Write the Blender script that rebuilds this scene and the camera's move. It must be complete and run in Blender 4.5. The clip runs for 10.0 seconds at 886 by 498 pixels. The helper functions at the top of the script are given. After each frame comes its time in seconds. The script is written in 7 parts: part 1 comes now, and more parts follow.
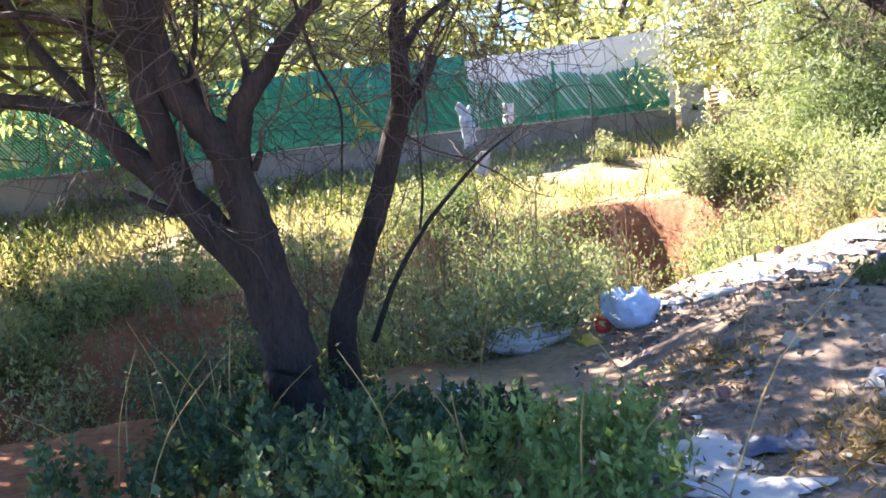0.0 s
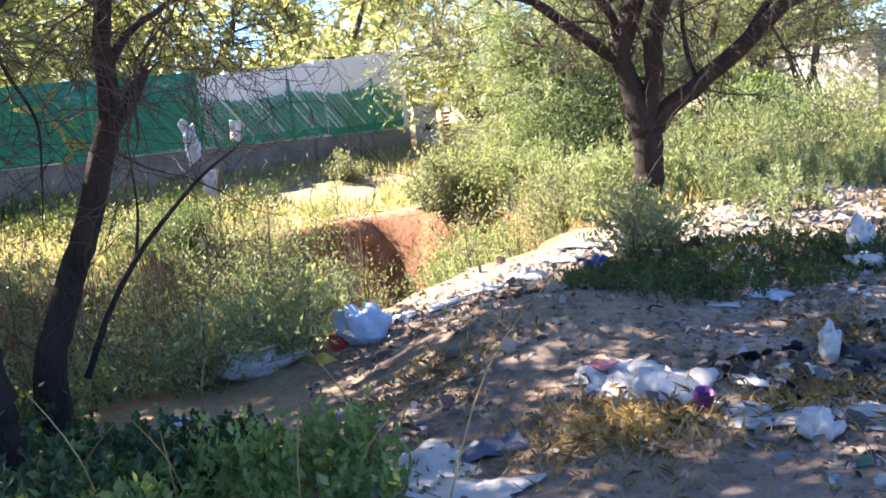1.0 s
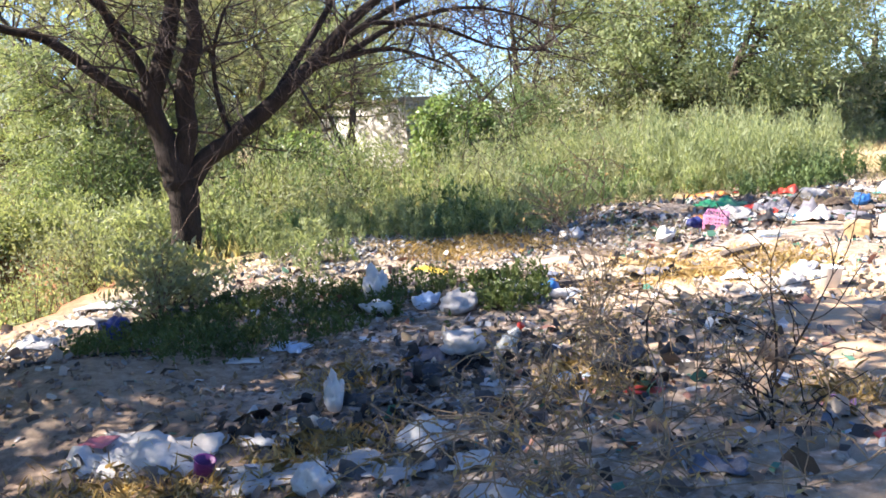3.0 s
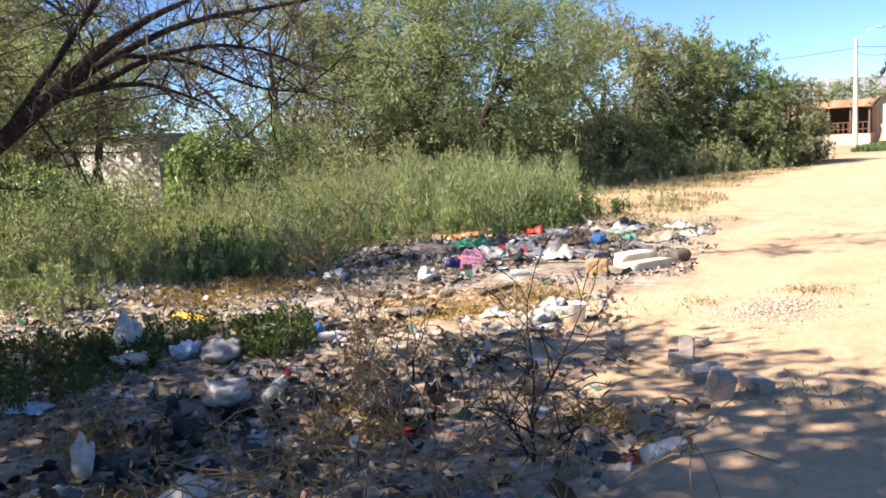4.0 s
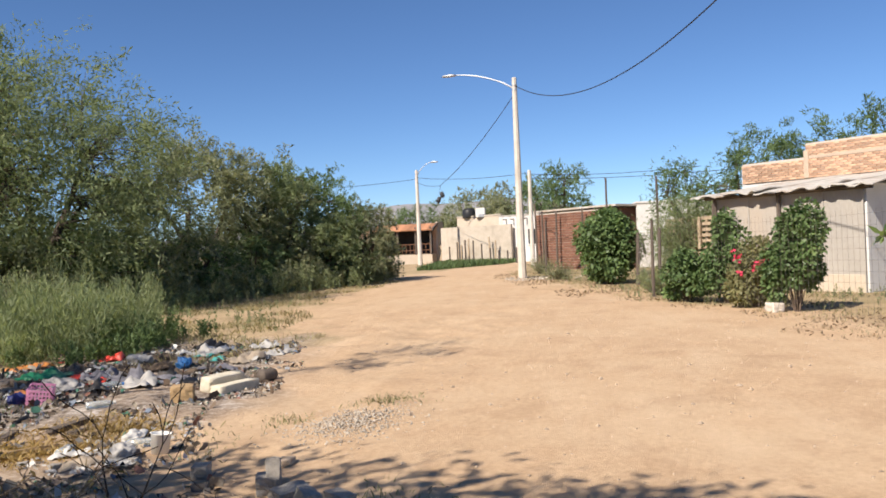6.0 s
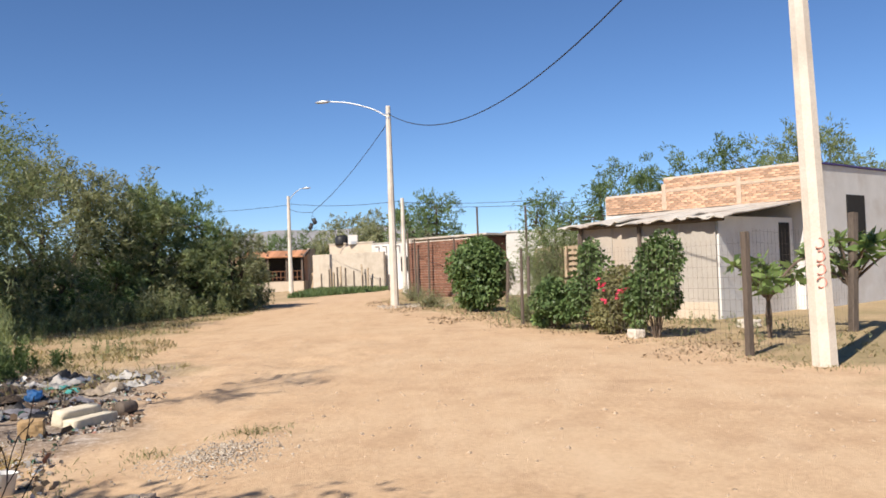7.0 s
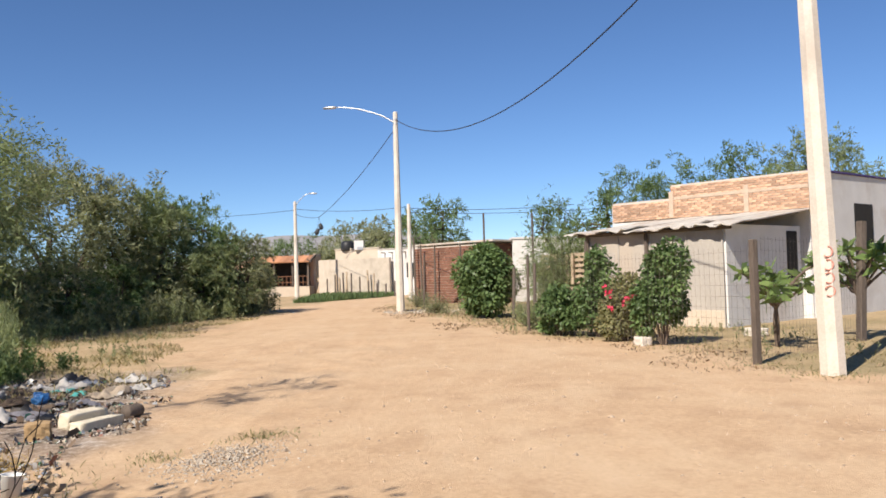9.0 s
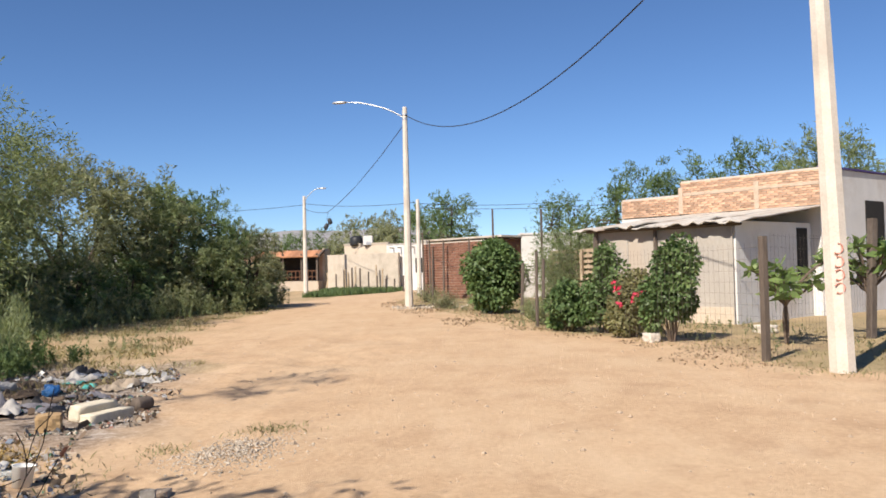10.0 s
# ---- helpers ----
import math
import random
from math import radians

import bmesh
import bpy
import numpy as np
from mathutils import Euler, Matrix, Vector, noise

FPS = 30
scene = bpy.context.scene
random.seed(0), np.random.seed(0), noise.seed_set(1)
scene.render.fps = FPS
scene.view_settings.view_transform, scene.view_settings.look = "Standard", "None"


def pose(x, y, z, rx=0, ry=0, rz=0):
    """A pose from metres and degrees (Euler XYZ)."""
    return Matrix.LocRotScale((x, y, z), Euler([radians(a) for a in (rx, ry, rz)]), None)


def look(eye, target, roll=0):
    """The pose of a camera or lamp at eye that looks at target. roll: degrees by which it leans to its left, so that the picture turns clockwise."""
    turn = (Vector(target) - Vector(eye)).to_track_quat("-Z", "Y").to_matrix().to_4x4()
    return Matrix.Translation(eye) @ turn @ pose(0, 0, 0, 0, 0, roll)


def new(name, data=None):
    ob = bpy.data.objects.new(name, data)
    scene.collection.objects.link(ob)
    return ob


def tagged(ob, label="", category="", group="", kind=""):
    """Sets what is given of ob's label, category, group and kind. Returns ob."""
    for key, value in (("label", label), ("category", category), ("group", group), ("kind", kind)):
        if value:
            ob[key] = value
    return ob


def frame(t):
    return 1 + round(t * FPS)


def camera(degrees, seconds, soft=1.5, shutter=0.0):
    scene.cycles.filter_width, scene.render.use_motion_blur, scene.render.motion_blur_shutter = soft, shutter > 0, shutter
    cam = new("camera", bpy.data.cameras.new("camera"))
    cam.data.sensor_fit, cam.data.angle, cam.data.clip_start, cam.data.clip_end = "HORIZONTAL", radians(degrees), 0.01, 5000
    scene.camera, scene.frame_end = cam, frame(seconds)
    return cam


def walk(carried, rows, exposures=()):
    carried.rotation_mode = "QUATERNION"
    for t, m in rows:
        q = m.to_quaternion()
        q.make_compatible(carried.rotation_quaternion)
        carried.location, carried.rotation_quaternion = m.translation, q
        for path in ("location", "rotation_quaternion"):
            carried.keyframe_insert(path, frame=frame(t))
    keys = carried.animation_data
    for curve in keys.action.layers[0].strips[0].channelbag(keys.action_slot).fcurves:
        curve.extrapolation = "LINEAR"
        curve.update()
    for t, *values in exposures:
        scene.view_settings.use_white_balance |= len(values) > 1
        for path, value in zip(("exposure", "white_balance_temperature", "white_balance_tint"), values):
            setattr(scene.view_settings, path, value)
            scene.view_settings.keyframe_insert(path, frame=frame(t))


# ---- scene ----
cam = camera(55.1, 10.0, 1.7)

PATH = [
    (0, (0.36, -0.395, 1.671), (0.07, 1.56, 1.365), -7.1),
    (0.5, (0.415, -0.341, 1.649), (0.421, 1.633, 1.332), -6.8),
    (1, (0.516, -0.304, 1.629), (0.812, 1.646, 1.298), -6.6),
    (1.5, (0.646, -0.268, 1.609), (1.186, 1.629, 1.281), -6.3),
    (2, (0.796, -0.241, 1.588), (1.541, 1.588, 1.272), -5.5),
    (2.5, (0.889, -0.261, 1.584), (1.856, 1.461, 1.265), -4.5),
    (2.7, (0.916, -0.252, 1.58), (1.983, 1.41, 1.266), -4.2),
    (3.8, (0.97, -0.184, 1.605), (2.503, 1.075, 1.345), -3.4),
    (4, (0.948, -0.179, 1.613), (2.553, 0.988, 1.369), -2.7),
    (4.5, (0.963, -0.186, 1.623), (2.726, 0.74, 1.447), -2.2),
    (5, (0.945, -0.208, 1.639), (2.818, 0.486, 1.527), -2.3),
    (5.5, (0.925, -0.216, 1.642), (2.866, 0.265, 1.589), -2.5),
    (6, (0.897, -0.246, 1.649), (2.875, 0.049, 1.64), -2.5),
    (6.2, (0.892, -0.246, 1.651), (2.88, -0.021, 1.655), -2.4),
    (7.3, (0.942, -0.224, 1.639), (2.942, -0.259, 1.687), -2.1),
    (7.5, (0.943, -0.214, 1.636), (2.943, -0.25, 1.684), -2.1),
    (8, (0.939, -0.201, 1.642), (2.939, -0.22, 1.694), -2.0),
    (8.5, (0.941, -0.202, 1.64), (2.941, -0.204, 1.696), -1.8),
    (9, (0.939, -0.214, 1.636), (2.938, -0.207, 1.695), -1.7),
    (9.5, (0.927, -0.211, 1.632), (2.926, -0.196, 1.688), -1.5),
    (10, (0.928, -0.214, 1.629), (2.927, -0.186, 1.678), -1.4),
]
walk(cam, [(t, look(eye, target, roll)) for t, eye, target, roll in PATH], [(0, 3.1, 6400, 18), (0.6, 2.88, 6400, 18), (2.0, 2.4, 6400, 16), (2.7, 2.34, 6400, 15), (4.2, 1.31, 6650, 13), (5, 0.8, 6600, 11), (6, 0.63, 6540, 11), (10, 0.62, 6530, 11)])

# ---- light ----
SUN_EL, SUN_DIR = radians(43), Vector((-0.82, 0.57, 0.0)).normalized()
sun_vec = SUN_DIR * math.cos(SUN_EL) + Vector((0, 0, math.sin(SUN_EL)))
sun_data = bpy.data.lights.new("sun", "SUN")
sun_data.energy, sun_data.angle, sun_data.color = 5.0, radians(0.53), (1.0, 0.92, 0.81)
sun = new("sun", sun_data)
sun.matrix_world = look(sun_vec * 60, (0, 0, 0))
world = bpy.data.worlds.new("sky")
scene.world = world
world.use_nodes = True
wn = world.node_tree.nodes
sky = wn.new("ShaderNodeTexSky")
sky.sky_type, sky.sun_disc = "NISHITA", False
sky.sun_elevation, sky.sun_rotation = SUN_EL, math.atan2(SUN_DIR.x, SUN_DIR.y)
sky.air_density, sky.dust_density, sky.ozone_density = 0.8, 0.0, 6.0
sky.altitude = 1500
deep = wn.new("ShaderNodeHueSaturation")
deep.inputs["Saturation"].default_value = 1.05
deep.inputs["Hue"].default_value = 0.501
world.node_tree.links.new(sky.outputs[0], deep.inputs["Color"])
world.node_tree.links.new(deep.outputs[0], wn["Background"].inputs[0])
wn["Background"].inputs[1].default_value = 0.083


# ---- materials ----
def ramp(nt, fac, stops):
    r = nt.nodes.new("ShaderNodeValToRGB")
    e = r.color_ramp.elements
    while len(e) < len(stops):
        e.new(0.5)
    for el, (p, c) in zip(e, stops):
        el.position, el.color = p, (*c, 1)
    nt.links.new(fac, r.inputs[0])
    return r.outputs[0]


def noise_tex(nt, scale, detail=4, rough=0.6, vec=None):
    n = nt.nodes.new("ShaderNodeTexNoise")
    n.inputs["Scale"].default_value, n.inputs["Detail"].default_value, n.inputs["Roughness"].default_value = scale, detail, rough
    if vec:
        nt.links.new(vec, n.inputs["Vector"])
    return n.outputs[0]


def mixc(nt, fac, a, b, mode="MIX"):
    m = nt.nodes.new("ShaderNodeMix")
    m.data_type, m.blend_type = "RGBA", mode
    for sock, v in ((m.inputs[0], fac), (m.inputs[6], a), (m.inputs[7], b)):
        if isinstance(v, (int, float)):
            sock.default_value = v
        elif isinstance(v, tuple):
            sock.default_value = (*v, 1)
        else:
            nt.links.new(v, sock)
    return m.outputs[2]


def mat(name, dark, light, scale=6.0, fine=60.0, rough=0.85, bump=0.3, metal=0.0, spec=0.3, vary=0.0, coord="Object", stretch=None, stain=None):
    """A surface of two tones mixed at two scales, with fine relief; vary shifts each piece; stain adds a third blotched tone."""
    m = bpy.data.materials.new(name)
    m.use_nodes = True
    nt = m.node_tree
    b = nt.nodes["Principled BSDF"]
    tc = nt.nodes.new("ShaderNodeTexCoord")
    vec = tc.outputs[coord]
    if stretch:
        mp = nt.nodes.new("ShaderNodeMapping")
        mp.inputs["Scale"].default_value = stretch
        nt.links.new(vec, mp.inputs[0])
        vec = mp.outputs[0]
    n1, n2 = noise_tex(nt, scale, 5, 0.6, vec), noise_tex(nt, fine, 3, 0.7, vec)
    col = ramp(nt, n1, [(0.3, dark), (0.7, light)])
    col = mixc(nt, 0.45, col, ramp(nt, n2, [(0.35, dark), (0.65, light)]))
    if stain:
        col = mixc(nt, ramp(nt, noise_tex(nt, scale * 0.37, 6, 0.65, vec), [(0.5, (0, 0, 0)), (0.68, (0.8, 0.8, 0.8))]), col, stain)
    if vary:
        oi = nt.nodes.new("ShaderNodeObjectInfo")
        gi = nt.nodes.new("ShaderNodeNewGeometry")
        ad = nt.nodes.new("ShaderNodeMath")
        ad.operation = "ADD"
        nt.links.new(oi.outputs["Random"], ad.inputs[0])
        nt.links.new(gi.outputs["Random Per Island"], ad.inputs[1])
        fr = nt.nodes.new("ShaderNodeMath")
        fr.operation = "FRACT"
        nt.links.new(ad.outputs[0], fr.inputs[0])
        lo, hi = 1 - vary, 1 + vary * 0.6
        col = mixc(nt, 1.0, col, ramp(nt, fr.outputs[0], [(0, (lo, lo, lo)), (1, (hi, hi, hi))]), "MULTIPLY")
    nt.links.new(col, b.inputs["Base Color"])
    b.inputs["Roughness"].default_value, b.inputs["Metallic"].default_value = rough, metal
    b.inputs["Specular IOR Level"].default_value = spec
    if bump:
        bp = nt.nodes.new("ShaderNodeBump")
        bp.inputs["Strength"].default_value, bp.inputs["Distance"].default_value = bump, 0.02
        nt.links.new(n2, bp.inputs["Height"])
        nt.links.new(bp.outputs[0], b.inputs["Normal"])
    return m


def leaf_mat(name, a, b_, c, trans=0.45, rough=0.55):
    """Foliage: three tones from leaf to leaf, part of the light shining through."""
    m = bpy.data.materials.new(name)
    m.use_nodes = True
    nt = m.node_tree
    p = nt.nodes["Principled BSDF"]
    g = nt.nodes.new("ShaderNodeNewGeometry")
    tc = nt.nodes.new("ShaderNodeTexCoord")
    a, c = (tuple(u * 0.55 + v * 0.45 for u, v in zip(k, b_)) for k in (a, c))
    col = ramp(nt, g.outputs["Random Per Island"], [(0.0, a), (0.55, b_), (1.0, c)])
    clump = ramp(nt, noise_tex(nt, 1.3, 3, 0.6, tc.outputs["Object"]), [(0.3, (0.72, 0.72, 0.72)), (0.7, (1.2, 1.15, 1.0))])
    col = mixc(nt, 1.0, col, clump, "MULTIPLY")
    nt.links.new(col, p.inputs["Base Color"])
    p.inputs["Roughness"].default_value, p.inputs["Specular IOR Level"].default_value = rough, 0.25
    t = nt.nodes.new("ShaderNodeBsdfTranslucent")
    nt.links.new(mixc(nt, 1.0, col, (1.12, 1.1, 0.7), "MULTIPLY"), t.inputs[0])
    mx = nt.nodes.new("ShaderNodeMixShader")
    mx.inputs[0].default_value = trans
    nt.links.new(p.outputs[0], mx.inputs[1])
    nt.links.new(t.outputs[0], mx.inputs[2])
    nt.links.new(mx.outputs[0], nt.nodes["Material Output"].inputs[0])
    return m


M = {}
M["bark"] = mat("bark", (0.009, 0.007, 0.006), (0.05, 0.037, 0.03), 7, 55, 0.95, 0.9, stretch=(1, 1, 0.25))
M["branch"] = mat("branch", (0.045, 0.035, 0.027), (0.14, 0.108, 0.082), 7, 50, 0.95, 0.5)
M["dark_twig"] = mat("dark_twig", (0.03, 0.022, 0.018), (0.11, 0.08, 0.062), 9, 60, 0.9, 0.3)
M["twig"] = mat("twig", (0.07, 0.05, 0.04), (0.2, 0.15, 0.11), 9, 60, 0.9, 0.3)
M["dry_twig"] = mat("dry_twig", (0.12, 0.08, 0.05), (0.34, 0.25, 0.15), 9, 60, 0.9, 0.2)
M["mesquite"] = leaf_mat("mesquite_leaf", (0.14, 0.19, 0.1), (0.225, 0.28, 0.15), (0.34, 0.39, 0.225), 0.5)
M["olive"] = leaf_mat("olive_leaf", (0.16, 0.19, 0.115), (0.25, 0.275, 0.17), (0.37, 0.385, 0.255), 0.45)
M["green"] = leaf_mat("green_leaf", (0.08, 0.13, 0.06), (0.13, 0.195, 0.085), (0.22, 0.29, 0.135), 0.4)
M["bright"] = leaf_mat("bright_leaf", (0.16, 0.21, 0.105), (0.265, 0.31, 0.165), (0.4, 0.43, 0.245), 0.52)
M["herb"] = leaf_mat("herb_leaf", (0.035, 0.07, 0.04), (0.06, 0.11, 0.06), (0.13, 0.19, 0.1), 0.35)
M["weed"] = leaf_mat("weed_leaf", (0.16, 0.21, 0.12), (0.27, 0.325, 0.185), (0.42, 0.46, 0.285), 0.52)
M["grass"] = leaf_mat("grass_blade", (0.3, 0.3, 0.165), (0.44, 0.42, 0.24), (0.6, 0.54, 0.34), 0.45)
M["dry_grass"] = leaf_mat("dry_grass_blade", (0.25, 0.17, 0.07), (0.42, 0.3, 0.13), (0.58, 0.46, 0.24), 0.25)
# paler leaf copy: the glow of backlit far trees is put into its colour
M["sunlit"] = leaf_mat("sunlit_tint_leaf", (0.28, 0.31, 0.16), (0.42, 0.45, 0.24), (0.58, 0.6, 0.36), 0.66)
M["wash_green"] = leaf_mat("wash_green_leaf", (0.09, 0.135, 0.065), (0.15, 0.21, 0.1), (0.25, 0.31, 0.165), 0.42)
M["verge_green"] = leaf_mat("dusty_tuft", (0.16, 0.17, 0.09), (0.25, 0.25, 0.14), (0.38, 0.36, 0.22), 0.35)
M["verge"] = leaf_mat("verge_blade", (0.2, 0.17, 0.1), (0.33, 0.29, 0.17), (0.5, 0.44, 0.28), 0.3)
# darker leaf copy for low plants; their shade is put into the colour
M["shade_grass"] = leaf_mat("shaded_herb_leaf", (0.05, 0.085, 0.03), (0.085, 0.12, 0.04), (0.14, 0.15, 0.07), 0.3)
M["garden"] = leaf_mat("garden_leaf", (0.075, 0.13, 0.05), (0.12, 0.19, 0.075), (0.22, 0.3, 0.13), 0.3, 0.42)
M["dusty_garden"] = leaf_mat("dusty_garden_leaf", (0.14, 0.15, 0.075), (0.22, 0.22, 0.11), (0.32, 0.3, 0.17), 0.35)
M["frangipani"] = leaf_mat("frangipani_leaf", (0.13, 0.2, 0.07), (0.19, 0.28, 0.1), (0.3, 0.38, 0.16), 0.4, 0.38)
M["flower"] = leaf_mat("flower_petal", (0.6, 0.04, 0.1), (0.7, 0.06, 0.14), (0.75, 0.12, 0.2), 0.3)


def ground_mat():
    m = bpy.data.materials.new("earth")
    m.use_nodes = True
    nt = m.node_tree
    b = nt.nodes["Principled BSDF"]
    tc = nt.nodes.new("ShaderNodeTexCoord")
    v = tc.outputs["Object"]
    at_ = nt.nodes.new("ShaderNodeAttribute")
    at_.attribute_name = "zone"
    sep = nt.nodes.new("ShaderNodeSeparateColor")
    nt.links.new(at_.outputs["Color"], sep.inputs[0])
    big, mid, fine, grit = noise_tex(nt, 0.35, 4, 0.6, v), noise_tex(nt, 2.2, 5, 0.65, v), noise_tex(nt, 14, 5, 0.7, v), noise_tex(nt, 90, 3, 0.7, v)
    sand = mixc(nt, 0.5, ramp(nt, mid, [(0.3, (0.435, 0.287, 0.17)), (0.7, (0.592, 0.418, 0.265))]), ramp(nt, fine, [(0.3, (0.348, 0.231, 0.135)), (0.62, (0.583, 0.413, 0.265))]))
    sand = mixc(nt, ramp(nt, big, [(0.45, (0, 0, 0)), (0.75, (0.6, 0.6, 0.6))]), sand, (0.583, 0.435, 0.287))
    blot = noise_tex(nt, 0.9, 6, 0.72, v)
    sand = mixc(nt, ramp(nt, blot, [(0.52, (0, 0, 0)), (0.66, (0.55, 0.55, 0.55))]), sand, (0.374, 0.244, 0.148))
    speck = noise_tex(nt, 38, 4, 0.75, v)
    sand = mixc(nt, ramp(nt, speck, [(0.6, (0, 0, 0)), (0.7, (0.6, 0.6, 0.6))]), sand, (0.261, 0.183, 0.122))
    # wheel tracks run along the road: noise drawn out in that direction
    mp = nt.nodes.new("ShaderNodeMapping")
    mp.inputs["Scale"].default_value = (0.2, 1.0, 1.0)
    mp.inputs["Rotation"].default_value = (0, 0, radians(-6))
    nt.links.new(v, mp.inputs[0])
    track = noise_tex(nt, 1.6, 5, 0.62, mp.outputs[0])
    sand = mixc(nt, ramp(nt, track, [(0.52, (0, 0, 0)), (0.72, (0.32, 0.32, 0.32))]), sand, (0.609, 0.461, 0.313))
    sand = mixc(nt, ramp(nt, track, [(0.3, (0.25, 0.25, 0.25)), (0.45, (0, 0, 0))]), sand, (0.4, 0.261, 0.157))
    ash = mixc(nt, 0.5, ramp(nt, mid, [(0.36, (0.06, 0.048, 0.04)), (0.5, (0.235, 0.185, 0.145)), (0.64, (0.52, 0.47, 0.42))]), ramp(nt, fine, [(0.36, (0.055, 0.045, 0.037)), (0.5, (0.25, 0.195, 0.15)), (0.62, (0.58, 0.53, 0.48))]))
    mound = mixc(nt, 0.5, ramp(nt, mid, [(0.35, (0.16, 0.11, 0.082)), (0.65, (0.33, 0.25, 0.19))]), ramp(nt, fine, [(0.36, (0.11, 0.08, 0.06)), (0.6, (0.36, 0.275, 0.215)), (0.72, (0.5, 0.43, 0.37))]))
    red = mixc(nt, 0.5, ramp(nt, fine, [(0.35, (0.12, 0.05, 0.028)), (0.65, (0.36, 0.17, 0.09))]), ramp(nt, mid, [(0.35, (0.14, 0.06, 0.03)), (0.65, (0.38, 0.19, 0.11))]))
    litter = mixc(nt, 0.5, ramp(nt, mid, [(0.3, (0.16, 0.125, 0.06)), (0.7, (0.36, 0.29, 0.15))]), ramp(nt, fine, [(0.35, (0.12, 0.1, 0.05)), (0.65, (0.42, 0.34, 0.19))]))
    col = mixc(nt, sep.outputs[0], sand, mixc(nt, at_.outputs["Alpha"], ash, mound))
    col = mixc(nt, sep.outputs[2], col, litter)
    col = mixc(nt, sep.outputs[1], col, red)
    nt.links.new(col, b.inputs["Base Color"])
    b.inputs["Roughness"].default_value, b.inputs["Specular IOR Level"].default_value = 0.95, 0.15
    ad = nt.nodes.new("ShaderNodeMath")
    ad.operation = "ADD"
    nt.links.new(fine, ad.inputs[0])
    nt.links.new(grit, ad.inputs[1])
    bp = nt.nodes.new("ShaderNodeBump")
    bp.inputs["Strength"].default_value, bp.inputs["Distance"].default_value = 0.5, 0.02
    nt.links.new(ad.outputs[0], bp.inputs["Height"])
    nt.links.new(bp.outputs[0], b.inputs["Normal"])
    return m


M["earth"] = ground_mat()


# ---- ground ----
def sstep(a):
    a = np.clip(a, 0, 1)
    return a * a * (3 - 2 * a)


def vnoise(x, y, s, seed=0):
    """Smooth value noise in numpy, -1 to 1."""
    x, y = np.asarray(x, float) / s, np.asarray(y, float) / s
    xi, yi = np.floor(x), np.floor(y)
    fx, fy = sstep(x - xi), sstep(y - yi)

    def hsh(i, j):
        h = np.sin(i * 127.1 + j * 311.7 + seed * 74.7) * 43758.5453
        return (h - np.floor(h)) * 2 - 1
    a = hsh(xi, yi) * (1 - fx) + hsh(xi + 1, yi) * fx
    c = hsh(xi, yi + 1) * (1 - fx) + hsh(xi + 1, yi + 1) * fx
    return a * (1 - fy) + c * fy


def gully(x, y):
    """How far inside the wash a place lies: 0 at its rim, 1 on its bed, below 0 outside."""
    ax, ay, bx, by = -5.4, 7.4, 0.6, 11.6
    l2 = (bx - ax) ** 2 + (by - ay) ** 2
    s = ((x - ax) * (bx - ax) + (y - ay) * (by - ay)) / l2
    s = np.clip(s, -3, 1)
    d = np.hypot(x - ax - s * (bx - ax), y - ay - s * (by - ay))
    w = 2.0 + 1.75 * np.clip(s, 0, 1)
    d = d + 0.35 * vnoise(x, y, 1.7, 5) + 0.12 * vnoise(x, y, 0.45, 6)
    return (w - d) / 0.95


def height(x, y):
    x, y = np.asarray(x, float), np.asarray(y, float)
    z = -0.5 * sstep((3.0 - x) / 3.4) * sstep((y - 1.8) / 4.0)
    z = z + 0.24 * np.exp(-((x - 1.9) ** 2 + (y - 5.6) ** 2) / 0.8)
    z = z + 0.3 * np.exp(-((x - 19) ** 2 + (y - 13.5) ** 2) / 6) + 0.18 * np.exp(-((x - 6.3) ** 2 + (y - 8.6) ** 2) / 1.2)
    far = sstep((y - 0.75 * x - 11.5) / 4.5) * sstep((16 - x) / 8)
    front = (x - 3.5) * 0.427 - (y - 23.4) * 0.904
    z = z * (1 - far) + far * np.clip(0.56 - front * 0.14, -0.45, 0.75)
    z = z - 1.9 * sstep(gully(x, y))
    near = sstep((60 - np.hypot(x, y)) / 40)
    rough_ = sstep((y - 1.5 + 0.12 * x - 0.0) / 2.5) * sstep((30 - x) / 8)
    z = z + near * (0.012 * vnoise(x, y, 1.9, 1) + rough_ * (0.035 * vnoise(x, y, 0.8, 2) + 0.02 * vnoise(x, y, 0.3, 3)))
    return z


# ---- building helpers ----
def part(name, bm, material, parent=None, label="", smooth=False):
    """One mesh object from a bmesh or a mesh, under a thing or a part."""
    if isinstance(bm, bpy.types.Mesh):
        me = bm
    else:
        me = bpy.data.meshes.new(name)
        bm.to_mesh(me)
        bm.free()
    if smooth:
        me.polygons.foreach_set("use_smooth", [True] * len(me.polygons))
    me.materials.clear()
    me.materials.append(material)
    ob = new(name, me)
    if parent:
        ob.parent = parent
    if label:
        tagged(ob, label)
    return ob


def thing(name, x, y, z, label, category, group="", rz=0.0, kind=""):
    e = new(name)
    e.matrix_basis = pose(x, y, z, 0, 0, rz)
    e.empty_display_size = 0.2
    return tagged(e, label, category, group, kind)


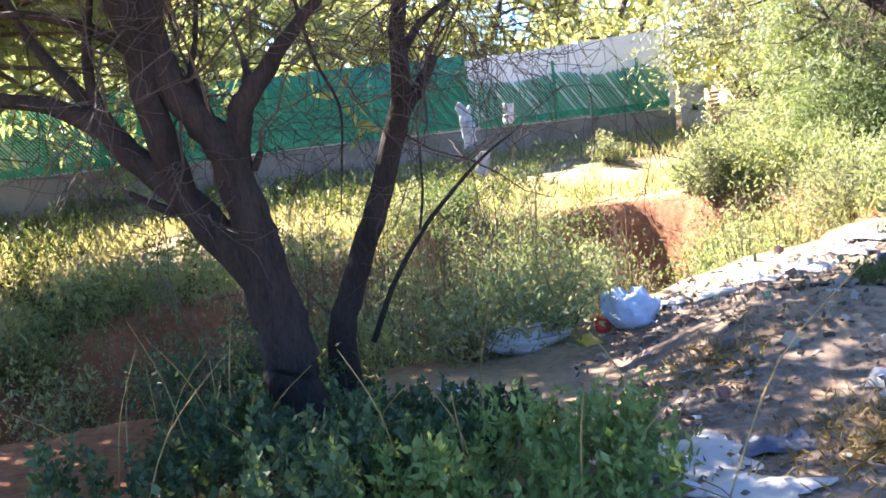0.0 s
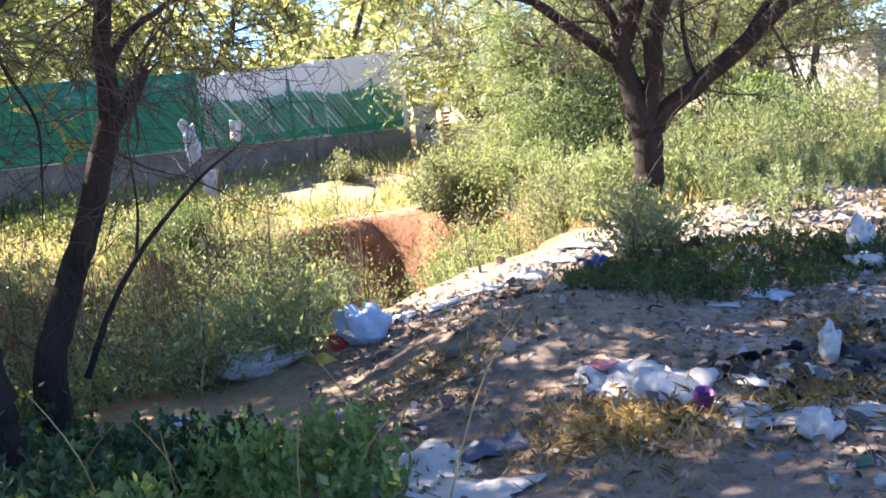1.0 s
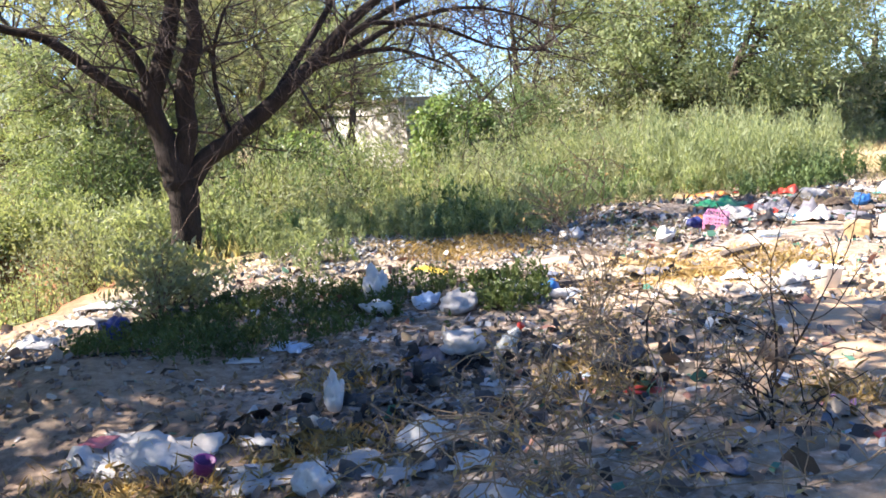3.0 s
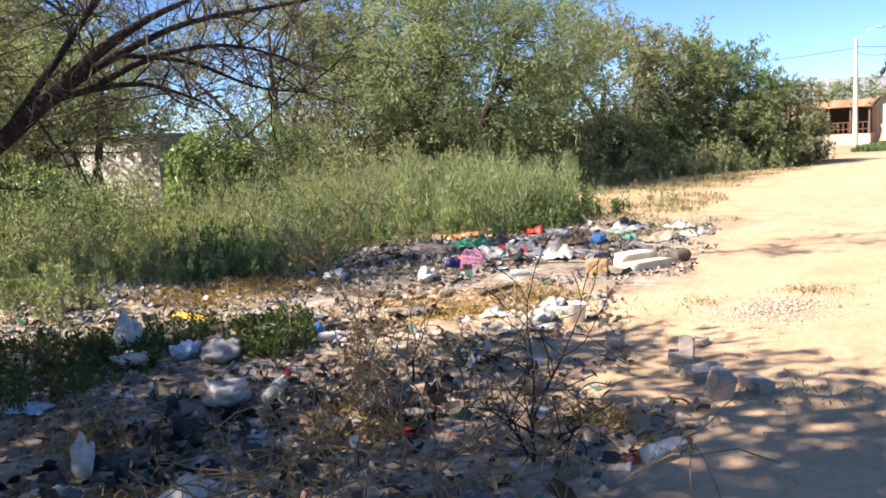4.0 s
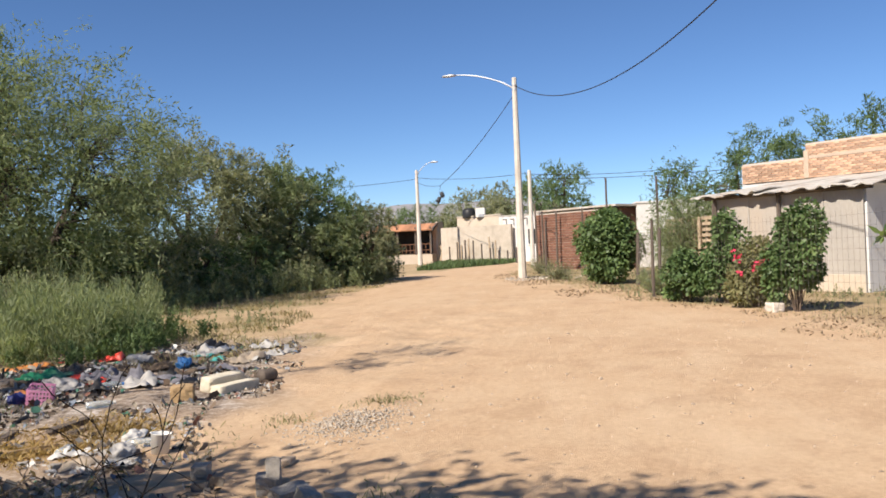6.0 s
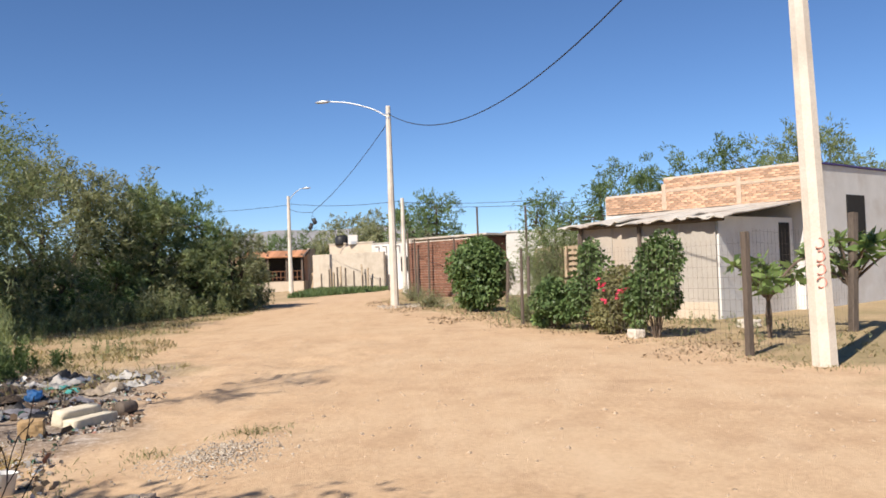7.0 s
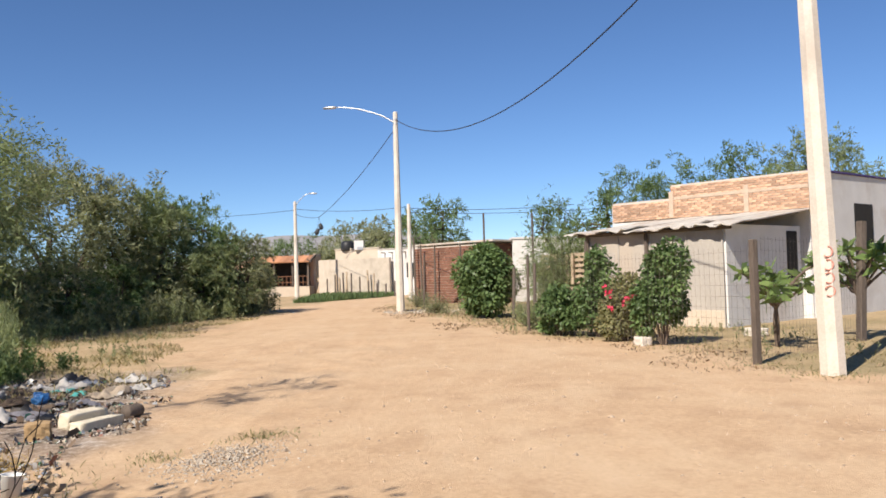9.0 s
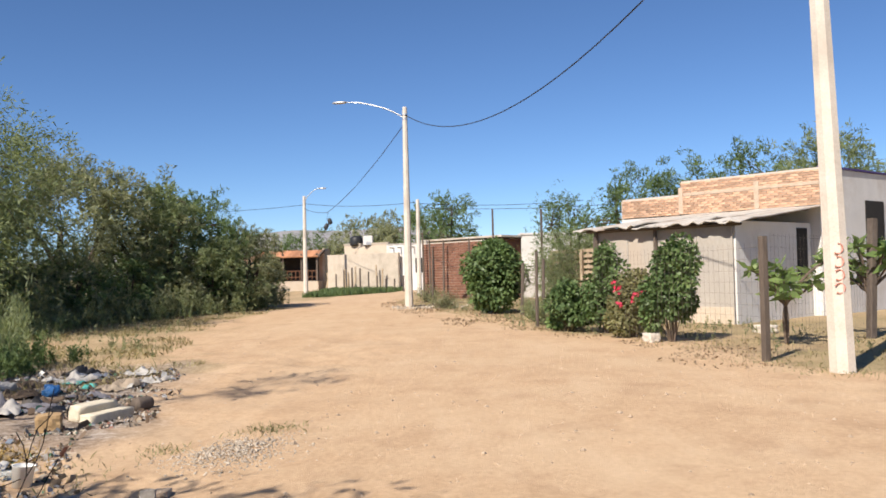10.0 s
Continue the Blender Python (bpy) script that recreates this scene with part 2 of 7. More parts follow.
def np_mesh(name, verts, k):
    """A mesh of separate faces of k corners each."""
    v = np.ascontiguousarray(verts, dtype=np.float32).reshape(-1, 3)
    n = len(v)
    me = bpy.data.meshes.new(name)
    me.vertices.add(n)
    me.vertices.foreach_set("co", v.ravel())
    me.loops.add(n)
    me.loops.foreach_set("vertex_index", np.arange(n, dtype=np.int32))
    me.polygons.add(n // k)
    me.polygons.foreach_set("loop_start", np.arange(0, n, k, dtype=np.int32))
    me.polygons.foreach_set("loop_total", np.full(n // k, k, dtype=np.int32))
    me.update(calc_edges=True)
    return me


def unit(a):
    return a / np.maximum(np.linalg.norm(a, axis=1, keepdims=True), 1e-6)


def leaves(rng, pos, length, width, bias=(0, 0, 0), spread=1.0, facing=None):
    """Rhombic leaves at the given places, pointing at random round bias."""
    n = len(pos)
    d = unit(rng.normal(size=(n, 3)) * spread + np.asarray(bias))
    s = unit(np.cross(d, rng.normal(size=(n, 3)) if facing is None else facing + rng.normal(size=(n, 3)) * 0.55))
    k = (0.6 + 0.8 * rng.random((n, 1)))
    l, w = length * k, width * k
    out = np.empty((n, 4, 3))
    out[:, 0] = pos
    out[:, 1] = pos + d * l * 0.45 + s * w * 0.5
    out[:, 2] = pos + d * l
    out[:, 3] = pos + d * l * 0.45 - s * w * 0.5
    return out


def blades(rng, pos, tall, wide, lean=0.35):
    n = len(pos)
    a = rng.random(n) * 2 * np.pi
    h = tall * (0.45 + 0.75 * rng.random(n))
    s = np.stack([np.cos(a), np.sin(a), np.zeros(n)], 1) * (wide * (0.6 + 0.8 * rng.random((n, 1)))) * 0.5
    off = rng.normal(size=(n, 3)) * lean
    off[:, 2] = 1
    tip = pos + unit(off) * h[:, None]
    mid = pos + (unit(off) + np.array([0, 0, 0.5])) * 0.33 * h[:, None]
    out = np.empty((n, 5, 3))
    out[:, 0], out[:, 1], out[:, 2], out[:, 3], out[:, 4] = pos - s, pos + s, mid + s * 0.7, tip, mid - s * 0.7
    return out


def tubes(name, paths, sides=6):
    """One mesh of tapered limbs; a path is a list of (x, y, z, radius)."""
    verts, faces = [], []
    for p in paths:
        p = np.asarray(p, float)
        c, rad = p[:, :3], p[:, 3]
        tang = unit(np.gradient(c, axis=0))
        ref = np.array([0.31, 0.17, 0.93]) if abs(tang[0, 2]) < 0.9 else np.array([1.0, 0.1, 0.0])
        base = len(verts)
        for i in range(len(c)):
            u = np.cross(tang[i], ref)
            u /= np.linalg.norm(u)
            w = np.cross(tang[i], u)
            for j in range(sides):
                a = 2 * math.pi * j / sides
                verts.append(c[i] + (u * math.cos(a) + w * math.sin(a)) * rad[i])
        for i in range(len(c) - 1):
            for j in range(sides):
                a, b = base + i * sides + j, base + i * sides + (j + 1) % sides
                faces.append((a, b, b + sides, a + sides))
        faces.append(tuple(base + (len(c) - 1) * sides + j for j in range(sides)))
    me = bpy.data.meshes.new(name)
    me.from_pydata([tuple(v) for v in verts], [], faces)
    me.update()
    return me


def curve_path(pts, n=4, wob=0.0, rng=None):
    """A smoothed path through (x, y, z, radius) rows."""
    p = np.asarray(pts, float)
    out = []
    for i in range(len(p) - 1):
        a, b = p[max(i - 1, 0)], p[min(i + 2, len(p) - 1)]
        for k in range(n):
            t = k / n
            q = 0.5 * ((2 * p[i]) + (p[i + 1] - a) * t + (2 * a - 5 * p[i] + 4 * p[i + 1] - b) * t * t + (3 * p[i] - a - 3 * p[i + 1] + b) * t ** 3)
            if wob:
                q[:3] += rng.normal(size=3) * wob * q[3]
            q[3] = max(q[3], 0.001)
            out.append(q)
    out.append(p[-1])
    return out


def twigs(rng, start, direc, length, rad, depth, out, tips, droop=0.0):
    """Grow a crooked branch with side branches; adds paths and tips."""
    n = 5
    p, d = np.array(start, float), np.array(direc, float)
    path = [(*p, rad)]
    for i in range(n):
        d = d + rng.normal(size=3) * 0.22 + np.array([0, 0, -droop])
        d /= np.linalg.norm(d)
        p = p + d * length / n
        r = rad * (1 - 0.75 * (i + 1) / n)
        path.append((*p, max(r, 0.003)))
        if depth > 0 and i >= 1:
            for _ in range(1 if depth > 1 else 2):
                side = d + rng.normal(size=3) * 0.75
                twigs(rng, p, side / np.linalg.norm(side), length * (0.45 + 0.25 * rng.random()), max(r * 0.65, 0.003), depth - 1, out, tips, droop)
    out.append(path)
    tips.append(p)


def tree(name, label, x, y, h, r, seed, leaf="mesquite", count=16000, size=0.2, low=0.12, stems=4, ry=None, clumps=80, category="tree", group="", slim=0.3, girth=0.028):
    """A many-stemmed tree: limbs, branches to every clump, and a crown of small leaves with gaps."""
    rng = np.random.default_rng(seed)
    z0 = float(height(x, y))
    e = thing(name, x, y, z0 - 0.05, label, category, group)
    ry = ry or r
    paths, nodes = [], []
    for s in range(stems):
        a = 2 * math.pi * (s + 0.6 * rng.random()) / stems
        out = 0.25 + 0.4 * rng.random()
        top = np.array([math.cos(a) * r * out, math.sin(a) * ry * out, h * (0.55 + 0.25 * rng.random())])
        pts = [(math.cos(a) * 0.1 * girth / 0.028, math.sin(a) * 0.1 * girth / 0.028, 0, h * girth)]
        for k in (0.25, 0.5, 0.75, 1.0):
            w = rng.normal(size=3) * h * 0.03
            pts.append((top[0] * k ** 1.1 + w[0], top[1] * k ** 1.1 + w[1], top[2] * k, h * girth * (1 - 0.75 * k)))
        path = curve_path(pts, 3)
        paths.append(path)
        nodes += [q for q in path[3:]]
    nodes = np.array(nodes)
    g = rng.normal(size=(clumps * 3, 3))
    g = unit(g)
    g[:, 2] = g[:, 2] * 0.5 + 0.5
    rad = 0.5 + 0.5 * rng.random(len(g)) ** 0.6
    lump = 1 + 0.22 * np.sin(g[:, 0] * 5 + seed) + 0.18 * np.sin(g[:, 1] * 6 + seed * 2)
    c = np.stack([g[:, 0] * r * rad * lump, g[:, 1] * ry * rad * lump, h * (low + (0.95 - low) * g[:, 2] * (0.75 + 0.25 * rad))], 1)
    edge = np.hypot(c[:, 0] / r, c[:, 1] / ry)
    top_ = h * (1.02 - 0.5 * np.clip(edge, 0, 1.2) ** 2.2)
    c[:, 2] = np.minimum(c[:, 2], top_)
    c = c[:clumps]
    pos, bias, face = [], [], []
    per = count // clumps
    for q in c:
        near = nodes[np.argmin(((nodes[:, :3] - q) ** 2).sum(1) + 0.6 * np.maximum(nodes[:, 2] - q[2], 0) ** 2)]
        mid = (near[:3] + q) / 2 + rng.normal(size=3) * 0.06 * r
        paths.append(curve_path([(*near[:3], min(near[3] * 0.6, 0.05)), (*mid, 0.02), (*q, 0.007)], 2))
        sub = 12
        cc = q + rng.normal(size=(sub, 3)) * np.array([r * 0.13, ry * 0.13, h * 0.055])
        for s in cc:
            m = max(per // sub, 4)
            o = unit(np.array([[s[0], s[1], 0.4 * r]]))[0]
            way = unit((o * 0.8 + rng.normal(size=3) * 0.75 + np.array([0, 0, 0.25]))[None])[0]
            t = rng.random((m, 1)) ** 0.8
            run = (0.2 + 0.22 * rng.random()) * min(r, 3.2)
            pos.append(s + way * run * t + np.array([0, 0, -0.45]) * run * t * t + rng.normal(size=(m, 3)) * (0.012 * r + 0.022 * r * (1 - t)))
            face.append(unit(pos[-1] - q) + o * 0.45 + np.array([0, 0, 0.35]))
            bias.append(np.repeat((way * 0.8 + np.array([0, 0, -0.45]))[None], m, 0))
    pos, bias = np.concatenate(pos), np.concatenate(bias)
    pos[:, 2] = np.maximum(pos[:, 2], 0.05)
    part("trunk", tubes("trunk", paths, 4), M["branch"], e, smooth=True)
    part("crown", np_mesh("crown", leaves(rng, pos, size, size * slim, bias, 0.7, np.concatenate(face)), 4), M[leaf], e)
    return e


def shrub(name, label, x, y, h, r, seed, leaf="bright", count=3000, size=0.07, slim=0.4, stems=9, group="", twig="twig", clumps=26, category="shrub", upright=0.5):
    """A bush: thin stems from the ground, leaves in loose clumps along and at the end of them."""
    rng = np.random.default_rng(seed)
    e = thing(name, x, y, float(height(x, y)) - 0.03, label, category, group)
    paths, pos = [], []
    per = max(count // (clumps * 2), 1)
    for s in range(clumps):
        a, o = rng.random() * 6.283, rng.random() ** 0.5
        top = np.array([math.cos(a) * r * o, math.sin(a) * r * o, h * (1 - 0.45 * o * o) * (0.55 + 0.5 * rng.random())])
        mid = top * np.array([0.45, 0.45, 0.55]) + rng.normal(size=3) * 0.06 * r
        path = curve_path([(top[0] * 0.1, top[1] * 0.1, 0, 0.004 + 0.006 * h), (*mid, 0.003 + 0.003 * h), (*top, 0.002)], 3)
        paths.append(path)
        pa = np.array(path)[:, :3]
        for k in range(2):
            i = rng.integers(len(pa) // 3, len(pa), per)
            sig = (0.035 + 0.045 * k) * (h + r)
            pos.append(pa[i] + rng.normal(size=(per, 3)) * sig * np.array([1, 1, 0.8]))
    pos = np.concatenate(pos)
    pos[:, 2] = np.maximum(pos[:, 2], 0.02)
    part("branchwork", tubes("branchwork", paths, 4), M[twig], e)
    if leaf:
        part("foliage", np_mesh("foliage", leaves(rng, pos, size, size * slim, (0, 0, upright), 0.8), 4), M[leaf], e)
    return e


def leafy_bush(name, label, x, y, h, r, seed, leaf="green", count=7000, size=0.11, lobes=16, group="garden bushes"):
    """A dense garden bush: upright stems carrying lobes of broad leaves that face outwards."""
    rng = np.random.default_rng(seed)
    e = thing(name, x, y, float(height(x, y)) - 0.03, label, "bush", group)
    paths, pos, bias, face = [], [], [], []
    for s in range(lobes):
        a, o = 2.4 * s + rng.random(), math.sqrt((s + 0.5) / lobes) * 0.72
        up = (0.2 + 0.72 * rng.random()) * (1 - 0.35 * o * o)
        if s < lobes // 4:
            up = 0.72 + 0.16 * rng.random()
        c = np.array([math.cos(a) * r * o, math.sin(a) * r * o, h * up])
        lr = np.array([r * 0.42, r * 0.42, min(h * 0.17, r * 0.6)]) * (0.75 + 0.5 * rng.random())
        paths.append(curve_path([(c[0] * 0.12, c[1] * 0.12, 0, 0.012), (c[0] * 0.5, c[1] * 0.5, c[2] * 0.55, 0.009), (*c, 0.004)], 3))
        m = count // lobes
        d = unit(rng.normal(size=(m, 3)))
        q = c + d * lr * (0.55 + 0.5 * rng.random((m, 1)) ** 0.5)
        k = q[:, 2] > 0.04
        pos.append(q[k])
        bias.append((d * 0.7 + np.array([0, 0, -0.5]))[k])
        face.append((d + np.array([0, 0, 0.5]))[k])
    part("branchwork", tubes("branchwork", paths, 4), M["twig"], e)
    part("foliage", np_mesh("foliage", leaves(rng, np.concatenate(pos), size, size * 0.72, np.concatenate(bias), 0.5, np.concatenate(face)), 4), M[leaf], e)
    return e


def scatter(rng, n, x0, x1, y0, y1, keep=None):
    x, y = x0 + (x1 - x0) * rng.random(n), y0 + (y1 - y0) * rng.random(n)
    if keep is not None:
        k = keep(x, y)
        x, y = x[k], y[k]
    return np.stack([x, y, height(x, y)], 1)


def stuff(name, me, material, label, category):
    ob = part(name, me, material)
    return tagged(ob, label, category, "", "stuff")


def weeds(rng, base, tall, per, size, slim=0.3, spread=0.7):
    """Leafy stalks: per leaves up each stalk, pointing up and out."""
    n = len(base)
    h = tall * (0.45 + 0.6 * rng.random(n)) * np.clip(0.95 + 0.6 * vnoise(base[:, 0], base[:, 1], 0.9 * max(float(np.max(tall)), 0.5), 91), 0.3, 1.6)
    tall = np.broadcast_to(tall, (n,))[:, None]
    lean = rng.normal(size=(n, 2)) * 0.16
    t = rng.random((n, per)) ** 0.8
    pos = np.repeat(base[:, None], per, 1)
    pos[..., 2] += t * h[:, None]
    pos[..., 0] += t * (lean[:, :1] * h[:, None]) + rng.normal(size=(n, per)) * 0.035 * tall
    pos[..., 1] += t * (lean[:, 1:] * h[:, None]) + rng.normal(size=(n, per)) * 0.035 * tall
    return leaves(rng, pos.reshape(-1, 3), size, size * slim, (0, 0, 0.9), spread)


# ---- the ground, one sheet to the horizon ----
def axis(a, b, step, lo, hi):
    fine = list(np.arange(a, b, step))
    up, s, v = [], step, fine[-1]
    while v < hi:
        s *= 1.13
        v += s
        up.append(v)
    dn, s, v = [], step, fine[0]
    while v > lo:
        s *= 1.13
        v -= s
        dn.append(v)
    return np.array(dn[::-1] + fine + up)


gx, gy = axis(-7, 18, 0.15, -2500, 2500), axis(-2.5, 16, 0.15, -2500, 2500)
GX, GY = np.meshgrid(gx, gy)
GZ = height(GX, GY)
gme = bpy.data.meshes.new("ground")
nx, ny = len(gx), len(gy)
idx = np.arange(nx * ny).reshape(ny, nx)
quads = np.stack([idx[:-1, :-1], idx[:-1, 1:], idx[1:, 1:], idx[1:, :-1]], -1).reshape(-1, 4)
gme.vertices.add(nx * ny)
gme.vertices.foreach_set("co", np.stack([GX, GY, GZ], -1).astype(np.float32).ravel())
gme.loops.add(quads.size)
gme.loops.foreach_set("vertex_index", quads.astype(np.int32).ravel())
gme.polygons.add(len(quads))
gme.polygons.foreach_set("loop_start", np.arange(0, quads.size, 4, dtype=np.int32))
gme.polygons.foreach_set("loop_total", np.full(len(quads), 4, dtype=np.int32))
gme.polygons.foreach_set("use_smooth", np.ones(len(quads), dtype=bool))
gme.update(calc_edges=True)


def road_left(x):
    """The y of the road's left edge."""
    return np.interp(x, [-30, 2, 5, 8, 12, 16, 24, 38, 60, 90], [0.5, 0.8, 1.2, 3.0, 3.5, 4.4, 7.0, 7.7, 8.0, 12])


def road_right(x):
    return np.interp(x, [-30, 8, 13, 20, 23, 30, 38, 45, 70, 90], [-6.2, -6, -5.2, -3.9, -1.8, -0.3, 2.1, 3.2, 4.0, 8])


wob = 0.5 * vnoise(GX, GY, 1.6, 11) + 0.25 * vnoise(GX, GY, 0.5, 12)
off_l = GY - road_left(GX) + wob
off_r = road_right(GX) - GY + wob
dump = sstep((off_l + 0.1) / 1.0) * sstep((17.5 - GX + wob * 2) / 2.0) * sstep((10.0 - GY + wob) / 1.5) * sstep((GX + 0.8 + wob) / 1.5)
dump = dump * (0.85 + 0.3 * vnoise(GX, GY, 1.3, 21))
pale = np.exp(-((GX - 6.6) ** 2 + (GY - 3.6) ** 2) / 2.2) + 0.9 * np.exp(-((GX - 5.3) ** 2 + (GY - 2.3) ** 2) / 1.3)
dump = np.clip(dump - 0.35 * pale, 0, 1)
redz = np.maximum(sstep((gully(GX, GY) + 0.35) / 0.4), sstep((gully(GX, GY) + 4.2) / 1.5) * sstep((-1.2 - GX) / 1.0) * sstep((9 - GY) / 2))
grassy = sstep((off_l - 3.0 + wob) / 2.5) + sstep((off_r + wob - 0.3) / 1.2) * 1.0 + sstep((off_l + wob) / 1.0) * sstep((GX - 12.5) / 3) * (0.85 + 0.5 * vnoise(GX, GY, 1.4, 23))
grassy = np.clip(grassy, 0, 1) * (0.7 + 0.3 * vnoise(GX, GY, 0.9, 22))
dump = np.clip(np.maximum(dump, 1.1 * np.exp(-((GX - 12.6) ** 2 / 5.0 + (GY - 5.2 + wob) ** 2 / 1.3))), 0, 1)
zone = np.stack([np.clip(dump, 0, 1), redz, np.clip(grassy * (1 - 0.8 * dump), 0, 1), np.clip(sstep((3.9 - GX + wob) / 1.4), 0, 1)], -1)
za = gme.attributes.new("zone", "FLOAT_COLOR", "POINT")
za.data.foreach_set("color", zone.astype(np.float32).ravel())
ground = part("ground", gme, M["earth"])
tagged(ground, "sandy dirt road, ash-grey tipping ground and an eroded reddish wash", "ground", "", "structure")


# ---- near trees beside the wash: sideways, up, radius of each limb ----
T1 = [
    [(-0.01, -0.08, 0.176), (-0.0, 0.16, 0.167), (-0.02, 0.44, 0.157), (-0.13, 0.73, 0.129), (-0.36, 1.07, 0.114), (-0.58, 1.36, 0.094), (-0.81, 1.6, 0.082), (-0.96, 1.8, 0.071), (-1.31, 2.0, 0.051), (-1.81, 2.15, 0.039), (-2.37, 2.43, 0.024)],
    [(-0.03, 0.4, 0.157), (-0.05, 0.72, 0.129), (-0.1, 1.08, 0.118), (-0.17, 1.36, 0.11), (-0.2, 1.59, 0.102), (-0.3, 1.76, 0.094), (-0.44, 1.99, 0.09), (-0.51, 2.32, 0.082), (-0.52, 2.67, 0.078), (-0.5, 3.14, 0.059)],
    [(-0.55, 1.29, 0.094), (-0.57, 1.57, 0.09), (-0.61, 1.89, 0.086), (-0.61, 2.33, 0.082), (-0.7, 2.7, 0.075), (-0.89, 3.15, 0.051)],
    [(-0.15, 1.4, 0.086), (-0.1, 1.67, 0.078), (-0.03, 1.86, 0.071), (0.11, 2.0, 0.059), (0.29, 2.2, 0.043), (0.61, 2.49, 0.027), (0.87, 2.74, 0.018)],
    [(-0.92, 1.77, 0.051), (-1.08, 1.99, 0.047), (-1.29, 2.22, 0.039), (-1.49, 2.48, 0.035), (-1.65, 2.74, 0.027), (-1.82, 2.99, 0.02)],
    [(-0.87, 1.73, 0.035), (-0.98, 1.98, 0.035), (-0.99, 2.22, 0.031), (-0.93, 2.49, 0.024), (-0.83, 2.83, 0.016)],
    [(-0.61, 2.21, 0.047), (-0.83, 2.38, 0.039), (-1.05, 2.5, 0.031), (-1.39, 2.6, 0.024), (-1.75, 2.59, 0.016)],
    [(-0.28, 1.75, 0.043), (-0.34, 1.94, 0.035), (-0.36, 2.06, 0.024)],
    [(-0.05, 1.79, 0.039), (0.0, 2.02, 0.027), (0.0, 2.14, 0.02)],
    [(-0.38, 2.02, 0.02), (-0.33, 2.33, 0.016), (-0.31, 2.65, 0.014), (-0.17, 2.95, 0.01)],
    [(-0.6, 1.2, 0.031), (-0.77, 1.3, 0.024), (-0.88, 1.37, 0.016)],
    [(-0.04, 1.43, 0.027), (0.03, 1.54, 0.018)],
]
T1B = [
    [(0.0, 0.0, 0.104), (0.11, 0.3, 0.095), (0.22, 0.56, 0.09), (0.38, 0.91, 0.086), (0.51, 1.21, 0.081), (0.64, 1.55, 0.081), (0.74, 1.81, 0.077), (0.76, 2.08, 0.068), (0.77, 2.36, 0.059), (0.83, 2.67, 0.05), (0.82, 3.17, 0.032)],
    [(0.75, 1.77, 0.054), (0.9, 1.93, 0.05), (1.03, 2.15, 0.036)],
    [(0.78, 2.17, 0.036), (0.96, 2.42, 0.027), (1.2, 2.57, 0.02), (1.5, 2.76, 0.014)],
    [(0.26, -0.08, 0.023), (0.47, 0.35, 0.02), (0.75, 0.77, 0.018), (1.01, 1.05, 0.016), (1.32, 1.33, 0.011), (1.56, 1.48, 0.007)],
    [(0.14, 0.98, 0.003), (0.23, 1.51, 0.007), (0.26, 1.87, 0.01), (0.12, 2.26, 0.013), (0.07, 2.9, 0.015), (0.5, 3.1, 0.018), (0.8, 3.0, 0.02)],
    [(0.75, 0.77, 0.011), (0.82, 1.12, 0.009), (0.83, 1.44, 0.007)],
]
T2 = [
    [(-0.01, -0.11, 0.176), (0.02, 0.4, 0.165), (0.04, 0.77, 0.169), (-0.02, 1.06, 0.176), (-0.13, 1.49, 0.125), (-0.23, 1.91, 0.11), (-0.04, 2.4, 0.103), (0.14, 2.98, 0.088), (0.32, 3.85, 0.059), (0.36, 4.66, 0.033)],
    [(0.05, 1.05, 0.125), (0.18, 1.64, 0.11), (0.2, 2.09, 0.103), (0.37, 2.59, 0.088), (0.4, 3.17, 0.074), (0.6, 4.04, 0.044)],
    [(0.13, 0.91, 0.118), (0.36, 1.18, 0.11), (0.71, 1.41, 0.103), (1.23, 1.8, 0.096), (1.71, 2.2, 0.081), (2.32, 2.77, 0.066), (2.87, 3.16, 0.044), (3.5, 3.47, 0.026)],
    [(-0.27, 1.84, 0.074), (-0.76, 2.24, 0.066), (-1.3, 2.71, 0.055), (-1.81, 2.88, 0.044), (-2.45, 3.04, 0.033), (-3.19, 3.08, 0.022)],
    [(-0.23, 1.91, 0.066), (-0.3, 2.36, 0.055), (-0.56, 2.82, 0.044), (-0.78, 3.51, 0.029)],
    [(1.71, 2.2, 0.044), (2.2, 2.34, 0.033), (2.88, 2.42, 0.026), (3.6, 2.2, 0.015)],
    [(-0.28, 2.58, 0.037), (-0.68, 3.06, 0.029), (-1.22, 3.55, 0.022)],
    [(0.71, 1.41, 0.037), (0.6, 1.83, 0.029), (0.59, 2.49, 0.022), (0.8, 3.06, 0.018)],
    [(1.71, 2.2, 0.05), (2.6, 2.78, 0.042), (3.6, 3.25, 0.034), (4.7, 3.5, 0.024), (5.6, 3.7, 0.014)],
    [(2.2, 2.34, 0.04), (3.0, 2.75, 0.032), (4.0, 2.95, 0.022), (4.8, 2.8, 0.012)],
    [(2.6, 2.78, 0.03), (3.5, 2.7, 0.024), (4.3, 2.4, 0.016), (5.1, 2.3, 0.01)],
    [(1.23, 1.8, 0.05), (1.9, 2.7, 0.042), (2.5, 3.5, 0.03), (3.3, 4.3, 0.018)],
]


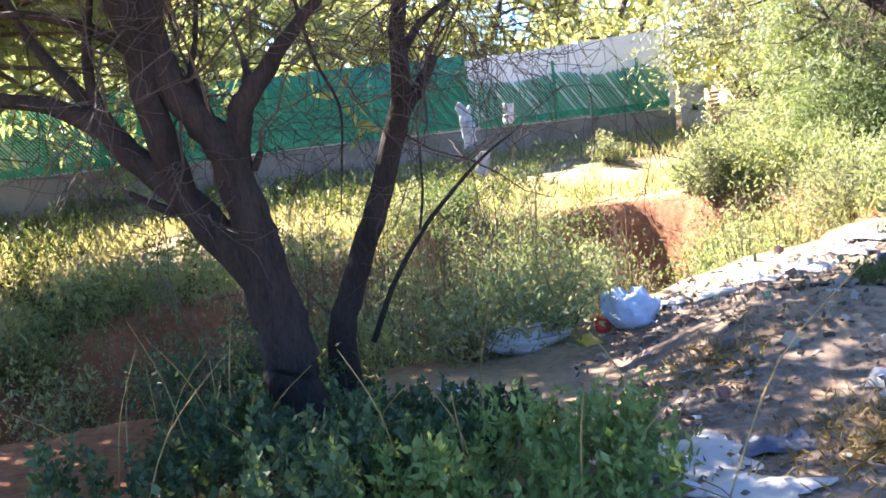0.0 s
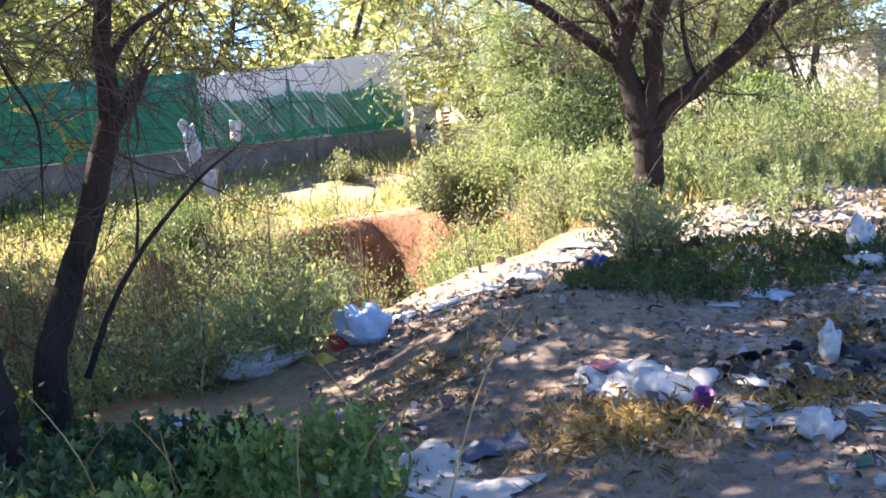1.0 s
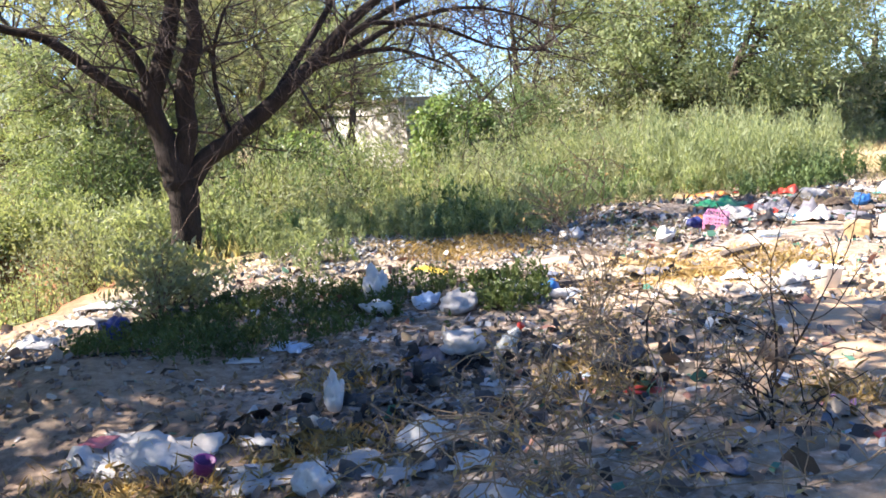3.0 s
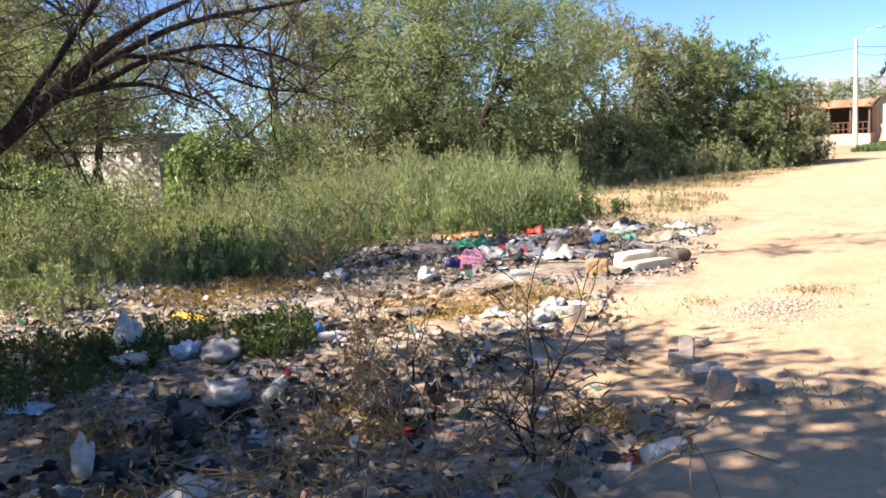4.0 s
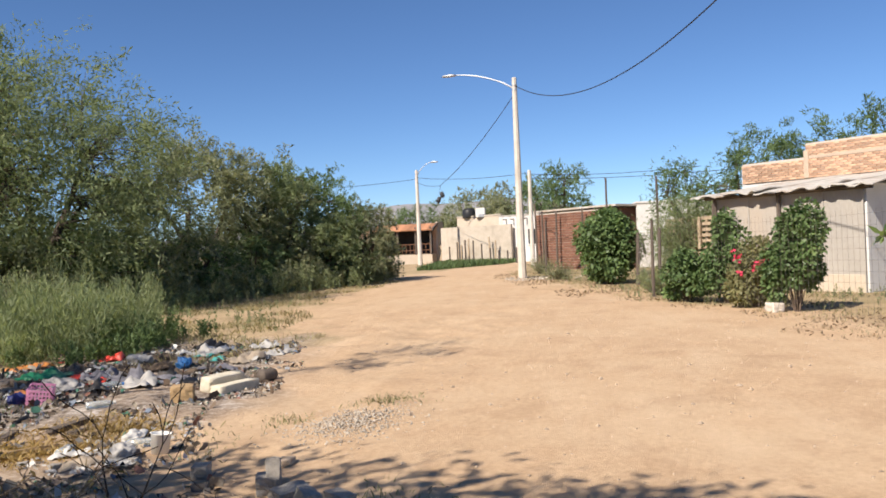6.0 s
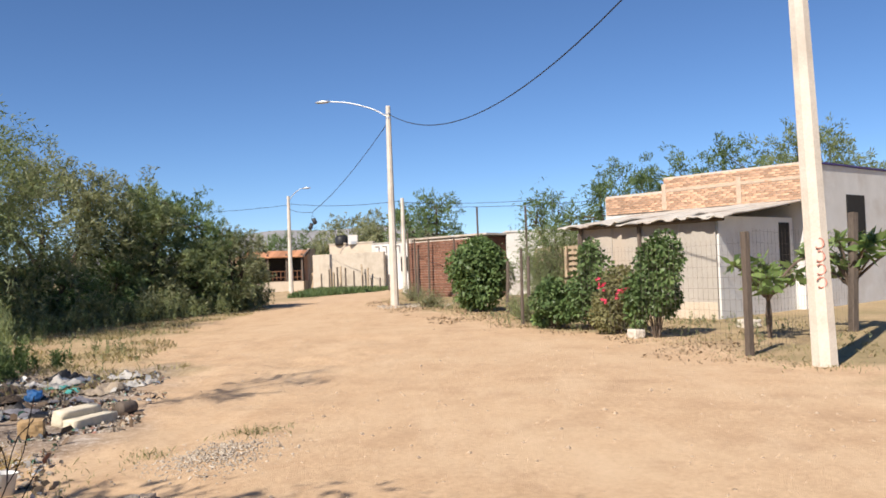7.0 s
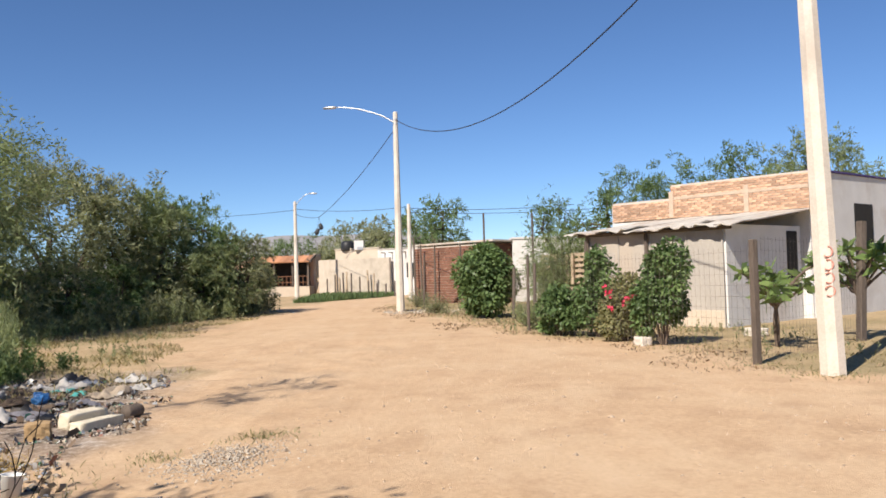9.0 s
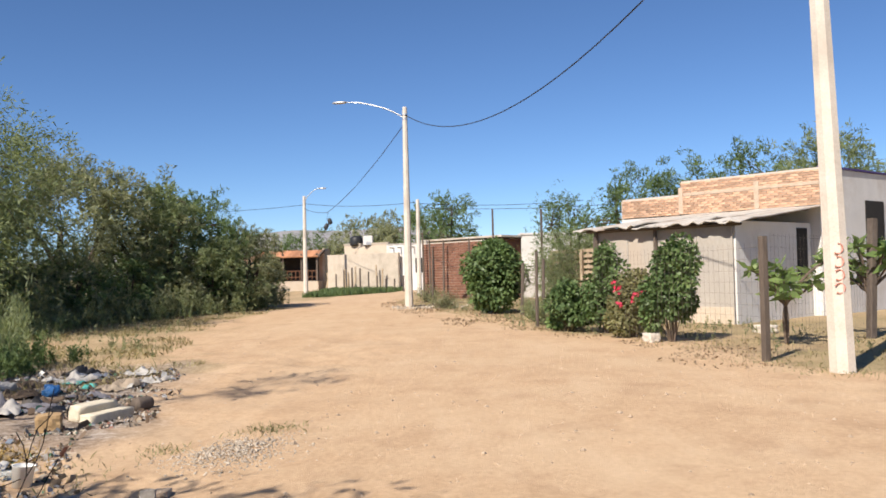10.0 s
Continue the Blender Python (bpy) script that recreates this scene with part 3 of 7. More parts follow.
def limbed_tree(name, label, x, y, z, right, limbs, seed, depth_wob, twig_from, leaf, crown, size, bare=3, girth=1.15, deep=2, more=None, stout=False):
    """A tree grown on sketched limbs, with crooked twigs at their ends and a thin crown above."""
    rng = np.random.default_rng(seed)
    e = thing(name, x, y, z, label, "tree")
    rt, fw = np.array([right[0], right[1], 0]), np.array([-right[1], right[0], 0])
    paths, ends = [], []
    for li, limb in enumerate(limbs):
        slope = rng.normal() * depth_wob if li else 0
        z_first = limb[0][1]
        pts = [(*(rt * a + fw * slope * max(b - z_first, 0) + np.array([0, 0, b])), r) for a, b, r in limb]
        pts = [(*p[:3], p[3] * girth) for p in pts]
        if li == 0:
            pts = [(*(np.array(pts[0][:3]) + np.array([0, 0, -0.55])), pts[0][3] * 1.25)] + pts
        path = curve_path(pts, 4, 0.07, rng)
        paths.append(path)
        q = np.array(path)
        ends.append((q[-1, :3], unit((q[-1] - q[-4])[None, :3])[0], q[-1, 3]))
        if limb[-1][1] > twig_from:
            for _ in range(bare * 2 if li >= 8 and stout else bare):
                i = rng.integers(len(q) // 2, len(q))
                d = rng.normal(size=3) * 0.8 + np.array([0, 0, 0.35])
                ends.append((q[i, :3], d / np.linalg.norm(d), q[i, 3] * 0.3))
    fine, tips = [], []
    for p, d, r in ends:
        twigs(rng, p, d, 0.9 + 0.8 * rng.random(), min(max(r * 0.8, 0.016 if stout else 0.008), 0.03 if stout else 0.014), deep, fine, tips, 0.03)
    part("trunk", tubes("trunk", paths, 9), M["bark"], e, smooth=True)
    part("branchwork", tubes("branchwork", fine, 3), M["dark_twig"], e)
    n, cx, cy, cz, rx, ryy, rz_ = crown
    if n:
        g = rng.normal(size=(90, 3))
        c = unit(g) * (0.35 + 0.65 * rng.random((90, 1))) * np.array([rx, ryy, rz_]) + np.array([cx, cy, cz])
        limbs2 = []
        hub = np.array([cx * 0.5, cy * 0.5, cz - rz_ * 0.9])
        for q in c:
            mid = hub + (q - hub) * 0.5 + rng.normal(size=3) * 0.25
            limbs2.append(curve_path([(*hub, 0.03), (*mid, 0.018), (*q, 0.005)], 3))
        part("crown_limbing", tubes("crown_limbing", limbs2, 5), M["bark"], e)
        pos = np.repeat(c, n // 90, 0) + rng.normal(size=(n // 90 * 90, 3)) * np.array([0.42, 0.42, 0.22])
        # more: an unseen extra crown clump, placed to shade the ground below
        if more:
            n2, mx, my, mz, mr = more
            c2 = unit(rng.normal(size=(40, 3))) * (0.3 + 0.7 * rng.random((40, 1))) * np.array([mr, mr, 0.5]) + np.array([mx, my, mz])
            part("leader", tubes("leader", [curve_path([(*hub, 0.05), (mx * 0.6, my * 0.6, mz - 0.4, 0.035), (*q, 0.006)], 3) for q in c2[::3]], 5), M["bark"], e)
            pos = np.concatenate([pos, np.repeat(c2, n2 // 40, 0) + rng.normal(size=(n2 // 40 * 40, 3)) * np.array([0.3, 0.3, 0.15])])
        part("crown", np_mesh("crown", leaves(rng, pos, size, size * 0.3, (0, 0, -0.3), 0.8), 4), M[leaf], e)
    return e


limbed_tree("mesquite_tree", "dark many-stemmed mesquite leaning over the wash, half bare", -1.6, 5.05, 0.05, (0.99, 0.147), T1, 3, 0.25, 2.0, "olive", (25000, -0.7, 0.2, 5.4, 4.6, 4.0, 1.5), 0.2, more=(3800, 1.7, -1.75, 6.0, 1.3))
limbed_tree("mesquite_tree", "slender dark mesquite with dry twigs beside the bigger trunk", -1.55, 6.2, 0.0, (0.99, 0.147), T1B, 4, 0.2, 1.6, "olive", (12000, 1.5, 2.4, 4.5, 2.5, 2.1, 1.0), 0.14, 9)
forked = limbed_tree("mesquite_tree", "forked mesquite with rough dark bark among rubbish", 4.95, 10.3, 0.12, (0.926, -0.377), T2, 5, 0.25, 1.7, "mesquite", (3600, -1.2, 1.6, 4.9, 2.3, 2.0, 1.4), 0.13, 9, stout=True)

# unseen leader of the forked tree, added high over the tipping ground to cast shade
rng = np.random.default_rng(58)
lead = curve_path([(0.2, -0.3, 3.4, 0.06), (0.7, -1.3, 4.8, 0.05), (1.15, -2.4, 6.2, 0.035), (1.35, -2.8, 7.6, 0.022), (1.4, -2.85, 8.9, 0.008)], 5)
side_, tips_ = [lead], []
for q in np.array(lead)[9:]:
    for _ in range(2):
        twigs(rng, q[:3], unit((rng.normal(size=3) + np.array([0, 0, 0.6]))[None])[0], 0.7, 0.01, 0, side_, tips_, 0.04)
part("leader", tubes("leader", side_, 5), M["bark"], forked)
q = np.repeat(np.array(tips_), 34, 0) + rng.normal(size=(len(tips_) * 34, 3)) * 0.13
part("leader_foliage", np_mesh("leader_foliage", leaves(rng, q, 0.13, 0.04, (0, 0, -0.3), 0.8), 4), M["mesquite"], forked)

# ---- trees in the distance ----
TREES = [
    (25.2, 17.2, 8.4, 5.5, "mesquite", 76000, 0.17), (22.0, 21.8, 7.6, 4.2, "olive", 33600, 0.19), (29.5, 19.5, 7.6, 4.4, "mesquite", 23520, 0.22),
    (34.6, 15.4, 6.4, 3.9, "olive", 40320, 0.22), (40.3, 11.9, 5.5, 2.6, "green", 35280, 0.19), (37.2, 13.0, 5.6, 2.6, "mesquite", 30240, 0.22), (42.6, 10.2, 4.2, 1.7, "olive", 20160, 0.19),
    # green tree at (16.9, 17.4) is added; its dark leaves stand for canopy shade
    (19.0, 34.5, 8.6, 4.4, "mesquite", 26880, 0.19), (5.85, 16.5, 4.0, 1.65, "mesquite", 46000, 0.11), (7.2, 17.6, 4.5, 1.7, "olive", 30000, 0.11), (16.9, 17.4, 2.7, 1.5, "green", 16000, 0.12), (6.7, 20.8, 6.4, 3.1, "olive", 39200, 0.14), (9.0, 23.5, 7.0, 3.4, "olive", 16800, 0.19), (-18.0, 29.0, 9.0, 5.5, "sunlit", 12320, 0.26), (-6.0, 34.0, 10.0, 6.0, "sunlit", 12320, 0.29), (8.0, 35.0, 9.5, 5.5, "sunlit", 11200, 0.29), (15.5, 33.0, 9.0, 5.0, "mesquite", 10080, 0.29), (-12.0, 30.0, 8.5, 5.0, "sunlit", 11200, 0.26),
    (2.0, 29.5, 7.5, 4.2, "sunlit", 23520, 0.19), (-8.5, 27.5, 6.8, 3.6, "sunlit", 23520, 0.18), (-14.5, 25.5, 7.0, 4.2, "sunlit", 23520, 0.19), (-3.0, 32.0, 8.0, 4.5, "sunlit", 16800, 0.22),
    (40.6, 9.5, 3.4, 1.3, "olive", 8960, 0.18), (38.6, 10.6, 3.4, 1.8, "mesquite", 8960, 0.18), (8.6, 15.4, 2.2, 1.1, "bright", 11000, 0.1),
    (74.0, 0.3, 8.2, 3.6, "green", 7840, 0.38), (80.0, 4.0, 7.0, 4.0, "olive", 7840, 0.41), (88.0, 9.0, 7.5, 4.2, "olive", 7840, 0.41), (96.0, 15.0, 6.6, 6.0, "green", 8960, 0.43),
    (41.5, -13.5, 7.4, 3.4, "green", 30000, 0.22), (43.5, -18.5, 8.0, 4.2, "mesquite", 34000, 0.23), (40.0, -8.6, 6.2, 2.7, "green", 24000, 0.2), (40.6, -5.5, 5.2, 1.7, "green", 8960, 0.19),
]
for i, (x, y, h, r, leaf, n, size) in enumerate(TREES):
    kinds = {"mesquite": "grey-green feathery mesquite tree", "olive": "dusty olive-green mesquite tree", "green": "dense dark green thicket tree", "bright": "sunlit yellow-green thorn tree", "sunlit": "sunlit-tinted pale yellow-green thorn tree"}
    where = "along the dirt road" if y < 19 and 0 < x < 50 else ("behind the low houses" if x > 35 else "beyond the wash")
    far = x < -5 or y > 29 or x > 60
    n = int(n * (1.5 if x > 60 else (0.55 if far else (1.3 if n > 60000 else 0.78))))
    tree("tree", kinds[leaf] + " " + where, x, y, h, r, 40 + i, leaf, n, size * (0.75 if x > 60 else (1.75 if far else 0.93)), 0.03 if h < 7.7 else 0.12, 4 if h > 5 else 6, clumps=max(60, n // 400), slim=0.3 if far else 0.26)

for i, (x, y, h, r, leaf) in enumerate([(23.0, 15.6, 2.4, 1.6, "olive"), (26.6, 15.2, 2.6, 1.7, "green"), (29.4, 14.9, 2.6, 1.7, "olive"), (31.8, 13.9, 2.5, 1.6, "green"), (34.2, 12.8, 2.4, 1.5, "green"), (36.6, 11.9, 2.3, 1.5, "olive"), (39.0, 10.9, 2.2, 1.3, "green"), (29.0, 18.0, 3.0, 2.0, "olive"), (21.0, 18.4, 2.8, 2.0, "olive")]):
    tree("thicket_shrub", "dense dusty shrub under the roadside thicket", x, y, h, r, 440 + i, leaf, 6500, 0.15, 0.0, 5, clumps=46, category="shrub", group="thicket shrubs", slim=0.36)
tree("tree", "thin drooping mesquite before a white building", 13.4, 19.9, 4.8, 1.7, 36, "mesquite", 9000, 0.13, 0.42, 3, clumps=60, slim=0.26)
tree("tree", "dusty olive-green mesquite tree beyond the wash", 14.3, 24.0, 7.6, 3.3, 35, "olive", 26000, 0.17, 0.32, 4, clumps=70, slim=0.26)
# out-of-view trees, added to throw shade over the wash and near bank
tree("tree", "unseen broad mesquite added to shade the near bank", -6.9, 3.3, 6.6, 3.3, 38, "mesquite", 17000, 0.22, 0.6, 4, clumps=80)
tree("tree", "unseen spreading dark mesquite beyond the bend of the wash", -8.8, 9.4, 7.2, 5.4, 39, "mesquite", 28000, 0.31, 0.62, 4, clumps=120)
tree("tree", "unseen tall mesquite added to shade the far side of the wash", -11.5, 12.3, 7.6, 4.0, 37, "mesquite", 20000, 0.24, 0.62, 4, clumps=80)

# ---- shrubs in and round the wash ----
rngs = np.random.default_rng(77)
k = 0
for i in range(400):
    x, y = rngs.uniform(-7, 5.0), rngs.uniform(5.5, 19)
    gl = float(gully(x, y))
    if gl < -0.5 or k >= 42 or (x > 2.2 and y < 9.5) or (1.0 < x < 2.4 and y > 10.5):
        continue
    k += 1
    deep = min(max(gl, 0), 1)
    leaf = ("bright", "bright", "olive", "weed", "green")[rngs.integers(5)]
    shrub("shrub", "rangy sunlit shrub growing out of the eroded wash", x, y, 0.8 + 1.2 * deep * rngs.uniform(0.7, 1.1), rngs.uniform(0.55, 0.95), 300 + i, leaf, 2000, 0.066, 0.36, group="shrubs in the wash")
for i, (x, y, h, r, leaf) in enumerate([(3.5, 7.3, 0.75, 0.45, "olive"), (3.9, 7.7, 0.6, 0.5, "olive"), (4.4, 11.0, 0.9, 0.7, "weed"), (5.7, 11.2, 0.9, 0.7, "weed"), (3.4, 12.4, 1.1, 0.9, "bright"), (3.3, 14.0, 1.2, 0.9, "bright"), (4.0, 13.4, 0.9, 0.7, "bright"), (1.5, 19.5, 0.7, 0.6, "olive"), (3.6, 16.6, 1.0, 0.8, "weed"), (-0.9, 9.3, 1.4, 0.7, "bright"), (0.15, 8.2, 1.15, 0.5, "olive"), (0.75, 8.5, 1.35, 0.5, "olive"), (1.05, 9.2, 1.5, 0.5, "bright"), (0.75, 10.6, 2.0, 0.7, "olive"), (1.0, 12.0, 2.1, 0.7, "olive"), (0.3, 9.4, 1.7, 0.6, "olive"), (2.9, 12.9, 1.7, 0.7, "bright"), (2.6, 14.9, 0.6, 0.5, "weed"), (6.8, 13.6, 1.2, 1.0, "weed"), (8.5, 12.6, 1.3, 1.2, "weed"), (9.6, 15.5, 1.6, 1.3, "bright"), (7.4, 11.0, 1.0, 0.8, "olive"), (2.85, 14.2, 1.3, 0.55, "olive"), (2.75, 13.3, 1.5, 0.5, "bright"), (0.8, 13.4, 1.9, 0.5, "olive")]):
    shrub("shrub", "pale green bush at the edge of the wash", x, y, h, r, 500 + i, leaf, 1100 if y < 8 else 2500, 0.08, 0.35, group="bushes round the forked tree")
# tall bushes rooted on the bed of the wash, reaching over its rim
for i, (x, y, top, r, leaf, n, sz) in enumerate([
        (-2.8, 9.6, 0.9, 0.8, "olive", 3600, 0.06), (-2.0, 9.3, 0.95, 0.8, "weed", 4500, 0.06), (-1.1, 9.5, 1.0, 0.7, "green", 4500, 0.06), (-0.6, 9.0, 0.7, 0.6, "weed", 3600, 0.055), (-0.15, 9.7, 1.35, 0.75, "wash_green", 7000, 0.06), (0.35, 9.8, 1.0, 0.6, "wash_green", 4800, 0.06),
        (-0.9, 8.2, 0.1, 0.6, "weed", 3600, 0.05), (-0.2, 8.4, 0.1, 0.6, "bright", 3600, 0.05), (-1.5, 8.4, 0.5, 0.6, "olive", 3200, 0.055), (-0.5, 10.6, 1.1, 0.7, "olive", 3600, 0.06), (2.35, 9.7, 0.55, 0.5, "weed", 3200, 0.055), (2.85, 9.9, 0.6, 0.6, "weed", 3800, 0.055), (3.35, 10.0, 0.4, 0.55, "bright", 3400, 0.055), (2.2, 8.75, 0.25, 0.4, "weed", 2400, 0.05)]):
    shrub("wash_bush", "tall leafy bush growing up out of the wash", x, y, top - float(height(x, y)), r, 1500 + i, leaf, n, sz, 0.3, group="tall bushes in the wash", clumps=44, upright=0.5)
for i, (x, y, top, r) in enumerate([(0.85, 9.1, 0.5, 0.5), (0.5, 8.5, 0.2, 0.55), (1.0, 9.9, 0.6, 0.5), (0.2, 8.9, 0.5, 0.5), (-1.3, 9.0, 0.9, 0.6)]):
    shrub("shrub", "half-bare twiggy brown shrub in the wash", x, y, top - float(height(x, y)), r, 1540 + i, "olive", 900, 0.045, 0.35, group="twiggy shrubs in the wash", twig="dry_twig", clumps=80)
for i, (x, y, h, r, n) in enumerate([(5.0, 14.6, 1.9, 1.0, 6000), (6.2, 14.9, 2.1, 1.1, 6500), (5.5, 15.4, 2.4, 1.0, 6000)]):
    shrub("thicket_bush", "dark green bush at the foot of a feathery tree", x, y, h, r, 1560 + i, "wash_green", n, 0.065, 0.35, group="thicket bushes", clumps=50, upright=-0.2)
for i, (x, y, h, r) in enumerate([(0.35, 9.0, 1.7, 0.6), (0.9, 9.7, 1.9, 0.7), (-0.2, 9.6, 1.8, 0.6), (1.3, 8.6, 1.2, 0.5), (-1.0, 8.6, 1.5, 0.6)]):
    shrub("shrub", "half-bare twiggy brown shrub in the wash", x, y, h, r, 530 + i, "olive", 500, 0.05, 0.4, group="twiggy shrubs in the wash", twig="dry_twig", clumps=70)
for i, (x, y, h, r) in enumerate([(-2.6, 5.5, 0.85, 0.5), (-2.05, 5.85, 1.05, 0.5), (-2.2, 4.9, 0.55, 0.5), (-1.9, 4.9, 0.6, 0.4)]):
    shrub("shrub", "dark leafy herb bush on the shaded near bank", x, y, h, r, 560 + i, "herb", 1500, 0.06, 0.35, group="herb bushes on the near bank")


# ---- built things ----
M["concrete"] = mat("concrete", (0.36, 0.33, 0.29), (0.52, 0.48, 0.43), 3, 40, 0.9, 0.3, stain=(0.3, 0.26, 0.21))
M["pole"] = mat("pole_concrete", (0.5, 0.44, 0.37), (0.68, 0.62, 0.54), 2, 30, 0.85, 0.25, stain=(0.42, 0.36, 0.3))
M["white_wall"] = mat("white_plaster", (0.56, 0.54, 0.51), (0.7, 0.68, 0.65), 1.5, 30, 0.85, 0.2, stain=(0.5, 0.45, 0.4))
M["plinth"] = mat("stained_concrete", (0.15, 0.135, 0.12), (0.3, 0.275, 0.25), 2.5, 40, 0.95, 0.3, stain=(0.1, 0.09, 0.08))
M["whitewash"] = mat("whitewash", (0.76, 0.75, 0.73), (0.86, 0.85, 0.83), 1.5, 30, 0.85, 0.2)
M["grey_board"] = mat("grey_board", (0.33, 0.3, 0.26), (0.44, 0.4, 0.35), 1.4, 30, 0.85, 0.2, stretch=(1, 1, 0.3), stain=(0.42, 0.35, 0.28))
M["brick"] = mat("clay_brick", (0.46, 0.25, 0.15), (0.62, 0.41, 0.28), 8, 60, 0.9, 0.4, vary=0.35, stain=(0.57, 0.42, 0.3))
M["dark_brick"] = mat("dark_brick", (0.15, 0.075, 0.05), (0.27, 0.135, 0.09), 8, 60, 0.9, 0.4, vary=0.3)
M["mortar"] = mat("mortar", (0.42, 0.36, 0.3), (0.6, 0.54, 0.46), 5, 50, 0.95, 0.4)
M["tie"] = mat("tie_concrete", (0.4, 0.3, 0.22), (0.55, 0.44, 0.34), 6, 40, 0.95, 0.4)
M["beige"] = mat("beige_render", (0.45, 0.37, 0.28), (0.58, 0.49, 0.39), 1.2, 20, 0.9, 0.2, stain=(0.5, 0.44, 0.36))
M["orange"] = mat("orange_render", (0.48, 0.29, 0.18), (0.6, 0.4, 0.27), 1.2, 20, 0.9, 0.2, stain=(0.44, 0.3, 0.22))
M["tile_roof"] = mat("clay_tile", (0.36, 0.16, 0.08), (0.52, 0.26, 0.14), 4, 30, 0.9, 0.3, vary=0.3)
M["block"] = mat("bare_block", (0.4, 0.34, 0.27), (0.54, 0.47, 0.38), 1.6, 9, 0.95, 0.4, stain=(0.33, 0.28, 0.22))
M["roof_sheet"] = mat("weathered_sheet", (0.4, 0.36, 0.31), (0.6, 0.56, 0.5), 2, 30, 0.7, 0.2, stain=(0.3, 0.2, 0.13))
M["old_wood"] = mat("old_wood", (0.065, 0.05, 0.04), (0.17, 0.135, 0.11), 4, 50, 0.9, 0.6, stretch=(1, 1, 0.12))
M["pallet"] = mat("pallet_wood", (0.3, 0.22, 0.14), (0.48, 0.38, 0.27), 4, 50, 0.9, 0.4)
# near-black fill: the shade inside doors, windows and holes is painted
M["dark"] = mat("opening_shade", (0.015, 0.014, 0.013), (0.03, 0.028, 0.026), 2, 20, 0.9, 0)
M["steel"] = mat("galvanised_steel", (0.45, 0.45, 0.45), (0.6, 0.6, 0.6), 5, 60, 0.45, 0.05, 0.8)
M["rust"] = mat("rusty_iron", (0.12, 0.06, 0.035), (0.24, 0.12, 0.07), 8, 60, 0.85, 0.3, 0.3)
M["cable"] = mat("cable_rubber", (0.015, 0.015, 0.016), (0.03, 0.03, 0.03), 5, 30, 0.6, 0)
M["wire"] = mat("fence_wire", (0.1, 0.08, 0.07), (0.2, 0.17, 0.15), 9, 60, 0.6, 0, 0.5)
M["net"] = mat("green_slat", (0.02, 0.2, 0.11), (0.05, 0.33, 0.19), 3, 40, 0.6, 0.1, vary=0.35)
M["teal_cloth"] = mat("teal_cloth", (0.014, 0.17, 0.13), (0.035, 0.28, 0.215), 1.2, 25, 0.8, 0.3)
M["purple_trim"] = mat("purple_trim", (0.05, 0.035, 0.12), (0.08, 0.05, 0.18), 3, 30, 0.7, 0.1)
M["black_plastic"] = mat("black_plastic", (0.015, 0.015, 0.016), (0.03, 0.03, 0.032), 5, 40, 0.45, 0.05)
M["red_paint"] = mat("red_paint", (0.5, 0.2, 0.15), (0.6, 0.3, 0.24), 9, 50, 0.8, 0)
# distance haze is put into this grey hill colour
M["hill"] = mat("hazy_hill", (0.2, 0.2, 0.21), (0.28, 0.27, 0.27), 0.01, 0.06, 1.0, 0)


def box_bm(lx, ly, lz, bevel=0.0, bm=None, at=(0, 0, 0), rot=None):
    """A box standing on its base at the given place."""
    bm = bm or bmesh.new()
    r = bmesh.ops.create_cube(bm, size=1)
    m = Matrix.Translation(at) @ (rot or Matrix()) @ Matrix.Translation((0, 0, lz / 2)) @ Matrix.Diagonal((lx, ly, lz, 1))
    bmesh.ops.transform(bm, matrix=m, verts=r["verts"])
    if bevel:
        es = list({e for v in r["verts"] for e in v.link_edges})
        bmesh.ops.bevel(bm, geom=es, offset=bevel, segments=2, affect="EDGES", profile=0.6)
    return bm


def lathe_bm(profile, sides=14, bm=None, m=None):
    """A turned body from (radius, z) rows."""
    bm = bm or bmesh.new()
    rings = []
    for r, z in profile:
        ring = [bm.verts.new((m or Matrix()) @ Vector((r * math.cos(2 * math.pi * i / sides), r * math.sin(2 * math.pi * i / sides), z))) for i in range(sides)]
        rings.append(ring)
    for a, b in zip(rings, rings[1:]):
        for i in range(sides):
            bm.faces.new((a[i], a[(i + 1) % sides], b[(i + 1) % sides], b[i]))
    for ring, flip in ((rings[0], True), (rings[-1], False)):
        bm.faces.new(ring[::-1] if flip else ring)
    return bm


def heading(ax, ay, bx, by):
    return math.degrees(math.atan2(by - ay, bx - ax)), math.hypot(bx - ax, by - ay)


def rail(name, a, b, r, material, parent=None, sag=0.0, n=2, sides=5):
    a, b = np.array(a, float), np.array(b, float)
    pts = [(*(a + (b - a) * t - np.array([0, 0, sag * 4 * t * (1 - t)])), r) for t in np.linspace(0, 1, n)]
    return part(name, tubes(name, [pts], sides), material, parent)


# the wall beyond the wash: low plinth, pale panel wall and green slatted screen
WX0, WY0, WX1, WY1 = 3.5, 23.4, -13.0, 15.6
wa, wl = heading(WX0, WY0, WX1, WY1)
screen = thing("screen_wall", WX0, WY0, 0.0, "pale block wall on a concrete plinth, hung with green slatted screens", "wall", rz=wa)


def plinth_top(u):
    """The plinth rises a little along the wall."""
    return 1.12 + 0.38 * u / wl


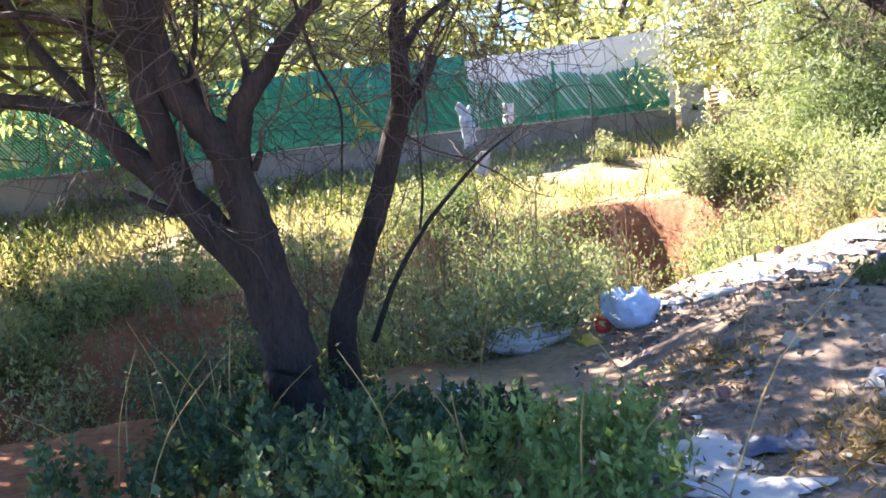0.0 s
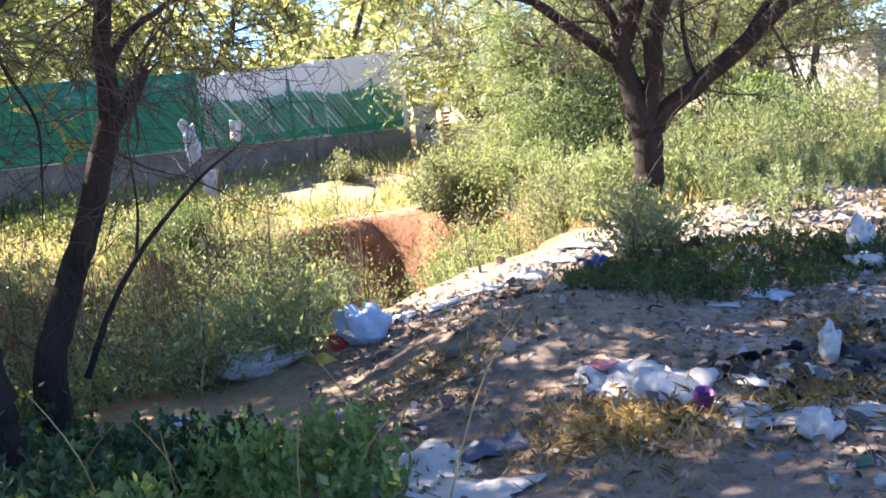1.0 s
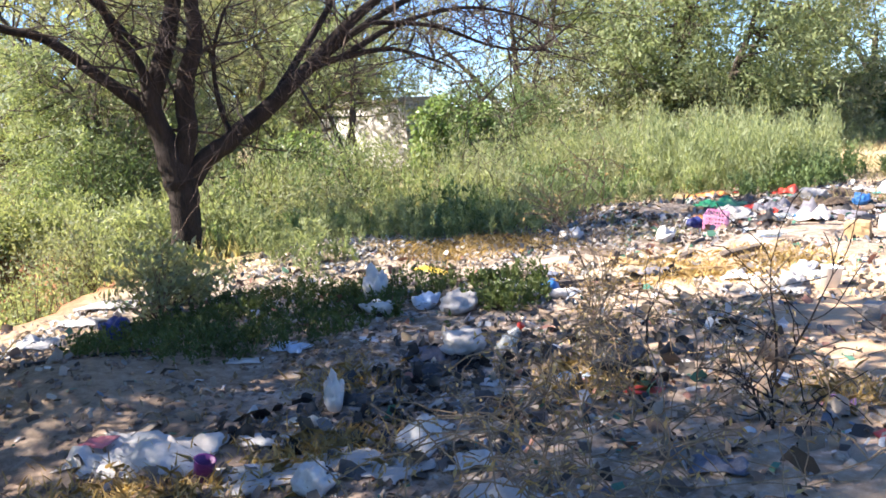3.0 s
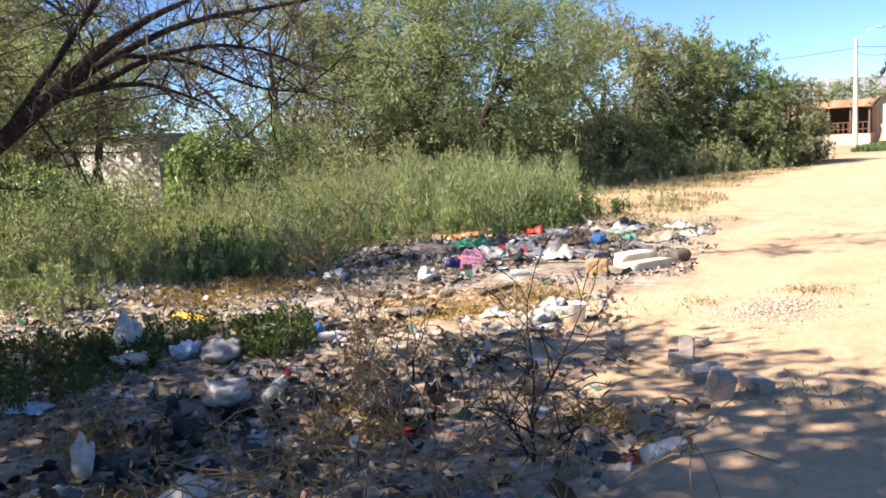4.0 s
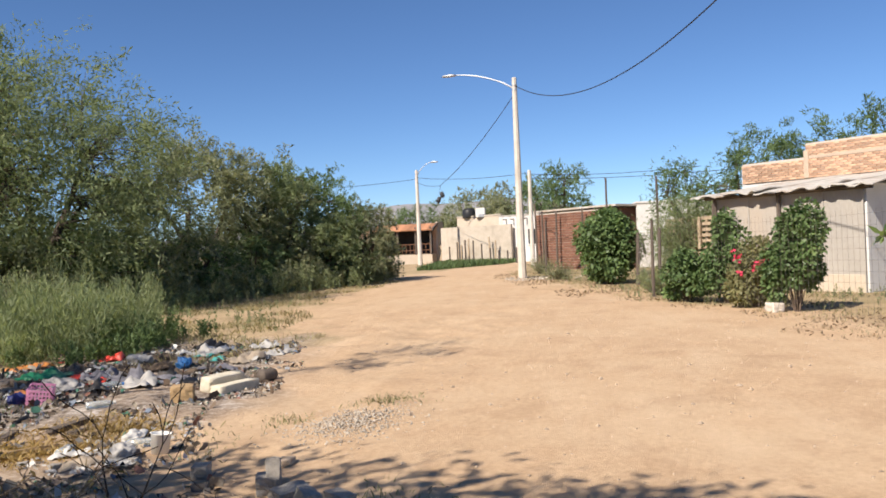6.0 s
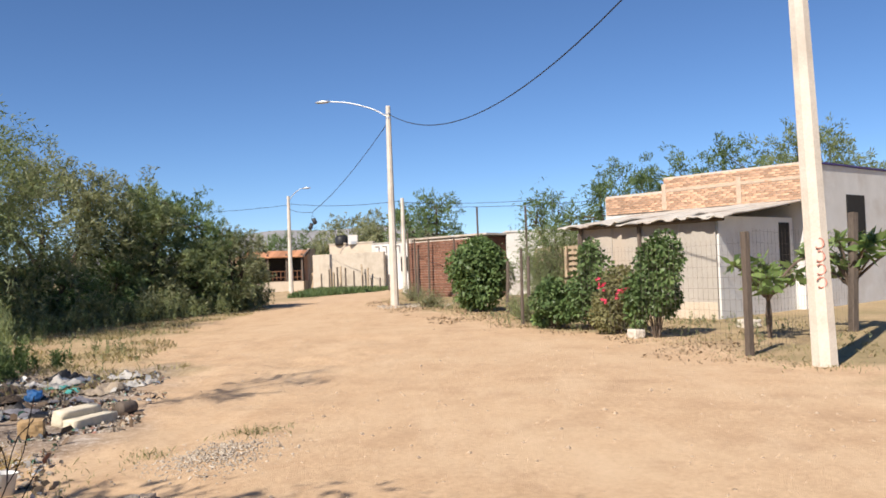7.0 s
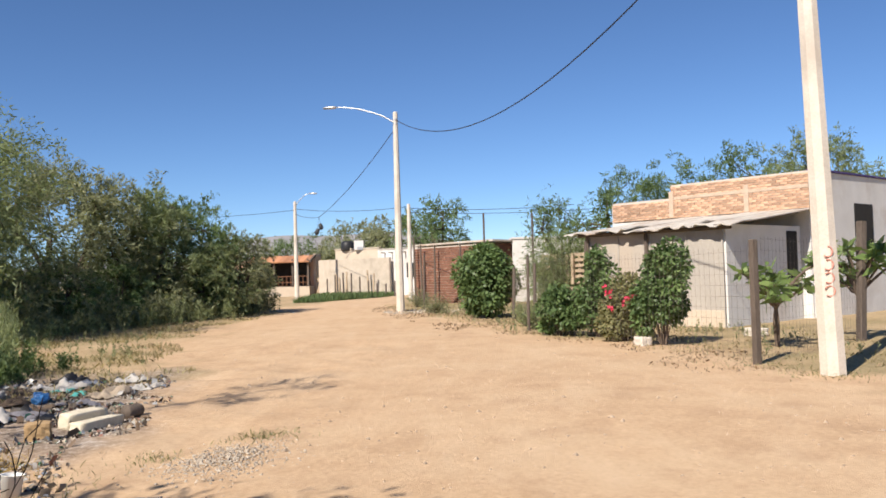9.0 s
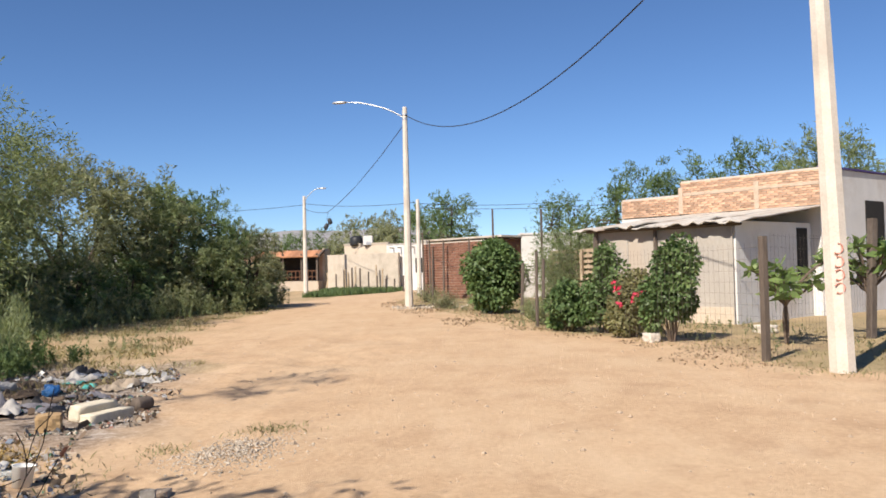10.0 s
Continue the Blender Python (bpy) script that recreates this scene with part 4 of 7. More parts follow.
bm = box_bm(wl, 0.3, 2.3, 0.02, at=(wl / 2, 0, -0.95))
for v in bm.verts:
    if v.co.z > 0.5:
        v.co.z += plinth_top(v.co.x) - 1.35
part("plinth", bm, M["plinth"], screen, "grey stained concrete plinth")
# the third panel is added: its white stands for light shining between the slats
for s0, s1, top in [(0, 7.0, 3.25), (7.03, 11.0, 3.2), (13.2, wl - 0.1, 3.75)]:
    bm = box_bm(s1 - s0, 0.16, top - 0.9, 0, at=((s0 + s1) / 2, -0.03, 0.9))
    for v in bm.verts:
        if v.co.z > 2:
            v.co.z -= 0.055 * v.co.x
    part("wall_panel", bm, M["whitewash"], screen, "white wall panel showing between green slats")
for s in (0.06, 2.6, 5.0):
    part("pillar", box_bm(0.16, 0.24, 2.2 - 0.055 * s, 0.01, at=(s, 0.0, 1.08)), M["whitewash"], screen)
rng = np.random.default_rng(9)
for s0, s1, z1 in [(0.2, 2.5, 2.42), (2.55, 5.6, 2.46), (5.65, 9, 2.6), (9.05, 12.5, 2.9), (12.55, wl - 0.2, 3.15)]:
    z0 = plinth_top((s0 + s1) / 2) + 0.03
    ht, run = z1 - z0, 0.75 * (z1 - z0)
    n = int((s1 - s0 + run) / 0.074)
    bm = bmesh.new()
    for i in range(n):
        if rng.random() < 0.05 or i % 11 == 4:
            continue
        s = s0 - run + (s1 - s0 + run) * (i + 0.5) / n
        a, b = max(0.0, (s0 - s) / run), min(1.0, (s1 - s) / run)
        b = min(b, 1 - 0.1 * abs(math.sin((s - s0) * 1.3)) - 0.05 * rng.random())
        if b - a < 0.05:
            continue
        y_ = 0.2 + 0.01 * (i % 2)
        vs = [(s + run * a - 0.026, y_, z0 + ht * a), (s + run * a + 0.026, y_, z0 + ht * a), (s + run * b + 0.026, y_, z0 + ht * b), (s + run * b - 0.026, y_, z0 + ht * b)]
        bm.faces.new([bm.verts.new(v) for v in vs])
    r = bmesh.ops.extrude_face_region(bm, geom=bm.faces[:])
    bmesh.ops.translate(bm, verts=[v for v in r["geom"] if isinstance(v, bmesh.types.BMVert)], vec=(0, 0.006, 0))
    part("slat_screen", bm, M["net"], screen, "green plastic slat screen")
    part("rail", box_bm(s1 - s0, 0.03, 0.16, at=((s0 + s1) / 2, 0.185, z0 + 0.04)), M["net"], screen)
for s in np.arange(1.1, wl, 2.4):
    part("post", box_bm(0.06, 0.05, 1.4 + 0.04 * s, at=(s, 0.235, plinth_top(s) - 0.02)), M["net"], screen, "green screen post")
part("shade_cloth", box_bm(8.6, 0.012, 1.7, at=(10.1, 0.165, 1.36)), M["teal_cloth"], screen, "teal shade cloth")
gate = thing("concrete_slab", 4.02, 23.25, float(height(4.0, 23.2)) - 0.05, "grey concrete slab standing at the end of the wall", "slab", rz=-4)
part("slab", box_bm(0.62, 0.1, 1.25, 0.015), M["concrete"], gate)
part("socket", box_bm(0.14, 0.12, 0.16, at=(0.05, 0, 0.55)), M["dark"], gate, "dark panel painted as a shaded square hole")
stack = thing("brick_stack", 4.6, 23.6, float(height(4.6, 23.5)) - 0.03, "small stack of loose red bricks by the wall end", "bricks")
for i in range(9):
    part("brick", box_bm(0.26, 0.13, 0.08, 0.006, at=(0.02 * (i % 3), 0, 0.11 * i), rot=Matrix.Rotation(0.2 * (i % 2), 4, "Z")), M["brick"], stack)


# street poles and wires
def pole(x, y, h, r0, r1, lean=(0, 0), label="tall tapered concrete street lamp pole at the road edge"):
    e = thing("street_lamp" if "lamp" in label else "utility_pole", x, y, -0.05, label, "pole", "street poles")
    e.rotation_euler = (radians(lean[0]), radians(lean[1]), 0)
    bm = bmesh.new()
    lathe_bm([(r0, 0), (r0 * 0.98, 0.4), (r1 + (r0 - r1) * 0.5, h / 2), (r1, h), (r1 * 0.8, h + 0.02)], 8, bm)
    part("shaft", bm, M["pole"], e, smooth=False)
    return e


def lamp_arm(e, h, dx, dy, dz):
    part("arm", tubes("arm", [curve_path([(0, 0, h - 0.5, 0.035), (dx * 0.25, dy * 0.25, h - 0.3 + dz * 0.5, 0.033), (dx * 0.65, dy * 0.65, h - 0.1 + dz * 0.9, 0.03), (dx, dy, h + dz, 0.028)], 5)], 7), M["steel"], e, "galvanised lamp arm", True)
    a = math.degrees(math.atan2(dy, dx))
    bm = bmesh.new()
    lathe_bm([(0.03, -0.05), (0.1, 0.05), (0.12, 0.3), (0.1, 0.55), (0.04, 0.65)], 10, bm, pose(dx, dy, h + dz, 0, 90, a) @ Matrix.Diagonal((0.6, 1, 1, 1)))
    part("lamp_head", bm, M["steel"], e, "grey cobra lamp head", True)
    for hh in (h - 0.55, h - 0.35):
        part("band", tubes("band", [[(0, 0, hh, 0.125), (0, 0, hh + 0.06, 0.125)]], 8), M["steel"], e)


p1 = pole(39.1, 1.9, 9.05, 0.19, 0.105)
lamp_arm(p1, 9.05, 0.7, 2.75, 0.45)
p2 = pole(70.0, 12.0, 7.95, 0.2, 0.12)
lamp_arm(p2, 7.95, -0.2, -1.25, 0.6)
p3 = pole(58.7, 2.25, 6.5, 0.16, 0.12, label="pale concrete utility pole beside a white house")
p4 = pole(13.33, -5.78, 10.2, 0.19, 0.1, (-1.7, -0.2), "near concrete utility pole with faded red lettering")
for i, (z, tilt) in enumerate([(1.28, 8), (1.47, -6), (1.66, 5), (1.85, -4)]):
    part("red_mark", tubes("mark", [[(-0.168 - 0.001 * i, 0.02 + 0.075 * math.cos(a) + 0.02, z + 0.075 * math.sin(a), 0.011) for a in np.linspace(0.5 + 0.4 * i, 5.4, 10)]], 5), M["red_paint"], p4, "faded red paint stroke")
for z in np.arange(2.8, 6.2, 0.3):
    part("dimple", box_bm(0.01, 0.035, 0.05, at=(-0.163 + 0.0088 * z * 0.95 + 0.0, 0.03, z)), M["concrete"], p4)
cables = [((39.1, 1.9, 8.67), (13.33, -5.75, 8.42), 2.15, "long sagging black cable between two poles"), ((39.1, 1.9, 8.3), (60.1, 8.6, 5.85), 0.35, "black service cable sloping down from the lamp pole"), ((60.1, 8.6, 5.85), (70.0, 12.0, 6.9), 0.15, "black cable up to the far lamp pole"),
          ((70.0, 12.0, 7.3), (58.7, 2.25, 6.3), 0.25, "thin cable between far poles"), ((70.0, 12.0, 7.2), (62.0, 26.0, 6.4), 0.3, "thin cable running off over the trees"), ((58.7, 2.25, 6.2), (52, -8, 5.6), 0.2, "thin cable over the brick shed"), ((58.7, 2.25, 5.9), (48, -12, 5.2), 0.25, "thin cable over the house roofs")]
for a, b, sag, label in cables:
    tagged(rail("cable", a, b, 0.017, M["cable"], None, sag, 26), label, "cable")
shoes = thing("hanging_shoes", 60.1, 8.6, 5.15, "pair of dark old shoes hung over a cable by laces", "shoes")
for s in (-1, 1):
    bm = bmesh.new()
    lathe_bm([(0.06, -0.22), (0.11, -0.12), (0.1, 0.02), (0.09, 0.18), (0.07, 0.22)], 8, bm, pose(0, 0.13 * s, 0.05 - 0.35 * (s > 0), 20 * s, 12, 0) @ Matrix.Diagonal((1, 1.5, 1, 1)))
    part("shoe", bm, M["black_plastic"], shoes, smooth=True)
    part("lace", tubes("lace", [[(0, 0.0, 0.7, 0.008), (0, 0.13 * s, 0.2 - 0.35 * (s > 0), 0.008)]], 4), M["cable"], shoes)


# walls of bricks
def brick_wall(parent, length, z0, z1, material, y=0.0, bl=0.3, bh=0.095, gap=0.018, seed=1, x0=0.0, cap=300):
    """Courses of single bricks proud of a mortar bed along +x; the ones past cap are joined."""
    rng = np.random.default_rng(seed)
    part("mortar_bed", box_bm(length, 0.11, z1 - z0, at=(x0 + length / 2, y + 0.07, z0)), M["mortar"], parent, "pale mortar bed")
    me = bpy.data.meshes.new("brick")
    b = box_bm(bl, 0.12, bh, 0.006)
    b.to_mesh(me)
    b.free()
    me.materials.append(material)
    spare, n, row, z = [], 0, 0, z0 + 0.012
    while z + bh < z1 - 0.005:
        x = -(bl + gap) / 2 * (row % 2)
        while x < length:
            a, c = max(x, 0), min(x + bl, length)
            if c - a > 0.05:
                k = (c - a) / bl
                pos = (x0 + a + (c - a) / 2, y + 0.05 + 0.004 * rng.normal(), z)
                if n < cap:
                    ob = new("brick", me)
                    ob.parent, ob.location, ob.scale = parent, pos, (k, 1, 1)
                else:
                    spare.append((pos, k))
                n += 1
            x += bl + gap
        z += bh + gap
        row += 1
    if spare:
        bm = bmesh.new()
        for pos, k in spare:
            box_bm(bl * k, 0.12, bh, 0, bm, pos)
        ob = part("bricks", bm, material, parent)
        ob["kind"] = "stuff"


# the nearest house: lean-to of grey boards, brick parapet, white side wall
A, C, D, K, E2 = (27.0, -4.6), (23.55, -7.6), (26.35, -10.75), (26.2, -11.1), (31.4, -6.3)
house = thing("house", C[0], C[1], 0.0, "low white house with brick parapet and a boarded lean-to", "house")


def wall_between(name, a, b, z0, z1, thick, material, parent=house, label="", origin=C):
    ang, l = heading(*a, *b)
    ob = part(name, box_bm(l, thick, z1 - z0, 0.01, at=(l / 2, 0, 0)), material, parent, label)
    ob.matrix_basis = pose(a[0] - origin[0], a[1] - origin[1], z0, 0, 0, ang)
    return ob


fa, fl = heading(*C, *A)
wall_between("front_wall", C, A, -0.1, 2.66, 0.12, M["grey_board"], label="grey cement-board lean-to wall")
for t in (0.0, 0.24, 0.5, 0.745, 1.0):
    x, y = C[0] + (A[0] - C[0]) * t, C[1] + (A[1] - C[1]) * t
    ob = part("batten", box_bm(0.05, 0.02, 2.7, at=(0, 0.075, 0)), M["grey_board"], house)
    ob.matrix_basis = pose(x - C[0], y - C[1], 0, 0, 0, fa)
wall_between("footing", C, A, -0.1, 0.45, 0.18, M["beige"], label="sandy cement footing")
wall_between("side_wall", C, D, -0.1, 2.75, 0.14, M["white_wall"], label="white plastered side wall")
wall_between("doorway", (25.75, -10.1), (26.15, -10.56), 0.9, 2.6, 0.15, M["dark"], label="dark panel painted as the shade in a doorway")
wall_between("main_wall", K, E2, -0.1, 3.25, 0.2, M["white_wall"])
wall_between("end_wall", K, (K[0] + 6.0, K[1] - 6.8), -0.1, 4.38, 0.2, M["white_wall"], label="white plastered gable wall")
wall_between("purple_trim", (K[0] - 0.02, K[1] - 0.02), (K[0] + 6.0, K[1] - 6.8), 4.384, 4.45, 0.26, M["purple_trim"])
wall_between("house_back", (K[0] + 6.0, K[1] - 6.8), (E2[0] + 6.0, E2[1] - 6.8), -0.1, 4.2, 0.2, M["white_wall"])
wall_between("house_end", E2, (E2[0] + 6.0, E2[1] - 6.8), -0.1, 3.9, 0.2, M["white_wall"])
ka, kl = heading(*E2, *K)
par = part("parapet", box_bm(kl, 0.1, 0.1, at=(kl / 2, 0.1, 3.2)), M["mortar"], house, "brick parapet of bare clay bricks")
par.matrix_basis = pose(E2[0] - C[0], E2[1] - C[1], 0, 0, 0, ka)
brick_wall(par, kl - 2.4, 3.28, 4.4, M["brick"], y=-0.1, bl=0.24, bh=0.062, gap=0.014, seed=4, x0=2.4)
brick_wall(par, 2.36, 3.28, 3.96, M["brick"], y=-0.1, bl=0.24, bh=0.062, gap=0.014, seed=5, x0=0.0, cap=90)
for t0, zt in ((2.3, 4.38), (5.0, 4.36)):
    part("tie_column", box_bm(0.16, 0.15, zt - 3.5, 0.01, at=(t0 + 0.1, -0.045, 3.3)), M["tie"], par, "grey concrete tie column")
part("beam", box_bm(kl - 2.5, 0.12, 0.1, at=(2.5 + (kl - 2.5) / 2, -0.058, 3.9)), M["tie"], par, "pale concrete tie beam")
# lean-to roof sheets with a lifted edge
ux, uy = math.cos(radians(fa)), math.sin(radians(fa))
bx_, by_ = uy, -ux
for i in range(5):
    s0 = -0.5 + i * (fl + 1.0) / 5
    bm = bmesh.new()
    rng = np.random.default_rng(60 + i)
    top, w = 0.02 * i, (fl + 1.0) / 5 + 0.1
    grid = bmesh.ops.create_grid(bm, x_segments=8, y_segments=8, size=0.5)
    for v in bm.verts:
        a, b = v.co.x + 0.5, v.co.y + 0.5
        s, d = s0 + a * w, -0.45 + b * 5.0
        zz = 2.78 + 0.115 * d + 0.008 * math.sin(a * 31) + 0.03 * rng.normal() * (b < 0.2) + 0.02 * (i % 2)
        v.co = (ux * s + bx_ * d, uy * s + by_ * d, zz)
    bmesh.ops.solidify(bm, geom=bm.faces[:], thickness=0.03)
    part("roof_sheet", bm, M["roof_sheet"], house, "weathered asbestos roofing sheet")
for s in (0.05, fl * 0.49, fl * 0.75):
    part("rafter", tubes("rafter", [[(ux * s - bx_ * 0.35, uy * s - by_ * 0.35, 2.68, 0.05), (ux * s + bx_ * 4.2, uy * s + by_ * 4.2, 3.18, 0.05)]], 5), M["old_wood"], house, "rough timber rafter")
part("eave_beam", tubes("eave_beam", [[(ux * -0.3 - bx_ * 0.12, uy * -0.3 - by_ * 0.12, 2.66, 0.06), (ux * (fl + 0.3) - bx_ * 0.12, uy * (fl + 0.3) - by_ * 0.12, 2.68, 0.06)]], 6), M["old_wood"], house)
for s in (fl * 0.52, fl * 0.99):
    part("prop", tubes("prop", [[(ux * s - bx_ * 0.14, uy * s - by_ * 0.14, 0, 0.06), (ux * s - bx_ * 0.14, uy * s - by_ * 0.14, 2.7, 0.055)]], 6), M["old_wood"], house, "dark timber prop")
win = wall_between("window", (28.0, -13.15), (28.9, -14.17), 2.0, 3.5, 0.24, M["dark"], label="dark barred window")
for i in range(7):
    part("bar", tubes("bar", [[(0.1 + 0.19 * i, 0.16, -0.02, 0.012), (0.1 + 0.19 * i, 0.16, 1.55, 0.012)]], 4), M["rust"], win, "white iron bar")

# brick shed and the white wall beside it
shed = thing("brick_shed", 51.0, 1.55, 0.0, "long dark brick shed with a flat sheet roof", "shed")
sa, sl = heading(51.0, 1.55, 46.0, -2.6)
shed.rotation_euler = (0, 0, radians(sa))
brick_wall(shed, sl, 0.0, 3.2, M["dark_brick"], y=-0.12, bl=0.34, bh=0.13, gap=0.02, seed=8)
part("wall", box_bm(sl, 0.2, 3.2, at=(sl / 2, 0.25, 0)), M["dark_brick"], shed)
part("wall", box_bm(0.2, 5, 3.2, at=(sl - 0.1, 2.9, 0)), M["dark_brick"], shed)
part("roof", box_bm(sl + 0.5, 5.6, 0.1, at=(sl / 2, 2.7, 3.25), rot=Matrix.Rotation(radians(-1.2), 4, "X")), M["roof_sheet"], shed, "pale sheet roof")
for s in (0.5, 1.1, 2.3, 4.6):
    part("post", tubes("post", [[(s, -0.5, 0, 0.07), (s + 0.06 * math.sin(s * 9), -0.5, 3.6 + 0.35 * math.sin(s * 5), 0.05)]], 5), M["old_wood"], shed, "dark crooked fence post")
wb = thing("white_outbuilding", 49.2, -4.3, 0.0, "white plastered outbuilding behind the bushes", "building")
part("wall", box_bm(6, 4.0, 3.4, 0.03, at=(0.5, -1.5, 0)), M["white_wall"], wb)
part("coping", box_bm(6.1, 4.1, 0.1, at=(0.5, -1.5, 3.404)), M["white_wall"], wb)

# far houses at the bend of the road
bh_ = thing("beige_house", 75.0, 10.7, 0.0, "flat-roofed house of bare blocks with a white end", "house")
ba, bl_ = heading(75.0, 10.7, 69.6, 2.6)
bh_.rotation_euler = (0, 0, radians(ba))
part("yard_wall", box_bm(bl_ * 0.8, 0.25, 3.15, 0.02, at=(bl_ * 0.4 - 0.3, 0.1, 0)), M["block"], bh_, "bare grey-beige block wall")
part("side_wall", box_bm(0.25, 5, 3.0, 0.02, at=(-0.3, 2.7, 0)), M["block"], bh_)
part("wall", box_bm(bl_ * 0.5, 5.5, 3.95, 0.03, at=(bl_ * 0.36, 3.4, 0)), M["beige"], bh_)
part("coping", box_bm(bl_ * 0.51, 0.3, 0.12, 0.02, at=(bl_ * 0.36, 0.75, 3.955)), M["block"], bh_)
part("white_wall", box_bm(bl_ * 0.43, 5.3, 3.8, 0.02, at=(bl_ * 0.815, 3.2, 0)), M["white_wall"], bh_, "white plastered end")
part("coping", box_bm(bl_ * 0.43, 0.4, 0.1, 0.01, at=(bl_ * 0.815, 0.7, 3.804)), M["concrete"], bh_)
for u in (0.68, 0.76, 0.9):
    part("roof_spout", box_bm(0.12, 0.7, 0.1, at=(bl_ * u, 0.35, 3.5)), M["concrete"], bh_)
wn_ = part("window", box_bm(0.75, 0.1, 1.2, at=(bl_ * 0.95, 0.52, 1.45)), M["dark"], bh_, "small dark window")
part("frame", box_bm(0.9, 0.06, 0.08, at=(bl_ * 0.95, 0.5, 1.37)), M["white_wall"], wn_)
for i, u in enumerate((2.1, 2.5, 2.9, 3.3, 5.6, 6.2)):
    part("paling", box_bm(0.14, 0.06, 1.9 + 0.3 * math.sin(i * 5), 0.01, at=(u, -0.5 - 0.1 * (i % 2), 0), rot=Matrix.Rotation(radians(4 * math.sin(i * 3)), 4, "Y")), M["pallet"], bh_, "weathered fence paling")
tank = thing("water_tank", 74.5, 8.3, 3.9, "black plastic water tank on the flat roof", "tank")
bm = bmesh.new()
lathe_bm([(0.55, 0), (0.58, 0.1), (0.58, 0.62), (0.45, 0.8), (0.2, 0.86)], 16, bm)
part("tank", bm, M["black_plastic"], tank, smooth=True)
cool = thing("roof_cooler", 73.6, 7.2, 3.9, "boxy white evaporative cooler on the flat roof", "cooler")
part("case", box_bm(0.8, 0.8, 0.8, 0.03), M["white_wall"], cool)
part("duct", box_bm(0.85, 0.5, 0.3, 0.02, at=(0.0, -0.1, 0.0)), M["steel"], cool)
oh = thing("orange_house", 79.0, 18.0, 0.0, "pink-orange rendered house with a dark railed porch", "house")
part("wall", box_bm(5.0, 5.2, 3.3, 0.02, at=(1.6, 2.4, 0)), M["orange"], oh)
part("coping", box_bm(5.2, 5.4, 0.14, 0.02, at=(1.6, 2.4, 3.304)), M["beige"], oh)
part("porch_back", box_bm(4, 5.6, 3.5, at=(3.2, -3.0, 0)), M["orange"], oh)
part("porch_doorway", box_bm(0.12, 4.9, 2.5, at=(1.15, -3.0, 0.95)), M["dark"], oh, "dark panel painted as the shade of the porch")
part("porch_floor", box_bm(2.6, 5.6, 0.9, 0.02, at=(-0.1, -3.0, 0)), M["beige"], oh)
for i in range(12):
    bm = box_bm(3.2, 0.5, 0.12, 0.03, at=(-0.1, -5.6 + 0.47 * i, 3.35 + 0.012 * (i % 2)), rot=Matrix.Rotation(radians(-11), 4, "Y"))
    part("roof_tile", bm, M["tile_roof"], oh)
part("gable_board", box_bm(3.4, 0.16, 0.2, at=(-0.1, -5.95, 3.36), rot=Matrix.Rotation(radians(-11), 4, "Y")), M["old_wood"], oh, "grey timber gable board")
part("side_gable", box_bm(3.6, 0.2, 3.9, at=(3.0, -5.9, 0)), M["beige"], oh)
for yy in (-5.7, -4.3, -2.6, -0.5):
    part("column", box_bm(0.16, 0.16, 2.5, 0.01, at=(-1.35, yy, 0.9)), M["old_wood"], oh, "dark timber porch post")
for zz in (1.25, 1.8):
    part("handrail", box_bm(0.07, 5.4, 0.07, at=(-1.35, -3.0, zz)), M["rust"], oh)
for i in range(15):
    part("baluster", box_bm(0.05, 0.06, 0.9, at=(-1.35, -5.6 + 0.37 * i, 0.9)), M["rust"], oh)
for i in range(3):
    part("step", box_bm(0.5, 1.8, 0.2, 0.03, at=(-2.2 - 0.45 * i, -0.2, 0.5 - 0.22 * i)), M["orange"], oh)
part("terrace", box_bm(1.2, 4.0, 0.5, 0.03, at=(-1.9, 2.4, 0)), M["orange"], oh)
for i, (yy, tilt) in enumerate([(0.6, 12), (0.95, -6), (1.5, 3), (-6.6, 14), (-7.2, -18)]):
    part("leaning_plank", box_bm(0.08, 0.2, 2.0 - 0.1 * i, 0.01, at=(-2.1, yy, 0.1), rot=Matrix.Rotation(radians(tilt), 4, "X")), M["pallet"], oh, "weathered plank leaning on the wall")
for i in range(9):
    x, y = 72.0 - 0.95 * i * 0.6, 9.8 - 0.95 * i * 0.78
    ob = rail("post", (x, y, -0.1), (x + 0.05, y, 1.5 + 0.5 * math.sin(i * 7)), 0.07, M["old_wood"])
    tagged(ob, "crooked grey fence post before the beige house", "post", "far fence posts")

# fences on the house side of the road
posts = [(14.98, -5.28, 2.06, 0.081, 0, "weathered square timber fence post by the road"), (18.6, -8.75, 2.5, 0.11, 6, "dark leaning timber post by the house"), (27.3, -2.9, 1.9, 0.06, 2, "thin dark fence post among shrubs"), (24.6, -2.45, 2.1, 0.05, 1, "thin dark fence post among shrubs"), (30.6, -2.5, 1.8, 0.07, 3, "short brown fence post by a bush"), (26.3, -4.3, 2.5, 0.05, 3, "thin rusty post beside pallets"), (36.0, -1.8, 4.1, 0.05, 0, "tall thin dark pole"), (34.5, -3.65, 3.95, 0.05, 0, "tall thin dark pole"), (41.0, 0.9, 2.6, 0.05, 2, "thin dark fence post among shrubs")]
for x, y, h, r, lean, label in posts:
    e = thing("fence_post", x, y, float(height(x, y)) - 0.1, label, "post", "fence posts")
    bm = box_bm(r * 1.35, r * 1.35, h + 0.1, 0.012) if r > 0.08 else lathe_bm([(r, 0), (r * 0.9, h * 0.5), (r * 0.8, h + 0.1)], 7)
    part("shaft", bm, M["old_wood"], e)
    e.rotation_euler = (radians(lean), radians(lean * 0.4), 0.4)


